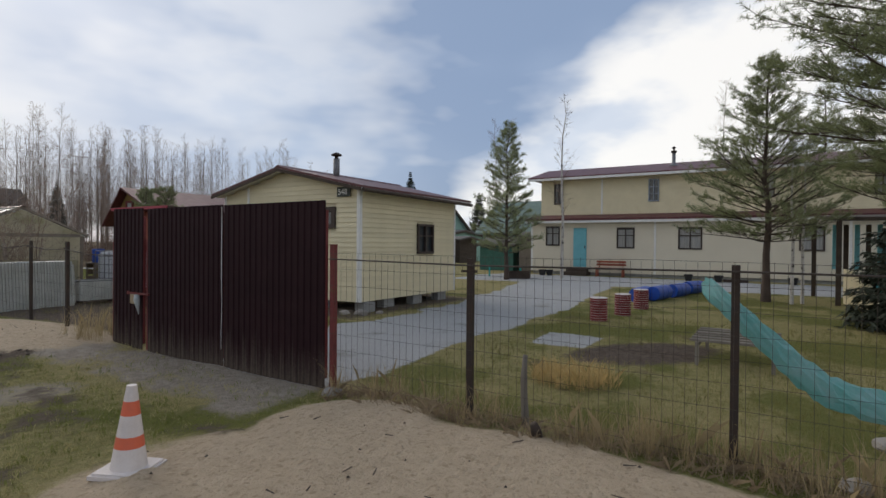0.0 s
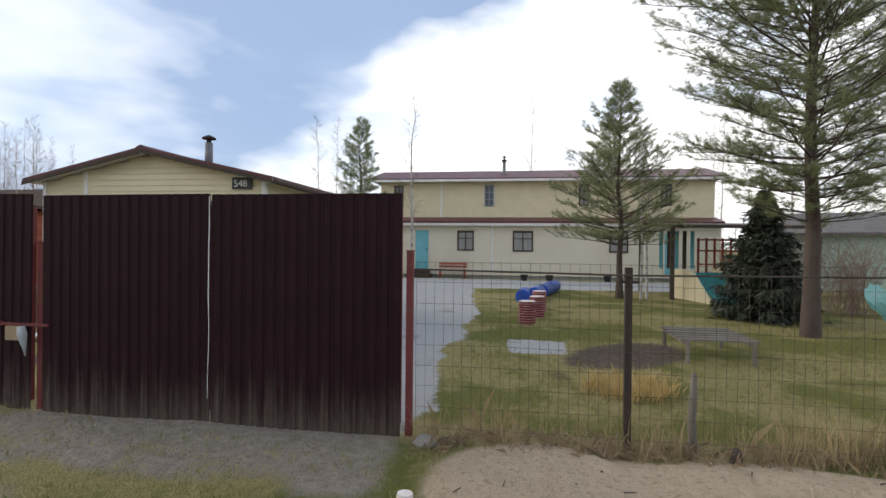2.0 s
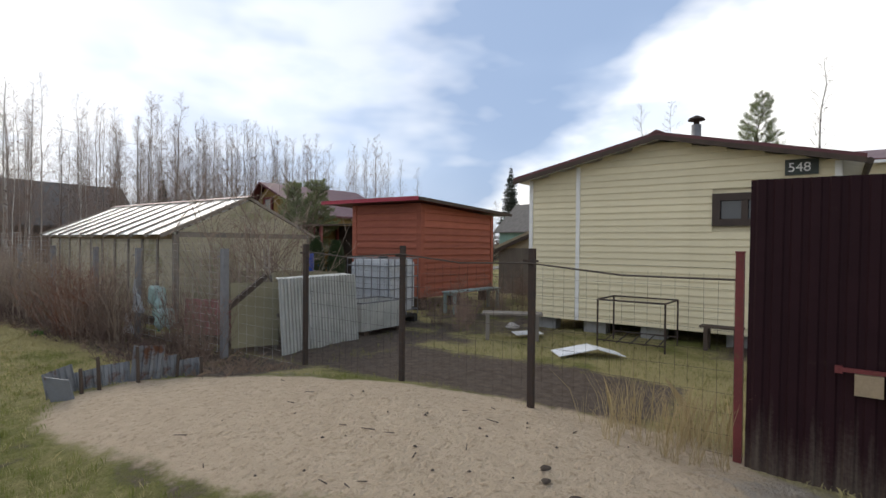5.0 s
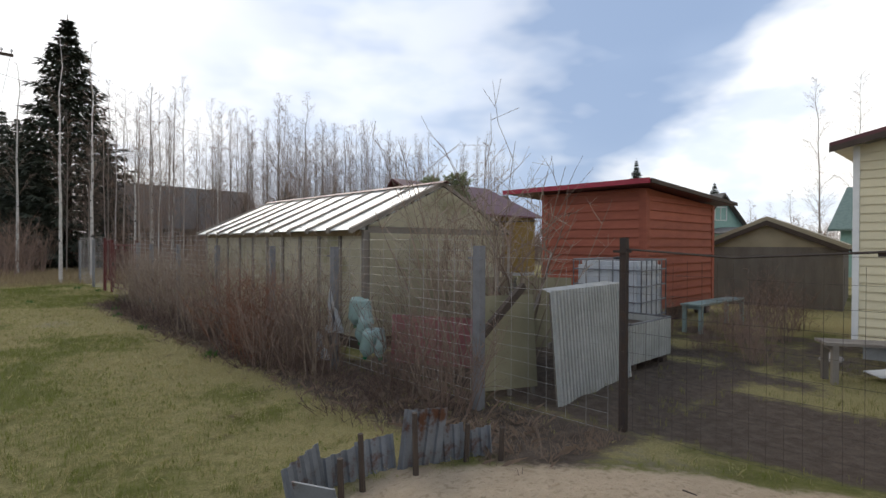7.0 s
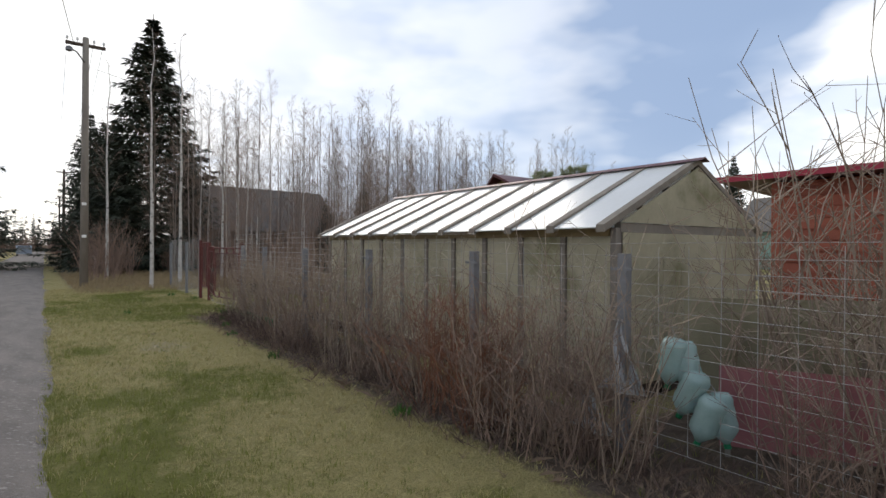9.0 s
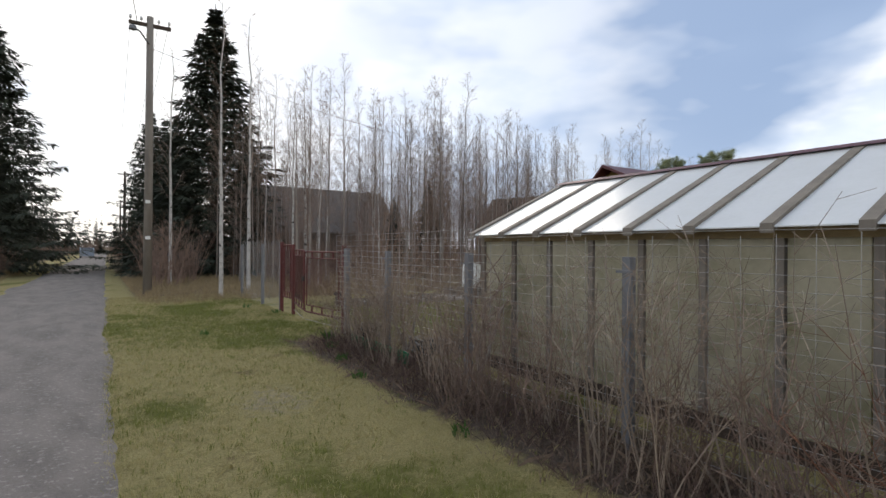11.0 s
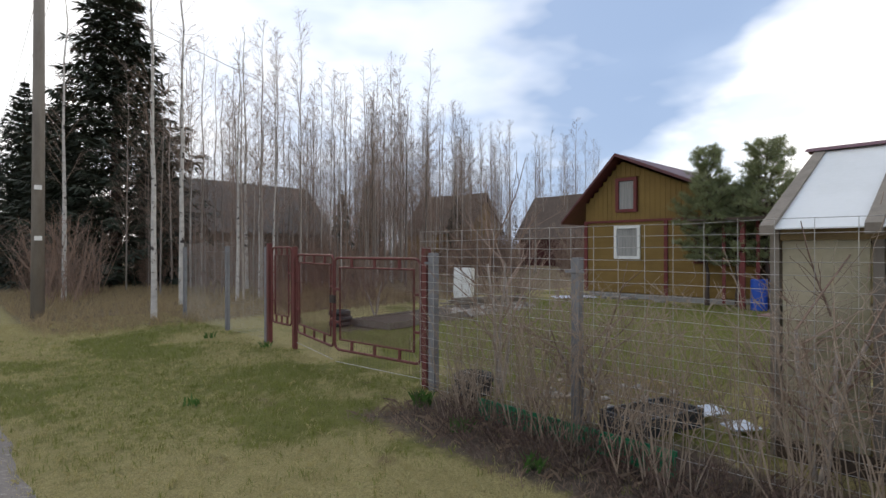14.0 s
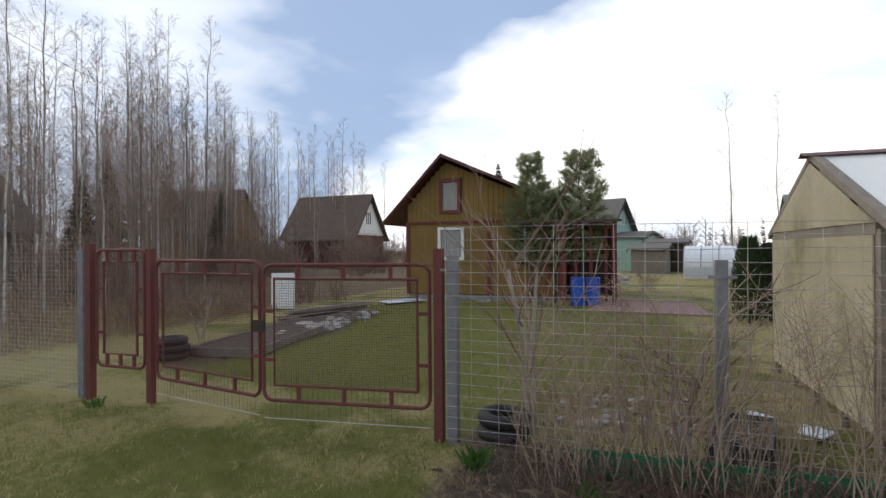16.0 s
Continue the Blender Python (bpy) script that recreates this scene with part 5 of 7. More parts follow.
def hedge():
    rng = random.Random(21)
    dense = [shrub_mesh(100 + i, 34, 0.7, 1.35, 0.30, SHRUB, 0.45, 5) for i in range(4)]
    tall = [shrub_mesh(110 + i, 18, 1.1, 1.9, 0.24, SHRUB_GREY, 0.32, 4, 0.007) for i in range(3)]
    russet = shrub_mesh(120, 40, 0.8, 1.45, 0.28, SHRUB_RED, 0.5, 5, 0.005)
    low = [shrub_mesh(130 + i, 36, 0.25, 0.7, 0.42, SHRUB_DARK, 1.5, 3, 0.005) for i in range(3)]
    y = 14.4
    while y < 22.6:
        if (16.3 < y < 19.6 and rng.random() < 0.7) or rng.random() < 0.22:
            shrub("shrub", "bare brown currant shrub in the roadside hedge", rng.choice(dense), place(3.55 + rng.uniform(-0.3, 0.25), y, rng, rng.uniform(0.75, 1.0)), "roadside hedge")
        shrub("shrub", "low tangled brown brambles at the hedge foot", rng.choice(low), place(3.28 + rng.uniform(-0.2, 0.3), y + 0.1, rng, rng.uniform(0.55, 0.85)), "roadside hedge")
        y += 0.40
    for y in (22.5, 22.8, 23.0, 23.25, 23.5, 23.7, 23.95, 24.2, 24.4, 24.6, 24.8, 25.0, 25.2, 25.4, 25.6):
        shrub("shrub", "thin grey shrub shoots beside the fence", rng.choice(tall), place(3.7 + rng.uniform(-0.25, 0.4), y, rng, rng.uniform(0.6, 0.9)), "roadside hedge")
        shrub("shrub", "low tangled brown brambles at the hedge foot", rng.choice(low), place(3.5 + rng.uniform(-0.2, 0.2), y, rng, rng.uniform(0.6, 0.8)), "roadside hedge")
    for x, y in ((3.9, 15.0), (3.5, 16.3), (3.9, 17.0), (3.6, 16.9), (3.4, 17.4), (3.7, 17.8), (3.5, 18.4), (3.6, 19.2), (3.4, 19.7), (3.6, 20.9), (3.8, 20.4), (3.6, 21.8), (3.3, 20.0), (3.5, 22.3)):
        shrub("shrub", "tall grey shrub shoots beside the fence", rng.choice(tall), place(x, y, rng, rng.uniform(0.8, 1.05)), "roadside hedge")
    for x, y in ((3.35, 18.1), (3.4, 17.6)):
        shrub("shrub", "russet-stemmed bare shrub beside the fence", russet, place(x, y, rng, 0.95), "roadside hedge")
    for x, y, s in ((5.0, 15.6, 1.0), (5.4, 16.3, 0.9), (4.7, 15.0, 0.9), (5.6, 15.3, 0.85)):
        shrub("shrub", "tall bare fruit bush with long upright shoots", tall[0] if s > 0.9 else tall[1], place(x, y, rng, 1.0) @ Matrix.Diagonal((s * 1.7, s * 1.7, s * 1.62, 1)), "fruit bushes")
    for x, y, s in ((8.6, 13.6, 0.7), (8.2, 14.0, 0.55), (7.9, 13.2, 0.6), (9.1, 13.9, 0.75), (9.8, 13.5, 0.7), (10.4, 14.0, 0.8), (11.2, 13.6, 0.8), (9.0, 14.9, 0.6), (12.0, 14.2, 0.9)):
        shrub("shrub", "bare garden shrub beside the cabin", dense[0], place(x, y, rng, s))
    # brush along the wood's edge and behind the lane
    for i in range(75):
        x, y = rng.uniform(2.6, 30), rng.uniform(35, 50)
        if y < 36 + 0.26 * x and not (x < 4 and y > 36):
            y = 36 + 0.26 * x + rng.uniform(0, 8)
        s = rng.uniform(1.2, 2.6)
        shrub("shrub", "bare brown brush at the wood's edge", rng.choice(dense), place(x, y, rng, s), "wood edge brush")
    for i in range(70):
        x, y = (rng.uniform(24, 58), rng.uniform(34, 48)) if i < 40 else (rng.uniform(44, 60), rng.uniform(10, 34))
        s = rng.uniform(1.6, 2.9)
        shrub("shrub", "bare brown brush beyond the gardens", rng.choice(dense), place(x, y, rng, s), "garden brush")
    for i in range(16):
        x, y = rng.uniform(26, 38), rng.uniform(-18, -7.5)
        shrub("shrub", "bare brown brush beyond the long house", rng.choice(dense), place(x, y, rng, rng.uniform(2.2, 3.2)), "garden brush")
    for i in range(14):
        x, y = rng.uniform(13, 23), rng.uniform(-8.5, -4.2)
        shrub("shrub", "bare reddish bush beside the pale house", rng.choice(dense), place(x, y, rng, rng.uniform(1.2, 2.0)), "yard brush")
    for i in range(90):
        x, y = (rng.uniform(-4.5, 5.5), rng.uniform(148, 156)) if i > 75 else (rng.uniform(-7.5, -3.8), rng.uniform(34, 140)) if i % 2 else (rng.uniform(3.0, 7.0), rng.uniform(60, 140))
        shrub("shrub", "bare brown brush beside the lane", rng.choice(dense), place(x, y, rng, rng.uniform(0.9, 1.7) + (0.016 * (y - 55) if y > 55 else 0)), "lane brush")
    for i in range(20):
        x, y = rng.uniform(2.4, 5), rng.uniform(40, 95)
        shrub("shrub", "bare brown brush beside the lane", rng.choice(dense), place(x, y, rng, rng.uniform(0.9, 2.2)), "lane brush")
    for x, y, s in ((14.6, 33.5, 1.0), (13.6, 34.0, 1.0), (12.9, 35.0, 1.3), (15.0, 35.2, 1.4), (10.8, 34.2, 1.2), (9.4, 35.2, 1.3), (8.3, 34.5, 1.2), (6.9, 35.6, 1.4), (21, 24.2, 0.9), (28, 28, 1.2), (36, 26.0, 1.2), (40, 29.5, 1.3), (42, 27, 1.3)):
        shrub("shrub", "bare garden bush behind the lawn", rng.choice(dense), place(x, y, rng, s), "garden bushes")


hedge()


def bare_fruit_tree(x, y, h, seed, label):
    rng = random.Random(seed)
    trunk, crown = Geo(), Geo()
    stems = [branch(trunk, (0, 0, -0.05), (0.25 * math.cos(a), 0.25 * math.sin(a), 1), h * 0.55, 0.026, rng, 0.14, 5, 6, 0.2, 0.012) for a in (0.4, 2.6, 4.6)]
    for st in stems:
        for j in range(7):
            a = rng.uniform(0, TAU)
            lb = branch(crown, on(st, 0.35 + 0.65 * j / 6), (math.cos(a), math.sin(a), rng.uniform(0.3, 1.5)), h * rng.uniform(0.25, 0.5), 0.010, rng, 0.2, 4, 4, 0.2, 0.003)
            for k in range(5):
                b = a + rng.uniform(-1.2, 1.2)
                tw = branch(crown, on(lb, rng.uniform(0.3, 1)), (math.cos(b), math.sin(b), rng.uniform(0.2, 1.8)), h * rng.uniform(0.06, 0.18), 0.004, rng, 0.2, 2, 3, 0.2, 0.002)
                spray_leaf(crown, tw[-1], Vector((0, 0, 0.018)), Vector((1, 0, 0)), 0.004)
    tree("fruit_tree", label, trunk.mesh("trunk", GREY_BARK, True), crown.mesh("crown", SHRUB), place(x, y, rng))


bare_fruit_tree(4.5, 25.75, 2.7, 31, "bare young fruit tree beside the mesh fence")
bare_fruit_tree(4.35, 22.9, 2.0, 32, "bare young fruit tree beside the greenhouse")
bare_fruit_tree(4.3, 24.6, 1.7, 33, "bare young fruit tree beside the mesh fence")
bare_fruit_tree(5.2, 15.0, 2.9, 34, "bare fruit tree beside the greenhouse gable")
bare_fruit_tree(7.6, 32.2, 1.6, 35, "low bare fruit tree in the garden bed")

# ---- grass ----


def zone_at(arr, x, y):
    i = np.clip(np.searchsorted(GX, x), 0, len(GX) - 1)
    j = np.clip(np.searchsorted(GY, y), 0, len(GY) - 1)
    return arr[j, i]


def grass(name, label, colour, second, x0, x1, y0, y1, per_m2, tall, keep, seed, blades=5, wide=0.004, lean=0.6):
    r = np.random.RandomState(seed)
    n = int((x1 - x0) * (y1 - y0) * per_m2)
    x, y = r.uniform(x0, x1, n), r.uniform(y0, y1, n)
    ok = r.uniform(0, 1, n) < keep(x, y)
    x, y = x[ok], y[ok]
    x, y = np.repeat(x, blades) + r.normal(0, 0.02, len(x) * blades), np.repeat(y, blades) + r.normal(0, 0.02, len(y) * blades)
    m = len(x)
    z = zone_at(ZZ, x, y)
    h = tall * r.uniform(0.4, 1.15, m)
    a, q = r.uniform(0, TAU, m), r.uniform(0, TAU, m)
    le = h * lean * r.uniform(0.1, 1, m)
    c, s = np.cos(a) * wide * 0.5, np.sin(a) * wide * 0.5
    mx, my = x + np.cos(q) * le * 0.35, y + np.sin(q) * le * 0.35
    v = np.stack([np.stack([x - c, y - s, z - 0.01], -1), np.stack([x + c, y + s, z - 0.01], -1), np.stack([mx + c * 0.7, my + s * 0.7, z + h * 0.6], -1),
                  np.stack([x + np.cos(q) * le, y + np.sin(q) * le, z + h], -1), np.stack([mx - c * 0.7, my - s * 0.7, z + h * 0.6], -1)], 1).reshape(-1, 3)
    k = np.arange(m)[:, None] * 5
    me = bpy.data.meshes.new(name)
    me.from_pydata(v.tolist(), [], (k + np.array([[0, 1, 2, 3, 4]])).tolist())
    me.materials.append(material(name, colour, second, 0.75, scale=3, grain=30, bump=0, through_light=0.2, spec=0.15))
    tagged(new(name, me), label, "grass", kind="stuff")


def open_turf(x, y):
    return np.clip(1 - zone_at(sand, x, y) * 1.4 - zone_at(bare, x, y) * 0.9 - zone_at(soil, x, y) - zone_at(drive, x, y) * 1.5 - (x < 0.35 + 0.0155 * np.maximum(0, y - 16)) * 1.0, 0, 1)


grass("fresh_grass", "short fresh green spring grass", (0.205, 0.225, 0.055), (0.125, 0.14, 0.036), 0.2, 4.1, 3.0, 34.0, 260, 0.05, lambda x, y: open_turf(x, y) * np.clip(zone_at(green, x, y) * 1.3 - 0.1, 0, 1), 1)
grass("dry_grass", "flattened dry straw-coloured grass", (0.45, 0.395, 0.19), (0.28, 0.235, 0.105), 0.2, 4.1, 3.0, 36.0, 260, 0.045, lambda x, y: open_turf(x, y) * np.clip(1.1 - zone_at(green, x, y), 0.1, 1), 2, lean=1.6)
grass("garden_grass", "fresh green lawn grass", (0.205, 0.225, 0.055), (0.125, 0.14, 0.036), 4.2, 15.5, 23.6, 32.0, 70, 0.06, lambda x, y: open_turf(x, y) * np.clip(zone_at(green, x, y) * 1.2, 0, 1) * ((x > 8) | (y > 23.4)), 3)
grass("yard_grass", "patchy dry and green yard grass", (0.25, 0.235, 0.08), (0.15, 0.135, 0.05), 4.2, 12.0, -4.0, 14.0, 80, 0.07, lambda x, y: open_turf(x, y) * ((x < 8.8) | (y < 7.4)) * ((y < 12.5) | (x < 9.2)), 4)
grass("dry_reed_grass", "tall dry straw grass along the fence foot", (0.40, 0.31, 0.17), (0.25, 0.185, 0.10), 3.75, 4.6, -1.5, 3.75, 130, 0.36, lambda x, y: np.clip(1.2 - np.abs(x - 4.08) * 2.6, 0, 1) * np.clip(0.55 + wavy(x, y, 2.5, 4), 0, 1), 5, 7, 0.005, 0.9)
grass("dry_reed_grass", "tall dry straw grass beside the red gatepost", (0.42, 0.33, 0.18), (0.28, 0.21, 0.11), 3.7, 4.7, 8.3, 9.7, 70, 0.5, lambda x, y: np.clip(1.2 - ((x - 4.15) ** 2 + (y - 8.8) ** 2) * 2.6, 0, 1), 6, 8, 0.005, 0.7)
grass("dry_litter", "matted dead stalks and leaves under the hedge", (0.27, 0.195, 0.14), (0.14, 0.10, 0.08), 2.75, 4.2, 13.0, 26.2, 170, 0.09, lambda x, y: np.clip(1.1 - np.abs(x - 3.5) * 1.4, 0, 1), 7, 4, 0.007, 3.0)
grass("dead_stalks", "matted dead stalks along the fence foot", (0.33, 0.25, 0.155), (0.17, 0.12, 0.08), 3.7, 4.4, -1.6, 3.7, 260, 0.12, lambda x, y: np.clip(1.1 - np.abs(x - 4.0) * 2.8, 0, 1), 17, 5, 0.007, 2.6)
grass("wild_grass", "pale dry grass at the wood's edge", (0.36, 0.28, 0.16), (0.22, 0.16, 0.095), 1.4, 12.0, 33.5, 46.0, 45, 0.22, lambda x, y: np.ones_like(x), 8, 6, 0.007, 0.9)
grass("wild_grass", "pale dry grass along the lane's far verge", (0.36, 0.29, 0.16), (0.22, 0.16, 0.095), -5.5, -3.1, 22.0, 60.0, 40, 0.2, lambda x, y: np.ones_like(x), 9, 6, 0.007, 0.9)
grass("straw_mulch", "dry tan mulch over the garden bed", (0.40, 0.30, 0.18), (0.22, 0.16, 0.10), 4.4, 6.6, 24.0, 26.0, 420, 0.06, lambda x, y: np.clip(1.3 - ((x - 5.4) / 1.0) ** 2 - ((y - 25.0) / 0.9) ** 2, 0, 1), 27, 4, 0.007, 3.0)
grass("straw_clump", "yellow cut straw clump on the lawn", (0.58, 0.42, 0.18), (0.38, 0.27, 0.12), 5.2, 6.5, 1.1, 2.5, 230, 0.24, lambda x, y: ((((x - 5.85) / 0.42) ** 2 + ((y - 1.78) / 0.48) ** 2) < 1) * 1.0, 10, 6, 0.006, 1.5)

# ---- loose things in the yards ----
PLASTIC_WHITE = material("milky_white_plastic", (0.62, 0.64, 0.66), (0.48, 0.50, 0.52), 0.45, through_light=0.25, bump=0.02)
CONE_WHITE = material("dusty_white_plastic", (0.62, 0.56, 0.53), (0.50, 0.43, 0.40), 0.6, bump=0.05)
CONE_RED = material("faded_red_band", (0.62, 0.13, 0.065), (0.50, 0.12, 0.07), 0.5, bump=0.03)
SHEET_WHITE = material("white_corrugated_plastic", (0.52, 0.52, 0.49), (0.34, 0.34, 0.31), 0.45, scale=3, bump=0.03, through_light=0.3)
TURQ_FILM = material("turquoise_film", (0.22, 0.52, 0.50), (0.46, 0.58, 0.60), 0.35, scale=4, bump=0.1, through_light=0.5)
TARP = material("olive_tarp_sheet", (0.27, 0.24, 0.15), (0.17, 0.15, 0.09), 0.6, scale=2, bump=0.1)
PINK = material("faded_red_sheet", (0.30, 0.115, 0.115), (0.20, 0.08, 0.08), 0.6, scale=3, bump=0.08)
STONE = material("grey_field_stone", (0.30, 0.275, 0.245), (0.17, 0.15, 0.135), 0.9, scale=4, bump=0.3, vary=0.25)
GREEN_PLASTIC = material("green_plastic_edging", (0.02, 0.20, 0.085), (0.015, 0.13, 0.06), 0.5, bump=0.02)
TEAL = material("pale_teal_boards", (0.28, 0.43, 0.37), (0.22, 0.35, 0.30), 0.7, bump=0.05)
SHINGLE = material("old_grey_roof_sheets", (0.15, 0.14, 0.13), (0.095, 0.088, 0.082), 0.9, scale=3, bump=0.2)
PAD = material("pink_paving", (0.27, 0.16, 0.145), (0.19, 0.12, 0.11), 0.9, scale=6, bump=0.2)
SOIL = material("dark_bed_soil", (0.055, 0.040, 0.030), (0.09, 0.068, 0.05), 0.95, scale=7, bump=0.5)


def at(x, y, z=None, turn=0.0, lean=0.0):
    return Matrix.Translation((x, y, ground_z(x, y) if z is None else z)) @ Matrix.Rotation(radians(turn), 4, "Z") @ Matrix.Rotation(radians(lean), 4, "X")


def traffic_cone():
    c = thing("traffic_cone", "dusty white and faded red traffic cone on the sand", "cone", at(1.78, 3.34, None, 28, 2) @ Matrix.Scale(0.84, 4))
    b = Geo().box(-0.19, -0.19, 0, 0.19, 0.19, 0.03).box(-0.17, -0.17, 0.03, 0.17, 0.17, 0.045)
    part("base", b, CONE_WHITE, c, "square white base")

    def r(z):
        return 0.128 - 0.093 * (z - 0.04) / 0.62
    for z0, z1, mat in ((0.045, 0.13, CONE_WHITE), (0.13, 0.20, CONE_WHITE), (0.20, 0.285, CONE_RED), (0.285, 0.44, CONE_WHITE), (0.44, 0.545, CONE_RED), (0.545, 0.66, CONE_WHITE)):
        part("band" if mat is CONE_RED else "cone_body", Geo().lathe([(r(z0), z0), (r(z1), z1)], 28), mat, c, smooth=False)


traffic_cone()


def striped_stool(x, y, h=0.46):
    s = thing("barrel_stool", "red and white ribbed plastic drum on the lawn", "drum", at(x, y), "striped drums")
    prof = []
    for k in range(9):
        z = h * k / 9
        prof += [(0.165, z), (0.165, z + h / 18), (0.178, z + h / 18 + 0.004), (0.178, z + h / 9 - 0.004)]
    part("body", Geo().lathe(prof + [(0.165, h)], 22), material("dark_red_plastic", (0.20, 0.022, 0.026), None, 0.5, bump=0.02), s)
    for k in range(9):
        z = h * k / 9
        part("ring", Geo().lathe([(0.1665, z + 0.010), (0.1665, z + h / 18 - 0.010)], 22), WHITE, s)
    part("lid", Geo().lathe([(0.172, h), (0.172, h + 0.012), (0.15, h + 0.018)], 22), CONE_WHITE, s)


for xy in ((10.9, 2.9), (12.0, 2.68), (13.5, 2.6)):
    striped_stool(*xy)


def drum_profile(r, h):
    return [(r * 0.94, 0), (r, 0.02), (r, h * 0.32), (r * 1.03, h * 0.34), (r, h * 0.36), (r, h * 0.64), (r * 1.03, h * 0.66), (r, h * 0.68), (r, h - 0.02), (r * 0.94, h), (r * 0.9, h - 0.015)]


def blue_drum(x, y, label, m, r=0.2, h=0.9):
    d = thing("drum", label, "drum", m, "blue drums")
    part("body", Geo().lathe(drum_profile(r, h), 22), BLUE, d, smooth=False)
    part("bung", Geo().lathe([(0.03, h - 0.014), (0.03, h + 0.008)], 10, (r * 0.5, 0, 0)), BLACK, d)


for x, y, turn in ((15.0, 3.05, 20), (15.6, 2.72, 15), (17.0, 2.45, 12), (18.3, 2.2, 10)):
    blue_drum(x, y, "blue plastic drum lying on the lawn", Matrix.Translation((x, y, ground_z(x, y) + 0.205)) @ Matrix.Rotation(radians(turn - 25), 4, "Z") @ Matrix.Rotation(radians(90), 4, "Y"), 0.2, 1.05)
for x, y in ((15.0, 26.25), (15.1, 25.85)):
    blue_drum(x, y, "upright blue plastic drum beside the cottage porch", at(x, y), 0.19, 0.78)


def crate_with_tub():
    c = thing("crate", "small grey wooden crate behind the greenhouse", "crate", at(8.75, 18.6))
    for k in range(4):
        for b in (-0.27, 0.25):
            part("slat", Geo().box(-0.25, b, 0.05 + 0.2 * k, 0.25, b + 0.02, 0.2 + 0.2 * k), WOOD_GREY, c)
    part("lid", Geo().box(-0.27, -0.28, 0.80, 0.27, 0.28, 0.84), WOOD_GREY, c)
    for a in (-0.23, 0.23):
        for b in (-0.23, 0.23):
            part("corner_post", Geo().box(a - 0.02, b - 0.02, 0, a + 0.02, b + 0.02, 0.8), WOOD_GREY, c)
    blue_drum(8.75, 18.6, "small blue plastic tub on a crate", at(8.75, 18.6, ground_z(8.75, 18.6) + 0.84), 0.18, 0.44)


crate_with_tub()


def ibc_tank(x, y, turn):
    t = thing("liquid_tank", "white cube tank in a galvanised cage on a pallet", "tank", at(x, y, None, turn), "cube tanks")
    g = Geo()
    g.box(-0.47, -0.47, 0.25, 0.47, 0.47, 1.26)
    body = bmesh.new()
    me = g.mesh("bottle", PLASTIC_WHITE)
    body.from_mesh(me)
    bmesh.ops.bevel(body, geom=body.edges[:], offset=0.06, segments=2, affect="EDGES")
    body.to_mesh(me)
    body.free()
    part("bottle", me, None, t)
    for z in (0.26, 0.48, 0.70, 0.92, 1.14, 1.28):
        part("cage_ring", Geo().tube([(-0.5, -0.5, z), (0.5, -0.5, z), (0.5, 0.5, z), (-0.5, 0.5, z), (-0.5, -0.5, z)], 0.011, 5, False), GALV, t)
    for s in (-1, 1):
        for k in range(6):
            a = -0.5 + k * 0.2
            part("cage_bar", Geo().tube([(a, 0.5 * s, 0.16), (a, 0.5 * s, 1.28)], 0.010, 5, False), GALV, t)
            part("cage_bar", Geo().tube([(0.5 * s, a, 0.16), (0.5 * s, a, 1.28)], 0.010, 5, False), GALV, t)
    part("pallet", Geo().box(-0.5, -0.5, 0.12, 0.5, 0.5, 0.16).box(-0.5, -0.5, 0, -0.38, 0.5, 0.12).box(-0.06, -0.5, 0, 0.06, 0.5, 0.12).box(0.38, -0.5, 0, 0.5, 0.5, 0.12), BLACK, t, "dark pallet")
    part("lid", Geo().lathe([(0.1, 1.25), (0.1, 1.31), (0.06, 1.32)], 14), BLACK, t)


ibc_tank(7.75, 15.02, 6)


def leaning_sheet(name, label, x, y, x2, y2, h, mat, lean=-6, z0=0.02, pitch=0.075, posts=True, depth=0.012):
    ln = math.hypot(x2 - x, y2 - y)
    s = thing(name, label, "panel", Matrix.Translation((x, y, ground_z(x, y) + z0)) @ Matrix.Rotation(math.atan2(y2 - y, x2 - x), 4, "Z") @ Matrix.Rotation(radians(lean), 4, "X"))
    part("sheet", corrugated(ln, h, pitch, depth, 0.003), mat, s)
    if posts:
        for a in (0.04, ln * 0.5, ln - 0.06):
            part("stake", Geo().box(a, 0.01, -0.1, a + 0.035, 0.045, h * 0.97), WOOD_GREY, s)
        part("rail", Geo().box(0, 0.046, h * 0.5, ln, 0.07, h * 0.5 + 0.05), WOOD_GREY, s)
    return s


s = leaning_sheet("plastic_screen", "white corrugated plastic panel propped behind the fence", 4.5, 13.88, 6.05, 13.98, 1.06, SHEET_WHITE, -5, 0.0, 0.062, True, 0.024)
part("fold", Geo().prism([(1.555, 0.0, 0.0), (1.63, 0.06, 0.1), (1.63, 0.06, 0.95), (1.50, -0.01, 1.08), (1.545, 0.0, 0.9)], (0, 0.004, 0)), SHEET_WHITE, s)
part("fold", Geo().prism([(0.0, -0.002, 1.04), (1.5, -0.002, 1.06), (1.45, 0.16, 1.09), (0.05, 0.12, 1.08)], (0, 0, 0.004)), SHEET_WHITE, s)


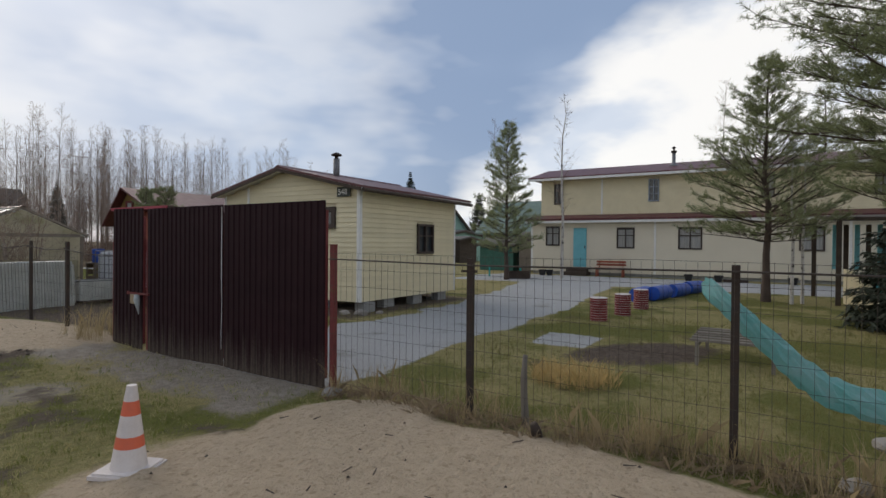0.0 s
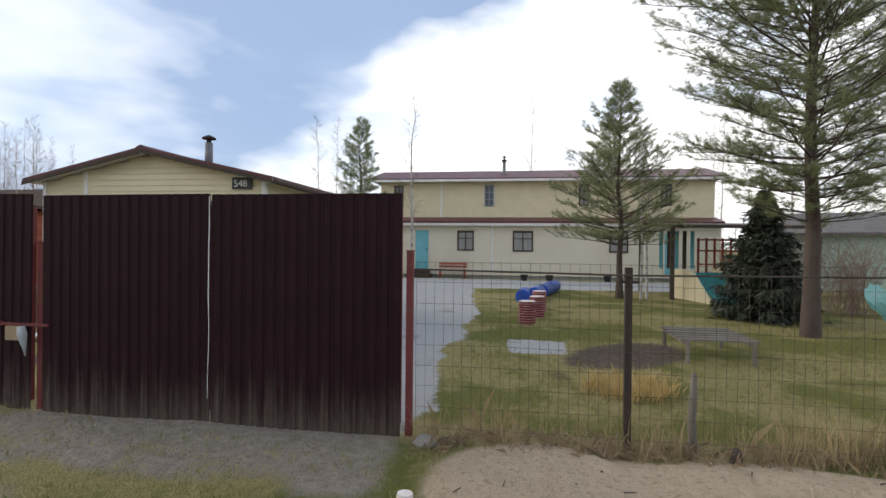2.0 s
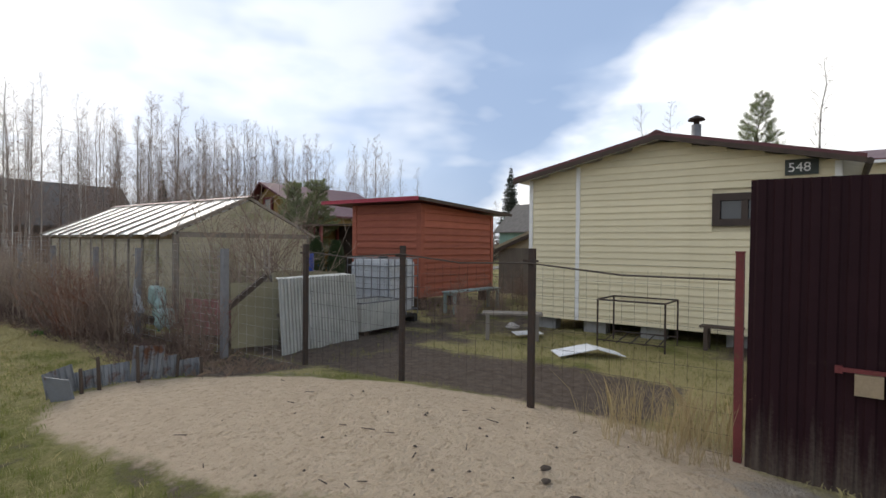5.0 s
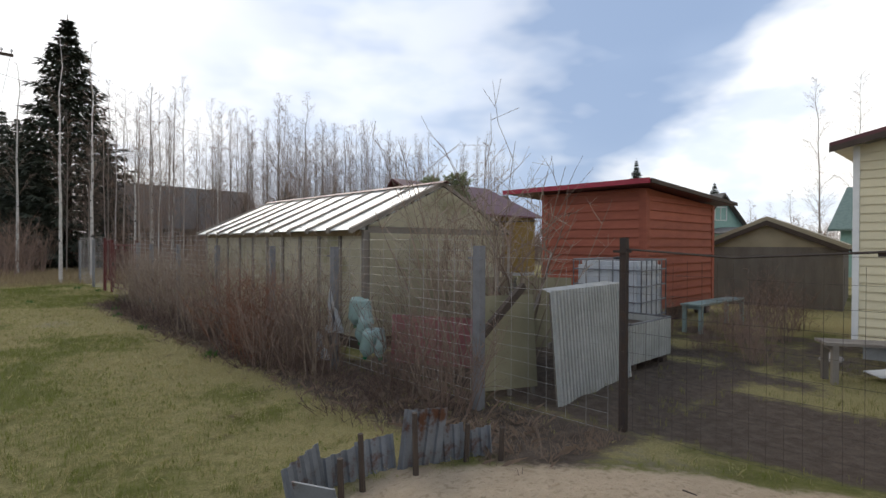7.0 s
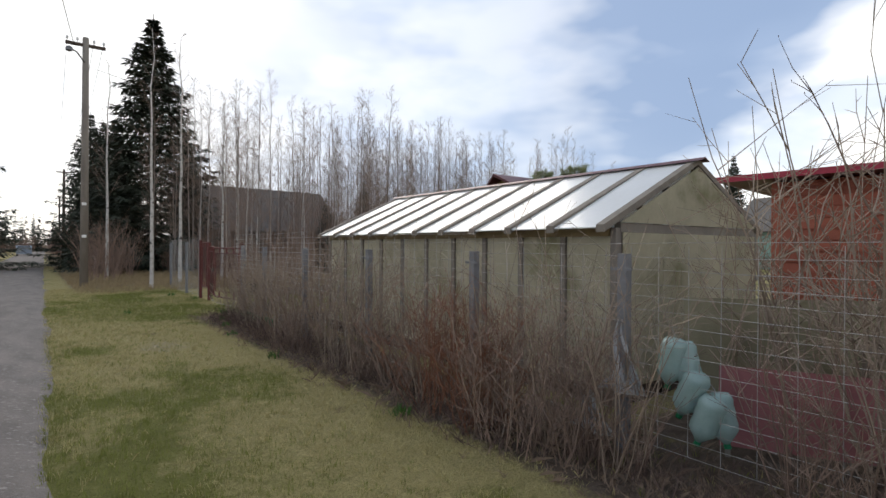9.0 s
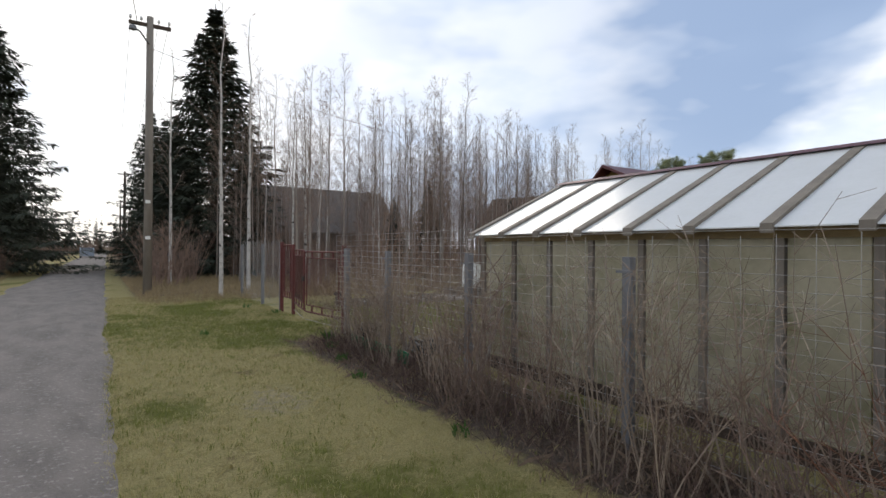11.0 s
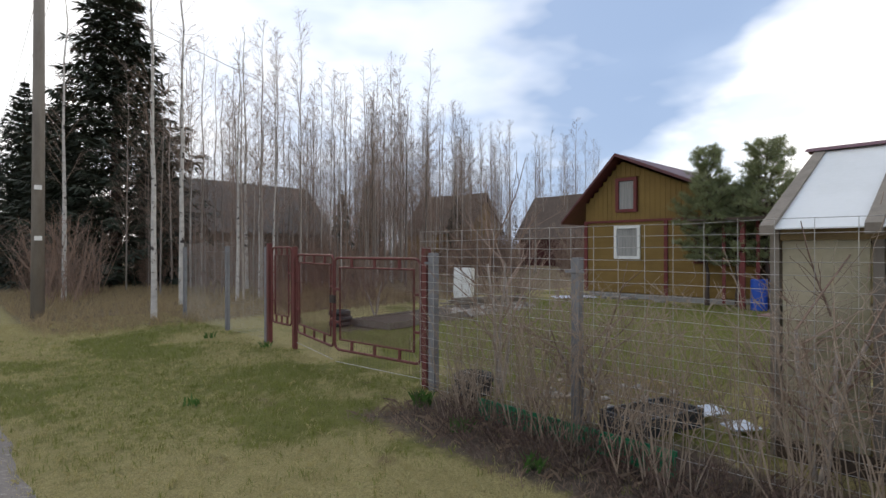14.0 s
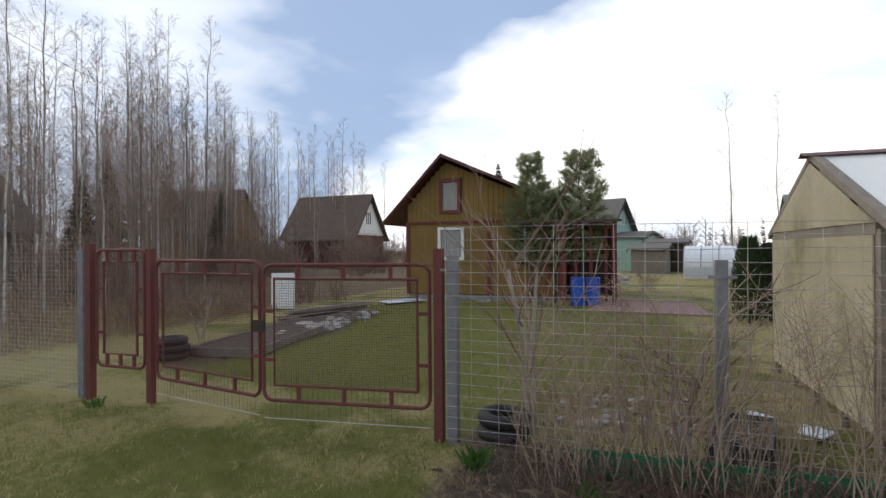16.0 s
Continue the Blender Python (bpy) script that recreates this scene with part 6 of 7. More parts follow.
def long_trough():
    t = thing("trough", "grey-green corrugated trough on the bed", "trough", at(6.2, 14.05))
    for y in (0.0, 0.62):
        part("side", corrugated(1.05, 0.46, 0.07, 0.012, 0.003), SHEET_WHITE, t, m=Matrix.Translation((0, y, 0.08)))
    part("end", Geo().box(0, 0.01, 0.08, 0.012, 0.62, 0.54), SHEET_WHITE, t)
    part("end", Geo().box(1.04, 0.01, 0.08, 1.052, 0.62, 0.54), SHEET_WHITE, t)
    part("soil_fill", Geo().box(0.014, 0.01, 0.1, 1.038, 0.61, 0.46), SOIL, t)
    part("rim", Geo().tube([(0, 0, 0.55), (1.05, 0, 0.55), (1.05, 0.63, 0.55), (0, 0.63, 0.55), (0, 0, 0.55)], 0.014, 6, False), GALV, t)
    for x in (0.08, 0.9):
        part("block", Geo().box(x, 0.02, -0.03, x + 0.1, 0.6, 0.08), WOOD_DARK, t)


long_trough()


def metal_frame(label, x, y, wx, wy, h, mat, turn=0, r=0.014, bars=5):
    f = thing("table_frame", label, "frame", at(x, y, None, turn))
    for a in (0, wx):
        for b in (0, wy):
            part("leg", Geo().tube([(a, b, -0.02), (a, b, h)], r, 6), mat, f)
    part("top_rail", Geo().tube([(0, 0, h), (wx, 0, h), (wx, wy, h), (0, wy, h), (0, 0, h)], r, 6, False), mat, f)
    for k in range(bars):
        b = wy * (k + 0.5) / bars
        part("bar", Geo().tube([(0, b, 0.08), (wx, b + 0.05, 0.13)], r * 0.7, 5), mat, f)
    part("low_rail", Geo().tube([(0, 0, 0.1), (0, wy, 0.1)], r * 0.8, 5), mat, f)
    part("low_rail", Geo().tube([(wx, 0, 0.14), (wx, wy, 0.14)], r * 0.8, 5), mat, f)


metal_frame("rusty steel table frame beside the cabin", 8.0, 9.72, 0.75, 1.0, 0.72, DARK_POST)


def bench(name, label, x, y, wx, wy, h, mat, turn=0, slats=3, back=False, leg=0.03, gap=0.008):
    b = thing(name, label, "bench", at(x, y, None, turn))
    for a in (0.05, wx - 0.05):
        for c in (0.04, wy - 0.04):
            part("leg", Geo().box(a - leg, c - leg, -0.03, a + leg, c + leg, h), mat, b)
        part("bearer", Geo().box(a - 0.02, 0, h - 0.06, a + 0.02, wy, h - 0.001), mat, b)
    for k in range(slats):
        c0, c1 = wy * k / slats + gap, wy * (k + 1) / slats - gap
        part("slat", Geo().box(-0.04, c0, h, wx + 0.04, c1, h + 0.03), mat, b)
    if back:
        for k in range(2):
            part("back_slat", Geo().box(-0.04, wy, h + 0.12 + 0.14 * k, wx + 0.04, wy + 0.025, h + 0.22 + 0.14 * k), mat, b)
        for a in (0.1, wx - 0.1):
            part("back_post", Geo().box(a - 0.02, wy - 0.02, h, a + 0.02, wy, h + 0.38), mat, b)
    return b


bench("bench", "weathered wooden bench frame on the bare bed", 7.3, 12.35, 0.9, 0.35, 0.42, WOOD_GREY, -60, 2)
bench("trestle", "low weathered slatted trestle on the lawn", 7.55, 0.75, 0.95, 1.35, 0.30, WOOD_GREY, -90, 6, leg=0.022, gap=0.07)
bench("bench", "red-brown garden bench against the long house", 26.15, 7.35, 1.35, 0.4, 0.42, RED_WOOD, -90, 3, True)
bench("bench", "turquoise plank bench beside the red shed", 9.5, 14.5, 1.8, 0.35, 0.46, material("turquoise_planks", (0.25, 0.33, 0.31), (0.17, 0.23, 0.22), 0.8), -3, 2)
bench("bench", "turquoise bench beside the drive", 23.0, 11.6, 1.6, 0.4, 0.45, material("bright_turquoise_paint", (0.04, 0.38, 0.36), None, 0.5), -60, 2)
bench("pallet", "dark wooden pallet beside the cabin", 8.62, 9.35, 0.5, 0.25, 0.34, WOOD_DARK, -90, 2)


def flat_sheet(name, label, pts, mat, category="sheet", thick=0.012):
    solid(name, Geo().prism(pts, (0, 0, thick)), mat, label, category)


for pts in ([(6.55, 10.85, 0.03), (7.15, 10.35, 0.13), (7.65, 10.75, 0.12), (7.0, 11.25, 0.03)], [(7.15, 10.33, 0.13), (7.35, 9.85, 0.03), (7.75, 10.2, 0.03), (7.62, 10.7, 0.12)], [(7.6, 12.0, 0.06), (8.2, 11.6, 0.06), (8.4, 11.9, 0.08), (7.8, 12.25, 0.08)]):
    cx, cy = sum(p[0] for p in pts) / 4, sum(p[1] for p in pts) / 4
    pts = [(7.25 + 0.72 * (x - 7.25), 10.6 + 0.72 * (y - 10.6), z * 0.8) for x, y, z in pts] if cy < 11.5 else [(cx + 0.7 * (x - cx), cy + 0.7 * (y - cy), z) for x, y, z in pts]
    flat_sheet("board_sheet", "white plastic sheet lying on the grass", pts, material("white_sheet", (0.72, 0.73, 0.74), None, 0.5, bump=0.02))
for pts in ([(5.05, 23.9, 0.05), (5.35, 23.75, 0.05), (5.45, 23.95, 0.07), (5.1, 24.1, 0.07)], [(4.85, 23.55, 0.06), (5.05, 23.4, 0.06), (5.2, 23.6, 0.06), (4.95, 23.7, 0.06)], [(13.6, 31.3, 0.05), (14.8, 30.6, 0.05), (15.2, 31.2, 0.05), (14.2, 31.9, 0.05)]):
    flat_sheet("board_sheet", "pale blue-white sheet lying in the garden", pts, material("pale_blue_sheet", (0.52, 0.57, 0.66), None, 0.4, bump=0.02))


def scrap_border():
    rng = random.Random(4)
    rust = material("rusty_galvanised_scrap", (0.20, 0.21, 0.225), (0.11, 0.115, 0.12), 0.6, 0.2, scale=5, spots=(0.10, 0.045, 0.025), spot_scale=5, spot_edge=(0.5, 0.62))
    b = thing("scrap_border", "rusty corrugated scrap sheets and stakes stuck in the ground", "border")
    pts = [(1.72, 13.60), (1.98, 13.72), (2.2, 13.70), (2.42, 13.66), (2.66, 13.58), (2.84, 13.50), (3.05, 13.44)]
    for i in range(len(pts) - 1):
        (xa, ya), (xb, yb) = pts[i], pts[i + 1]
        ln, h = math.hypot(xb - xa, yb - ya) + 0.04, (0.30, 0.24, 0.27, 0.46, 0.30, 0.24)[i]
        part("scrap_sheet", corrugated(ln, h + 0.1, 0.07, 0.016, 0.002), rust, b, m=Matrix.Translation((xa, ya, -0.08)) @ Matrix.Rotation(math.atan2(yb - ya, xb - xa), 4, "Z") @ Matrix.Rotation(radians(rng.uniform(-12, 8)), 4, "X") @ Matrix.Rotation(radians(rng.uniform(-8, 8)), 4, "Y"))
    for x, y, h in ((1.95, 13.5, 0.34), (2.12, 13.55, 0.42), (2.45, 13.48, 0.48), (2.8, 13.42, 0.34), (3.0, 13.30, 0.3)):
        part("stake", Geo().tube([(x, y, -0.08), (x + rng.uniform(-0.03, 0.03), y, h)], [0.02, 0.016], 7), WOOD_DARK, b)
    part("scrap_sheet", Geo().prism([(1.70, 13.45, 0.0), (1.84, 13.30, 0.0), (1.76, 13.28, 0.30), (1.62, 13.44, 0.33)], (0.01, 0.01, 0)), rust, b)


scrap_border()


def garden_film():
    g, n = Geo(), 16
    path = [Vector((4.36, 0.27, 1.24)), Vector((4.39, 0.09, 1.06)), Vector((4.4, -0.10, 0.88)), Vector((4.4, -0.28, 0.71)), Vector((4.4, -0.45, 0.57)), Vector((4.42, -0.7, 0.51)), Vector((4.45, -1.1, 0.45)), Vector((4.5, -1.7, 0.4)), Vector((4.5, -2.4, 0.36))]
    rng, prev = random.Random(3), None
    for i in range(len(path) * 4 - 3):
        t = i / 4
        p = path[int(min(t, len(path) - 2))].lerp(path[int(min(t, len(path) - 2)) + 1], t - int(min(t, len(path) - 2)))
        for j in range(n):
            a = TAU * j / n
            r = (0.075 + 0.002 * min(i, 14)) * (1 + 0.16 * math.sin(j * 2.7 + i * 1.3) + rng.uniform(-0.1, 0.1))
            g.v.append((p.x + 0.5 * r * math.cos(a), p.y + 0.7 * r * math.cos(a), p.z + r * math.sin(a)))
        if i:
            k = (i - 1) * n
            g.f += [(k + j, k + (j + 1) % n, k + n + (j + 1) % n, k + n + j) for j in range(n)]
    solid("rolled_film", g, TURQ_FILM, "crumpled turquoise garden film hung along the fence", "film")


garden_film()


def stake(label, x, y, h, dx_, r=0.035, mat=None):
    rng = random.Random(int(x * 100))
    pts = [(x + dx_ * k / 4 + rng.uniform(-0.01, 0.01), y + rng.uniform(-0.01, 0.01), -0.1 + (h + 0.1) * k / 4) for k in range(5)]
    solid("stake", Geo().tube(pts, [r, r, r * 0.9, r * 0.85, r * 0.6], 8), mat or WOOD_GREY, label, "stake", smooth=True)


stake("split grey wooden stake beside the fence", 4.15, 1.63, 0.62, -0.04)
stake("short dark stump at the sand's edge", 3.92, 1.42, 0.16, -0.08, 0.05, WOOD_DARK)


def fence_bottles():
    clear = material("pale_green_bottle", (0.42, 0.55, 0.52), (0.30, 0.44, 0.41), 0.25, bump=0.02, through_light=0.4, spec=0.6)
    for x, y, z, tilt in ((3.86, 16.22, 0.55, 10), (3.92, 16.08, 0.53, -14), (3.88, 16.14, 0.36, 24), (3.85, 16.0, 0.22, 20), (3.95, 15.86, 0.22, -12)):
        b = thing("bottle", "pale green plastic bottle tied upside down to the fence", "bottle", Matrix.Translation((x, y, z)) @ Matrix.Rotation(radians(tilt), 4, "X"), "fence bottles")
        part("body", Geo().lathe([(0.02, 0.0), (0.035, 0.02), (0.085, 0.08), (0.09, 0.12), (0.085, 0.16), (0.09, 0.2), (0.085, 0.24), (0.09, 0.28), (0.07, 0.32), (0.02, 0.33)], 18), clear, b, smooth=True)
        part("cap", Geo().lathe([(0.022, -0.03), (0.022, 0.0)], 12), GREEN_PLASTIC, b)
        part("string", Geo().tube([(0.0, 0, 0.32), (-0.05, 0.01, 0.40)], 0.003, 4), WIRE, b)


fence_bottles()


def torn_film(label, x, y, z, high, wide, seed, mat):
    """A crumpled strip of thin sheeting hung by its top."""
    rng, g, n, k = random.Random(seed), Geo(), 7, 12
    for side in (0.0, 0.004):
        for i in range(k + 1):
            f = i / k
            for j in range(n + 1):
                u = j / n - 0.5
                g.v.append((0.05 * math.sin(u * 9 + f * 5) * (0.4 + f) + side, u * wide * (0.12 + f ** 1.4) + 0.02 * math.sin(f * 7), -f * high + 0.03 * rng.random() * (f > 0.9)))
    w1, base = n + 1, (n + 1) * (k + 1)
    for i in range(k):
        for j in range(n):
            a = i * w1 + j
            g.f += [(a, a + 1, a + w1 + 1, a + w1), (base + a + 1, base + a, base + a + w1, base + a + w1 + 1)]
    solid("torn_sheeting", g, mat, label, "sheeting", Matrix.Translation((x, y, z)), smooth=True)


RAG = material("white_torn_film", (0.62, 0.63, 0.64), (0.45, 0.46, 0.48), 0.45, scale=9, bump=0.1, through_light=0.35)
torn_film("torn white film hung on the fence post", 3.74, 16.5, 0.98, 0.55, 0.34, 31, RAG)
torn_film("torn pale blue film caught in the fence foot", 3.72, 16.75, 0.42, 0.34, 0.42, 33, RAG)
leaning_sheet("screen", "faded red sheet propped behind the fence", 4.25, 16.05, 4.95, 14.75, 0.56, PINK, -4, 0.08, 0.3, True, 0.002)
leaning_sheet("screen", "olive stained sheet propped behind the fence", 4.15, 14.55, 4.75, 14.30, 0.92, TARP, -6, 0.06, 0.4, True, 0.003)
leaning_sheet("screen", "olive stained sheet over the old cold frame", 5.1, 16.75, 6.6, 15.1, 0.95, TARP, -4, 0.1, 0.4, True, 0.003)
leaning_sheet("screen", "olive stained sheet over the old cold frame", 5.0, 14.6, 5.9, 15.3, 1.0, TARP, -8, 0.1, 0.4, True, 0.003)
b = new("beam", Geo().box(0, 0, 0, 0.75, 0.05, 0.07).mesh("beam", WOOD_DARK))
b.matrix_basis = Matrix.Translation((3.95, 14.3, 0.62)) @ Matrix.Rotation(radians(-35), 4, "Y")
tagged(b, "dark loose timber leaning against the fence", "timber")


def sand_debris():
    rng, g = random.Random(12), Geo()
    for i in range(150):
        if i < 80:
            x, y = rng.gauss(2.4, 0.8), rng.gauss(1.5, 0.9)
        else:
            x, y = rng.gauss(3.0, 0.6), rng.gauss(10.6, 1.1)
        if x > 3.95 or x < 0.4:
            continue
        z, s, a = ground_z(x, y), rng.uniform(0.006, 0.02), rng.uniform(0, TAU)
        if rng.random() < 0.3:
            ln = rng.uniform(0.04, 0.12)
            g.tube([(x, y, z + 0.012), (x + ln * math.cos(a), y + ln * math.sin(a), z + 0.02)], [0.005, 0.003], 4)
        else:
            k = len(g.v)
            g.v += [(x + s * math.cos(a + q * 1.26) * rng.uniform(0.6, 1.2), y + s * math.sin(a + q * 1.26) * rng.uniform(0.6, 1.2), z - 0.004) for q in range(5)] + [(x, y, z + s * rng.uniform(0.4, 0.9))]
            g.f += [(k + q, k + (q + 1) % 5, k + 5) for q in range(5)]
    solid("debris", g, WOOD_DARK, "scattered cones, bark bits and twigs on the sand", "debris", kind="stuff")


sand_debris()


def lump(rng, s, squash=0.6):
    bm = bmesh.new()
    bmesh.ops.create_icosphere(bm, subdivisions=2, radius=s)
    for v in bm.verts:
        n = noise.noise(v.co / s * 1.2 + Vector((rng.random() * 50, 0, 0)))
        v.co *= 1 + 0.35 * n
        v.co.z *= squash
    me = bpy.data.meshes.new("stone")
    bm.to_mesh(me)
    bm.free()
    me.materials.append(STONE)
    return me


def stones():
    rng = random.Random(8)
    kinds = [lump(rng, 0.12) for _ in range(4)]
    spots = [(rng.uniform(7.6, 11.8), 30.8 + rng.uniform(-0.35, 0.35), rng.uniform(0.7, 1.6)) for _ in range(46)]
    spots += [(rng.uniform(4.7, 5.8), rng.uniform(24.4, 25.6), rng.uniform(0.25, 0.6)) for _ in range(30)]
    spots += [(rng.uniform(15.2, 15.6), rng.uniform(28.6, 31.6), rng.uniform(0.7, 1.2)) for _ in range(12)]
    spots += [(8.75, 7.4, 1.3), (8.6, 7.75, 1.0), (9.2, 7.25, 0.7), (8.7, 12.6, 1.1), (3.95, 3.66, 0.9), (4.2, -0.6, 0.8), (5.2, -0.9, 0.9)]
    spots += [(rng.uniform(23, 32), 25.5 + rng.uniform(-0.8, 0.8), rng.uniform(0.8, 2.2)) for _ in range(20)]
    for x, y, s in spots:
        ob = new("stone", rng.choice(kinds))
        ob.matrix_basis = Matrix.Translation((x, y, ground_z(x, y) + 0.02)) @ Matrix.Rotation(rng.uniform(0, TAU), 4, "Z") @ Matrix.Diagonal((s, s, s, 1))
        tagged(ob, "rough grey field stone in the garden", "stone", "garden stones")


stones()


def clods():
    rng = random.Random(15)
    kinds = [lump(rng, 0.10, 0.55) for _ in range(3)]
    for me in kinds:
        me.materials.clear()
        me.materials.append(SOIL)
    for i in range(14):
        cx, cy, sx, sy = ((2.85, 8.35, 0.22, 0.25), (2.95, 9.0, 0.2, 0.2), (2.2, 9.1, 0.2, 0.3))[i % 3]
        x, y, s = rng.gauss(cx, sx * 0.7), rng.gauss(cy, sy * 0.7), rng.uniform(0.12, 0.3)
        ob = new("clod", rng.choice(kinds))
        ob.matrix_basis = Matrix.Translation((x, y, ground_z(x, y) + 0.01)) @ Matrix.Rotation(rng.uniform(0, TAU), 4, "Z") @ Matrix.Diagonal((s * 1.6, s * 1.3, s * 0.8, 1))
        tagged(ob, "dark turned clod of earth beside the sand", "clod", "earth clods")


clods()


def planter(x, y, wx, wy, h, turn, mat, label):
    p = thing("planter", label, "planter", at(x, y, None, turn))
    part("side", Geo().box(0, 0, 0, wx, 0.025, h), mat, p)
    part("side", Geo().box(0, wy - 0.025, 0, wx, wy, h), mat, p)
    part("end", Geo().box(0, 0.026, 0, 0.025, wy - 0.026, h), mat, p)
    part("end", Geo().box(wx - 0.025, 0.026, 0, wx, wy - 0.026, h), mat, p)
    part("soil_fill", Geo().box(0.026, 0.026, 0.0, wx - 0.026, wy - 0.026, h * 0.75), SOIL, p)


planter(4.3, 24.45, 0.42, 0.8, 0.16, 180 + 75, material("dark_planter_plastic", (0.05, 0.055, 0.065), None, 0.6), "dark plastic planter filled with soil")
planter(6.4, 30.1, 4.6, 1.1, 0.13, 8, WOOD_GREY, "long raised bed with grey wooden boards")
planter(22.3, 9.2, 1.3, 1.0, 0.3, 20, WOOD_DARK, "dark timber flower bed beside the drive")


def tyre(x, y, z, label):
    g = Geo()
    ring = [(0.23 + 0.075 * math.cos(a), 0.075 + 0.075 * math.sin(a)) for a in [TAU * k / 12 for k in range(13)]]
    k = len(g.v)
    sides = 28
    for r, zz in ring:
        for j in range(sides):
            a = TAU * j / sides
            rr = r * (1.012 if j % 2 and r > 0.27 else 1)
            g.v.append((rr * math.cos(a), rr * math.sin(a), zz))
    for i in range(12):
        for j in range(sides):
            a, b2 = i * sides + j, i * sides + (j + 1) % sides
            g.f.append((a, b2, b2 + sides, a + sides))
    solid("tyre", g, BLACK, label, "tyre", at(x, y, ground_z(x, y) + z) @ Matrix.Scale(0.72, 4), "old tyres", smooth=True)


for x, y, z in ((4.3, 25.95, 0), (4.32, 25.95, 0.108), (6.0, 31.2, 0), (6.02, 31.18, 0.108), (6.0, 31.21, 0.216)):
    tyre(x, y, z, "worn black tyre in a low stack")


def edging():
    f = thing("plastic_edging", "green plastic lattice edging along the bed", "edging")
    y = 23.55
    while y < 25.2:
        part("lattice_panel", Geo().box(3.73, y, 0.0, 3.745, y + 0.29, 0.04).box(3.73, y, 0.155, 3.745, y + 0.29, 0.19), GREEN_PLASTIC, f)
        for k in range(7):
            part("lattice_bar", Geo().box(3.73, y + 0.012 + 0.042 * k, 0.04, 3.745, y + 0.030 + 0.042 * k, 0.155), GREEN_PLASTIC, f)
        y += 0.3


edging()


def shoots(x, y, n, h, seed):
    rng, g = random.Random(seed), Geo()
    for i in range(n):
        a, d = rng.uniform(0, TAU), 0.09 * math.sqrt(rng.random())
        p = Vector((d * math.cos(a), d * math.sin(a), -0.01))
        b, hh = rng.uniform(0, TAU), h * rng.uniform(0.6, 1.1)
        o = Vector((math.cos(b), math.sin(b), 0))
        s = o.cross(Vector((0, 0, 1))) * 0.009
        q, e = p + o * hh * 0.2 + Vector((0, 0, hh * 0.6)), p + o * hh * 0.55 + Vector((0, 0, hh))
        k = len(g.v)
        g.v += [tuple(p - s), tuple(p + s), tuple(q + s), tuple(e), tuple(q - s)]
        g.f.append((k, k + 1, k + 2, k + 3, k + 4))
    solid("bulb_plant", g, material("fresh_green_leaf", (0.07, 0.155, 0.03), (0.045, 0.10, 0.02), 0.5, bump=0, through_light=0.25), "fresh green bulb shoots at the hedge foot", "plant", at(x, y), "bulb shoots")


for i, (x, y, n, h) in enumerate(((3.62, 26.0, 46, 0.17), (3.35, 25.2, 30, 0.13), (3.15, 24.3, 24, 0.12), (3.0, 23.4, 22, 0.1), (2.95, 18.2, 20, 0.1), (2.9, 21.2, 18, 0.1), (2.0, 27.6, 14, 0.1), (3.9, 30.0, 16, 0.12), (3.6, 31.6, 20, 0.12))):
    shoots(x, y, n, h, 50 + i)

# ---- poles and wires ----


def utility_pole(x, y, h, label, main=True):
    p = thing("utility_pole", label, "pole")
    part("shaft", Geo().tube([(x, y, -0.3), (x + 0.03, y, h * 0.5), (x + 0.05, y, h)], [0.135, 0.12, 0.10], 12), WOOD_GREY if main else WOOD_DARK, p, smooth=True)
    part("crossarm", Geo().box(x - 0.55, y - 0.05, h - 0.32, x + 0.65, y + 0.05, h - 0.22), WOOD_DARK, p)
    for dx_ in (-0.5, -0.2, 0.3, 0.6):
        part("insulator", Geo().lathe([(0.012, 0), (0.012, 0.08), (0.045, 0.09), (0.04, 0.17), (0.015, 0.19)], 10, (x + dx_, y, h - 0.22)), WHITE, p)
    if main:
        for z in (1.75, 2.9):
            part("plate", Geo().box(x - 0.07, y - 0.16, z, x + 0.07, y - 0.135, z + 0.10), WHITE, p, "small white plate")
        part("bracket", Geo().tube([(x, y - 0.1, h - 0.9), (x - 0.25, y - 0.5, h - 0.7), (x - 0.45, y - 0.9, h - 0.75)], 0.025, 6), DARK_POST, p)
        part("lamp_head", Geo().lathe([(0.03, 0.1), (0.10, 0.05), (0.11, -0.05), (0.02, -0.09)], 12, (x - 0.48, y - 0.95, h - 0.78)), GALV, p)


utility_pole(1.80, 37.2, 8.9, "tall grey wooden utility pole with crossarm on the verge")
utility_pole(2.6, 76.0, 8.6, "distant wooden utility pole beside the lane", False)
utility_pole(3.4, 112.0, 8.6, "distant wooden utility pole beside the lane", False)


def cable(a, b, sag, r=0.008):
    a, b = Vector(a), Vector(b)
    pts = [a.lerp(b, k / 14) - Vector((0, 0, sag * 4 * (k / 14) * (1 - k / 14))) for k in range(15)]
    solid("cable", Geo().tube(pts, r, 4), WIRE_DARK, "thin dark overhead cable", "cable", group="overhead cables")


for dx_ in (-0.5, 0.3, 0.6):
    cable((1.8 + dx_, 37.2, 8.85), (2.6 + dx_, 76, 8.55), 0.6)
cable((1.5, 37.2, 8.6), (-2.5, 2.0, 9.5), 0.5, 0.012)
cable((1.9, 37.2, 7.9), (22.0, 46.0, 8.2), 0.6)

# ---- houses and sheds further off ----


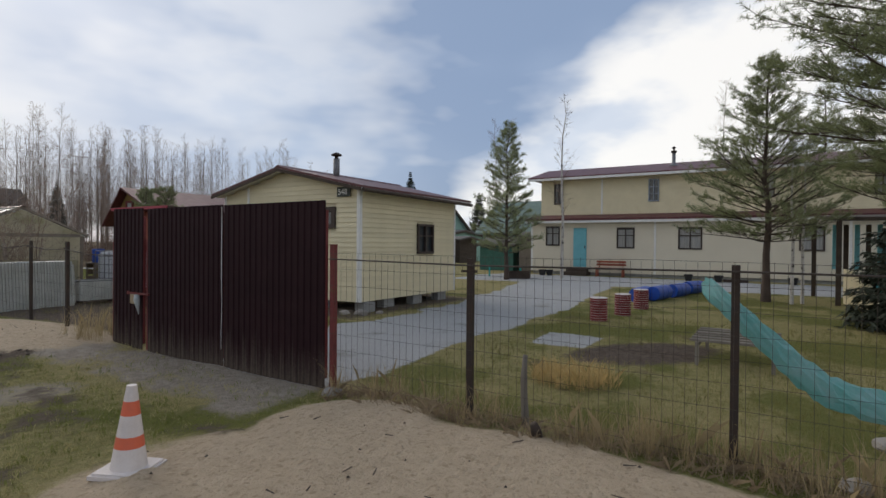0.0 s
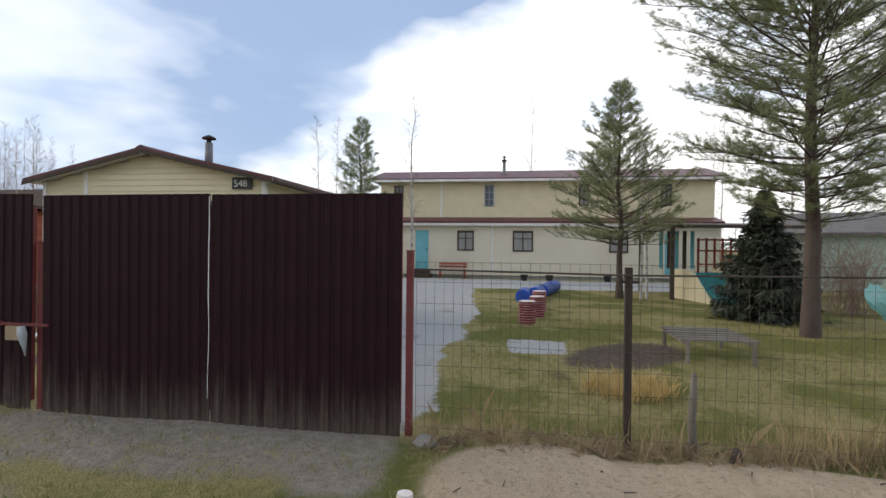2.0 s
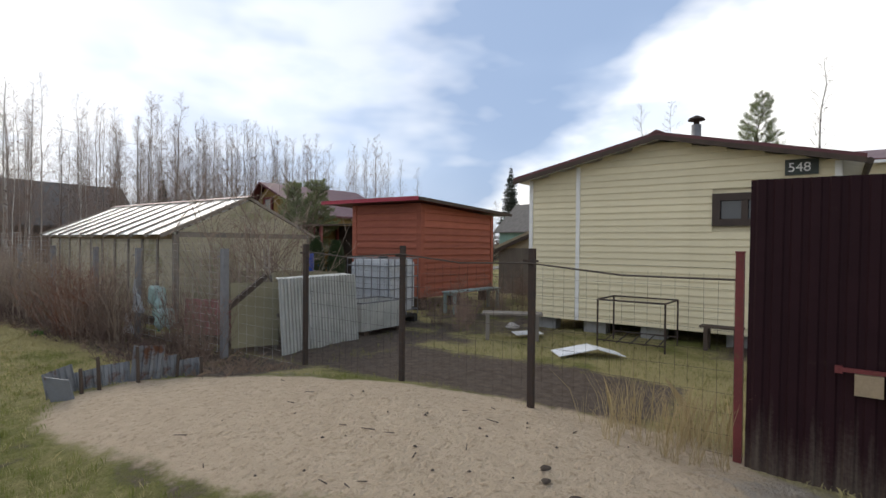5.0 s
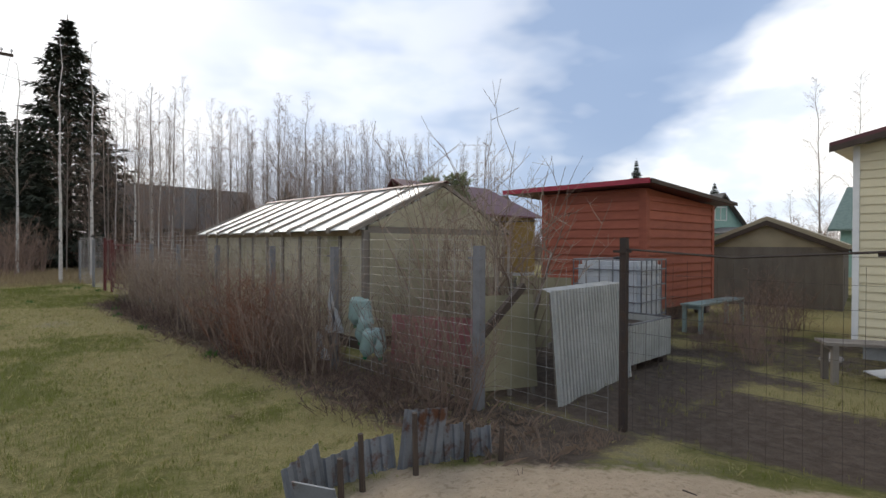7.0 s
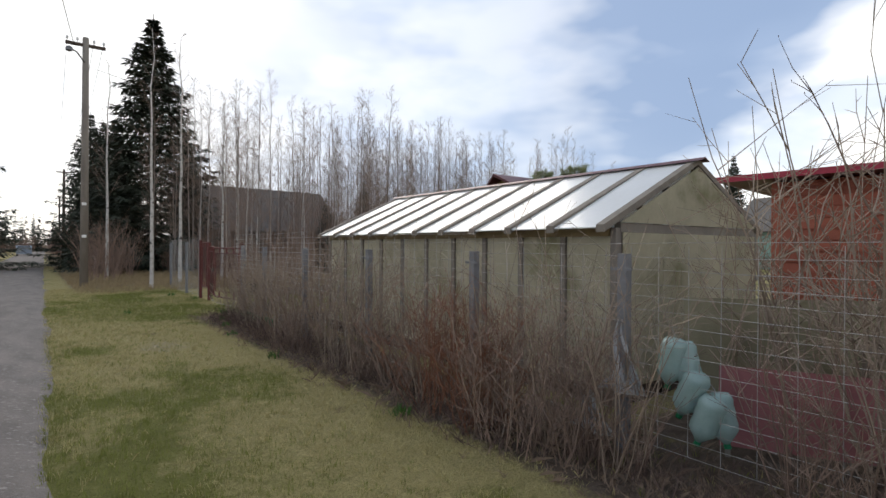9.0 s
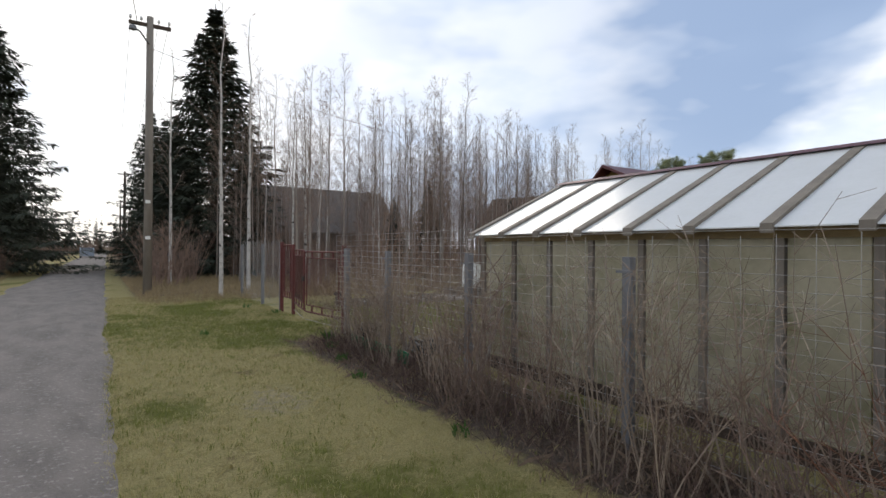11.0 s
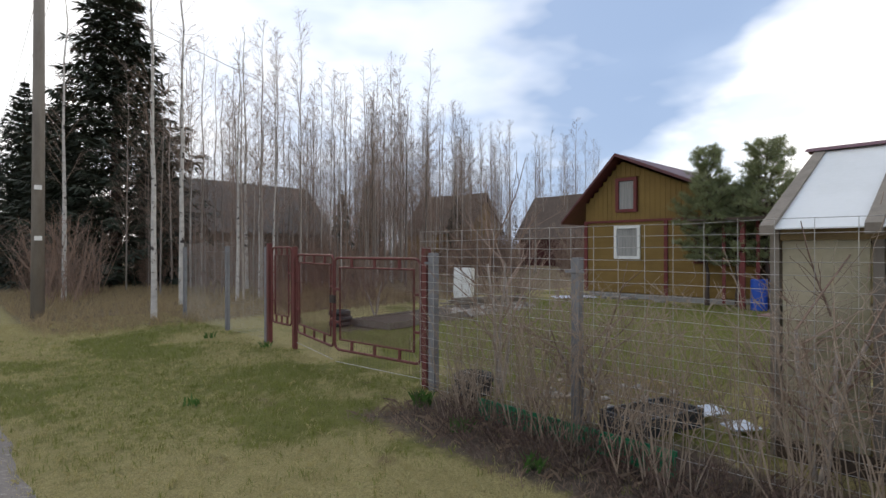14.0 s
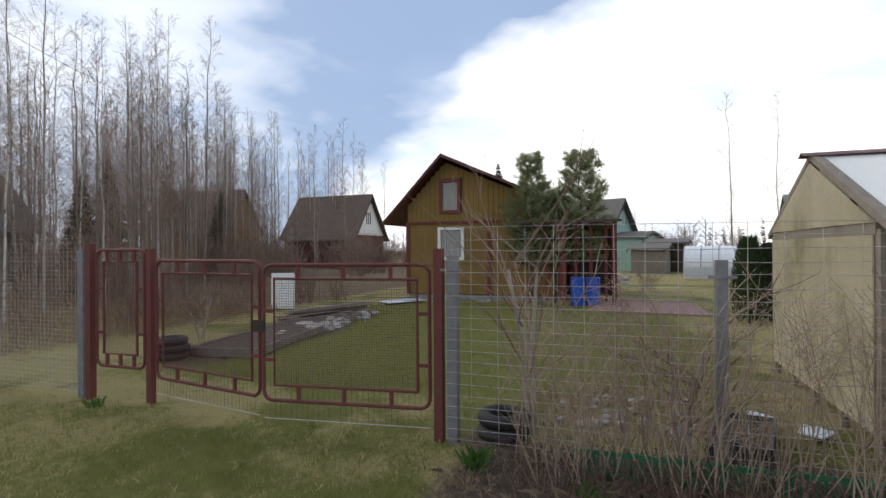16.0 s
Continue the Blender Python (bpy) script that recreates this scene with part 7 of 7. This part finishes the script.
def simple_house(name, label, x, y, turn, ln, dp, eave, ridge, wall_mat, roof_mat, gable_mat=None, wins=(), over=0.4, door=None):
    """A gabled house, ridge along local x, centred on its plan."""
    h = thing(name, label, "house", at(x, y, 0, turn))
    part("wall", Geo().box(-ln / 2, -dp / 2, -0.1, ln / 2, dp / 2, eave), wall_mat, h)
    for s in (-1, 1):
        part("gable", Geo().prism([(s * ln / 2, -dp / 2, eave), (s * ln / 2, dp / 2, eave), (s * ln / 2, 0, ridge - 0.05)], (-s * 0.1, 0, 0)), gable_mat or wall_mat, h)
        slope = (ridge - eave) / (dp / 2)
        ye = s * (dp / 2 + over)
        part("roof", Geo().prism([(-ln / 2 - over, 0, ridge), (-ln / 2 - over, ye, eave - over * slope), (-ln / 2 - over, ye, eave - over * slope + 0.1), (-ln / 2 - over, 0, ridge + 0.1)], (ln + 2 * over, 0, 0)), roof_mat, h)
        part("bargeboard", Geo().prism([(s * (ln / 2 + over), 0, ridge - 0.12), (s * (ln / 2 + over), dp / 2 + over, eave - over * slope - 0.12), (s * (ln / 2 + over), dp / 2 + over, eave - over * slope), (s * (ln / 2 + over), 0, ridge)], (s * 0.03, 0, 0)), WOOD_DARK, h)
        part("bargeboard", Geo().prism([(s * (ln / 2 + over), 0, ridge - 0.12), (s * (ln / 2 + over), -dp / 2 - over, eave - over * slope - 0.12), (s * (ln / 2 + over), -dp / 2 - over, eave - over * slope), (s * (ln / 2 + over), 0, ridge)], (s * 0.03, 0, 0)), WOOD_DARK, h)
    for face, a, z, wd, ht, mat in wins:
        if face == "front":
            m = Matrix.Translation((a, -dp / 2 - 0.005, z))
        elif face == "left":
            m = Matrix.Translation((-ln / 2 - 0.005, a, z)) @ Matrix.Rotation(radians(-90), 4, "Z")
        else:
            m = Matrix.Translation((ln / 2 + 0.005, a, z)) @ Matrix.Rotation(radians(90), 4, "Z")
        window_part(h, m, wd, ht, mat, bars=(1,))
    return h


PALE_TEAL = material("bleached_teal_boards", (0.40, 0.50, 0.43), (0.32, 0.41, 0.35), 0.75, bump=0.05)
OLD_ROOF = material("stained_olive_film", (0.33, 0.28, 0.19), (0.22, 0.185, 0.125), 0.7, scale=2, bump=0.1)
OLD_WALL = material("dark_weathered_house_boards", (0.13, 0.11, 0.095), (0.085, 0.072, 0.062), 0.9, stretch=(1, 1, 5), bump=0.1)
simple_house("old_house", "old dark weathered house behind bare birches", 15.6, 59.6, 6, 11.0, 6.0, 3.0, 6.2, OLD_WALL, SHINGLE, None, [("front", -2.0, 0.9, 0.9, 1.0, WOOD_GREY), ("front", 1.5, 0.9, 0.9, 1.0, WOOD_GREY)])
BROWN_ROOF = material("brown_tile_roof", (0.12, 0.09, 0.072), (0.08, 0.06, 0.05), 0.85, scale=4, bump=0.2)
MAROON_WALL = material("maroon_house_boards", (0.085, 0.028, 0.026), None, 0.8)
simple_house("far_house", "house with brown roof, white gable and maroon walls", 43.2, 50.4, 87, 7.2, 5.4, 2.9, 6.5, MAROON_WALL, BROWN_ROOF, WHITE, [("left", 0.45, 3.9, 0.7, 1.0, FRAME_BROWN), ("front", 0, 0.9, 1.0, 1.1, WHITE)])
simple_house("far_house", "mustard boarded house behind the birch wood", 41.0, 63.5, 100, 8.0, 6.5, 3.5, 7.3, OCHRE, BROWN_ROOF, OCHRE, [("left", 0.5, 1.2, 1.0, 1.2, WHITE)])
simple_house("far_house", "pale teal house with gambrel roof beyond the gardens", 43.0, 28.6, 68, 7.0, 4.4, 3.0, 5.2, TEAL, SHINGLE, TEAL, [("left", 0.6, 3.3, 1.2, 1.0, WHITE), ("left", 0.9, 1.0, 1.2, 1.0, WHITE)])
simple_house("far_shed", "pale teal extension with flat dark roof", 41.5, 24.9, 70, 3.6, 4.2, 2.3, 2.7, TEAL, SHINGLE, TEAL, [("left", 0.5, 1.0, 1.0, 0.9, WHITE)], 0.2)
simple_house("far_shed", "grey board lean-to beyond the lawn", 36.0, 23.5, 80, 2.0, 2.6, 1.5, 1.8, WOOD_GREY, SHINGLE, None, (), 0.2)
simple_house("far_shed", "dark open shed beyond the lawn", 38.5, 22.3, 80, 2.0, 2.2, 1.9, 2.1, WOOD_DARK, SHINGLE, None, (), 0.3)
simple_house("far_house", "pale green house with green roof behind the cabin", 34.0, 14.0, 85, 4.6, 5.0, 2.5, 4.4, TEAL, material("pale_green_roof", (0.16, 0.22, 0.19), None, 0.6), TEAL, [("left", 0.2, 3.0, 1.0, 0.9, WHITE), ("left", 0.5, 1.0, 1.2, 1.0, WHITE)])
simple_house("far_shed", "green shed behind the cabin", 29.8, 13.9, 90, 2.2, 2.6, 1.5, 1.9, material("dark_green_boards", (0.05, 0.14, 0.11), None, 0.7), SHINGLE, None, (), 0.2)
simple_house("far_shed", "grey plank shed beside the long house", 29.2, 11.75, 90, 1.2, 1.8, 2.0, 2.2, WOOD_GREY, SHINGLE, None, (), 0.1)
simple_house("far_house", "pale green house beyond the spruce", 24.5, -10.8, 70, 7.0, 5.0, 2.3, 3.1, PALE_TEAL, SHINGLE, PALE_TEAL, [("left", 0.3, 1.0, 1.0, 1.0, WHITE)])
simple_house("glasshouse", "low old greenhouse behind the red shed", 17.3, 15.4, 8, 4.4, 3.0, 1.45, 2.1, WOOD_GREY, OLD_ROOF, OLD_ROOF, (), 0.1)


def round_tank(x, y):
    t = thing("poly_tunnel", "white round-topped polytunnel beyond the lawn", "tunnel", at(x, y, 0, 80))
    n, r = 14, 1.05
    g = Geo()
    for xx in (-1.6, 1.6):
        g.v += [(r * -math.cos(math.pi * k / n) * 0 + xx, r * -math.cos(math.pi * k / n), 0.6 + r * math.sin(math.pi * k / n)) for k in range(n + 1)]
    g.f = [(k, k + 1, n + 2 + k, n + 1 + k) for k in range(n)] + [tuple(range(n + 1))[::-1], tuple(range(n + 1, 2 * n + 2))]
    part("cover", g, material("tunnel_film", (0.66, 0.69, 0.72), (0.5, 0.53, 0.56), 0.35, bump=0.03), t)
    part("base", Geo().box(-1.6, -r, 0, 1.6, r, 0.6), PLASTIC_WHITE, t)
    for xx in (-1.6, -0.8, 0.0, 0.8, 1.6):
        part("hoop", Geo().tube([(xx, -(r + 0.015) * math.cos(math.pi * k / n), 0.6 + (r + 0.015) * math.sin(math.pi * k / n)) for k in range(n + 1)], 0.02, 5), GALV, t)


round_tank(30.2, 20.5)


def thuja(x, y, h, r, seed):
    rng, g = random.Random(seed), Geo()
    for i in range(2600):
        t = rng.random() ** 0.8
        rr = r * (0.35 + 0.65 * math.sin(math.pi * min(1, t * 0.8 + 0.2))) * math.sqrt(rng.uniform(0.4, 1.0))
        a = rng.uniform(0, TAU)
        p = Vector((rr * math.cos(a), rr * math.sin(a), 0.03 + t * h * 0.97))
        spray_leaf(g, p, Vector((0.5 * math.cos(a), 0.5 * math.sin(a), 1)) * rng.uniform(0.06, 0.13), Vector((-math.sin(a), math.cos(a), rng.uniform(-0.5, 0.5))), 0.022)
    t = thing("thuja", "narrow dark green thuja on the lawn", "tree", at(x, y))
    part("trunk", Geo().tube([(0, 0, -0.05), (0, 0, h * 0.8)], [0.04, 0.01], 6), PINE_BARK, t)
    part("crown", g, material("thuja_green", (0.035, 0.060, 0.022), (0.02, 0.036, 0.014), 0.7, bump=0), t)


thuja(12.4, 22.6, 1.75, 0.34, 3)
thuja(12.9, 22.1, 1.6, 0.34, 4)
solid("paving", Geo().prism([(13.2, 23.1, -0.02), (16.2, 23.3, -0.02), (16.6, 25.6, -0.02), (13.6, 25.9, -0.02)], (0, 0, 0.06)), PAD, "pink paved pad beside the cottage", "paving", kind="structure")


def white_bin():
    b = thing("cabinet", "dented white metal cabinet standing in the garden", "cabinet", at(12.1, 33.7, None, -62, -6))
    part("body", Geo().box(-0.28, -0.2, 0, 0.28, 0.2, 0.95), WHITE, b)
    for k in range(3):
        part("door_panel", Geo().box(-0.25, -0.215, 0.04 + 0.3 * k, 0.25, -0.203, 0.31 + 0.3 * k), WHITE, b)


white_bin()


def plank_stack():
    rng = random.Random(6)
    for i in range(7):
        ob = new("plank", Geo().box(-1.1, -0.07, 0, 1.1, 0.07, 0.035).mesh("plank", WOOD_GREY))
        ob.matrix_basis = at(10.6 + rng.uniform(-0.2, 0.2), 31.5 + rng.uniform(-0.25, 0.25), 0.04 + 0.036 * i, rng.uniform(-30, -15))
        tagged(ob, "grey weathered plank in a loose stack", "plank", "plank stack")


plank_stack()


def playhouse():
    p = thing("playhouse", "small cream-sided play ramp and striped canopy beside the lawn", "playhouse")
    for (xa, ya, xb, yb) in ((18.1, -1.75, 16.2, -2.35), (18.6, -3.1, 16.7, -3.7)):
        part("side", Geo().prism([(xa, ya, -0.02), (xb, yb, -0.02), (xb + (xa - xb) * 0.45, yb + (ya - yb) * 0.45, 0.85), (xa, ya, 0.95)], (0.02, -0.06, 0)), CREAM, p, "cream board side")
    part("chute", Geo().prism([(16.2, -2.45, 0.02), (17.3, -2.1, 0.82), (17.3, -2.1, 0.86), (16.2, -2.45, 0.06)], (0.35, -1.1, 0)), material("teal_slide", (0.02, 0.16, 0.15), None, 0.4), p, "dark teal slide")
    roof_pts = [(17.6, -1.6, 2.25), (20.4, -1.2, 2.45), (21.0, -5.6, 2.45), (18.0, -6.0, 2.25)]
    part("canopy", Geo().prism(roof_pts, (0, 0, 0.10)), WOOD_DARK, p, "dark flat canopy")
    for x, y, z in roof_pts:
        part("post", Geo().box(x - 0.06, y - 0.06, -0.05, x + 0.06, y + 0.06, z), WOOD_DARK, p)
    for k in range(5):
        part("stripe", Geo().box(19.2 + 0.02 * k, -1.7 - 0.26 * k, 0.9, 19.25 + 0.02 * k, -1.58 - 0.26 * k, 2.2), WOOD_DARK if k % 2 else TURQ, p)
    for k in range(6):
        part("lattice", Geo().box(20.6, -3.3 - 0.28 * k, 0.3, 20.63, -3.22 - 0.28 * k, 2.0), RED_WOOD, p)
    for z in (0.5, 1.0, 1.5, 1.9):
        part("lattice", Geo().box(20.57, -4.8, z, 20.6, -3.2, z + 0.06), RED_WOOD, p)


playhouse()


def pots():
    for x, y in ((25.9, 9.6), (25.8, 9.95), (25.9, 3.1), (25.9, 1.9), (25.9, -0.8)):
        solid("flower_pot", Geo().lathe([(0.13, 0), (0.18, 0.24), (0.19, 0.24), (0.19, 0.28), (0.16, 0.28), (0.15, 0.22)], 16), BLACK, "dark flower pot in front of the long house", "pot", at(x, y), "flower pots")


pots()


def far_woods():
    rng, g, h = random.Random(14), Geo(), Geo()
    for i in range(420):
        a = radians(rng.uniform(-20, 135))
        d = rng.uniform(95, 150)
        x, y = d * math.sin(a), 15 + d * math.cos(a)
        if abs(x + 1) < 6:
            continue
        t = rng.uniform(5.0, 9.0) * (1.25 if a < 0.9 else 0.8)
        if i % 3:
            g.tube([(x, y, 0), (x + rng.uniform(-0.3, 0.3), y, t)], [0.12, 0.03], 3, False)
            for k in range(9):
                q, zz = rng.uniform(0, TAU), t * rng.uniform(0.3, 0.95)
                g.tube([(x, y, zz), (x + 1.4 * math.cos(q), y + 1.4 * math.sin(q), zz + rng.uniform(0.6, 1.8))], [0.05, 0.015], 3, False)
        else:
            for k in range(70):
                u, q = rng.random(), rng.uniform(0, TAU)
                rr = (1 - u) * t * 0.2 + 0.1
                spray_leaf(h, Vector((x, y, 0.4 + u * t)), Vector((math.cos(q) * rr, math.sin(q) * rr, -0.3 * rr)), Vector((-math.sin(q), math.cos(q), 0)), 0.30)
    for i in range(200):
        x, y = (rng.uniform(-14, 16), rng.uniform(152, 165)) if i < 90 else (rng.choice((rng.uniform(-13, -5), rng.uniform(5, 12))), rng.uniform(70, 150))
        t = rng.uniform(3.0, 8.5)
        for k in range(60):
            u, q = rng.random(), rng.uniform(0, TAU)
            rr = (1 - u) * t * 0.22 + 0.15
            spray_leaf(h, Vector((x, y, 0.2 + u * t)), Vector((math.cos(q) * rr, math.sin(q) * rr, -0.3 * rr)), Vector((-math.sin(q), math.cos(q), 0)), 0.35)
    solid("far_birches", g, TWIG, "distant band of bare trees on the horizon", "woods", kind="stuff")
    solid("far_conifers", h, SPRUCE, "distant dark conifers on the horizon", "woods", kind="stuff")


far_woods()


def lane_car():
    c = thing("car", "small dark parked car far down the lane", "car", at(-0.6, 103.0))
    part("body", Geo().prism([(-0.8, -2, 0.3), (-0.8, 2, 0.3), (-0.8, 2.0, 0.85), (-0.8, 1.0, 0.95), (-0.8, 0.5, 1.4), (-0.8, -1.3, 1.4), (-0.8, -1.9, 0.95)], (1.6, 0, 0)), FRAME_GREY, c)
    for x in (-0.8, 0.62):
        for y in (-1.25, 1.25):
            part("wheel", Geo().lathe([(0.31, 0), (0.31, 0.18)], 14), BLACK, c, m=Matrix.Translation((x, y, 0.3)) @ Matrix.Rotation(radians(90), 4, "Y"))
    part("windscreen", Geo().prism([(-0.7, -1.92, 0.97), (0.7, -1.92, 0.97), (0.65, -1.34, 1.36), (-0.65, -1.34, 1.36)], (0, -0.02, 0.02)), GLASS, c)


lane_car()
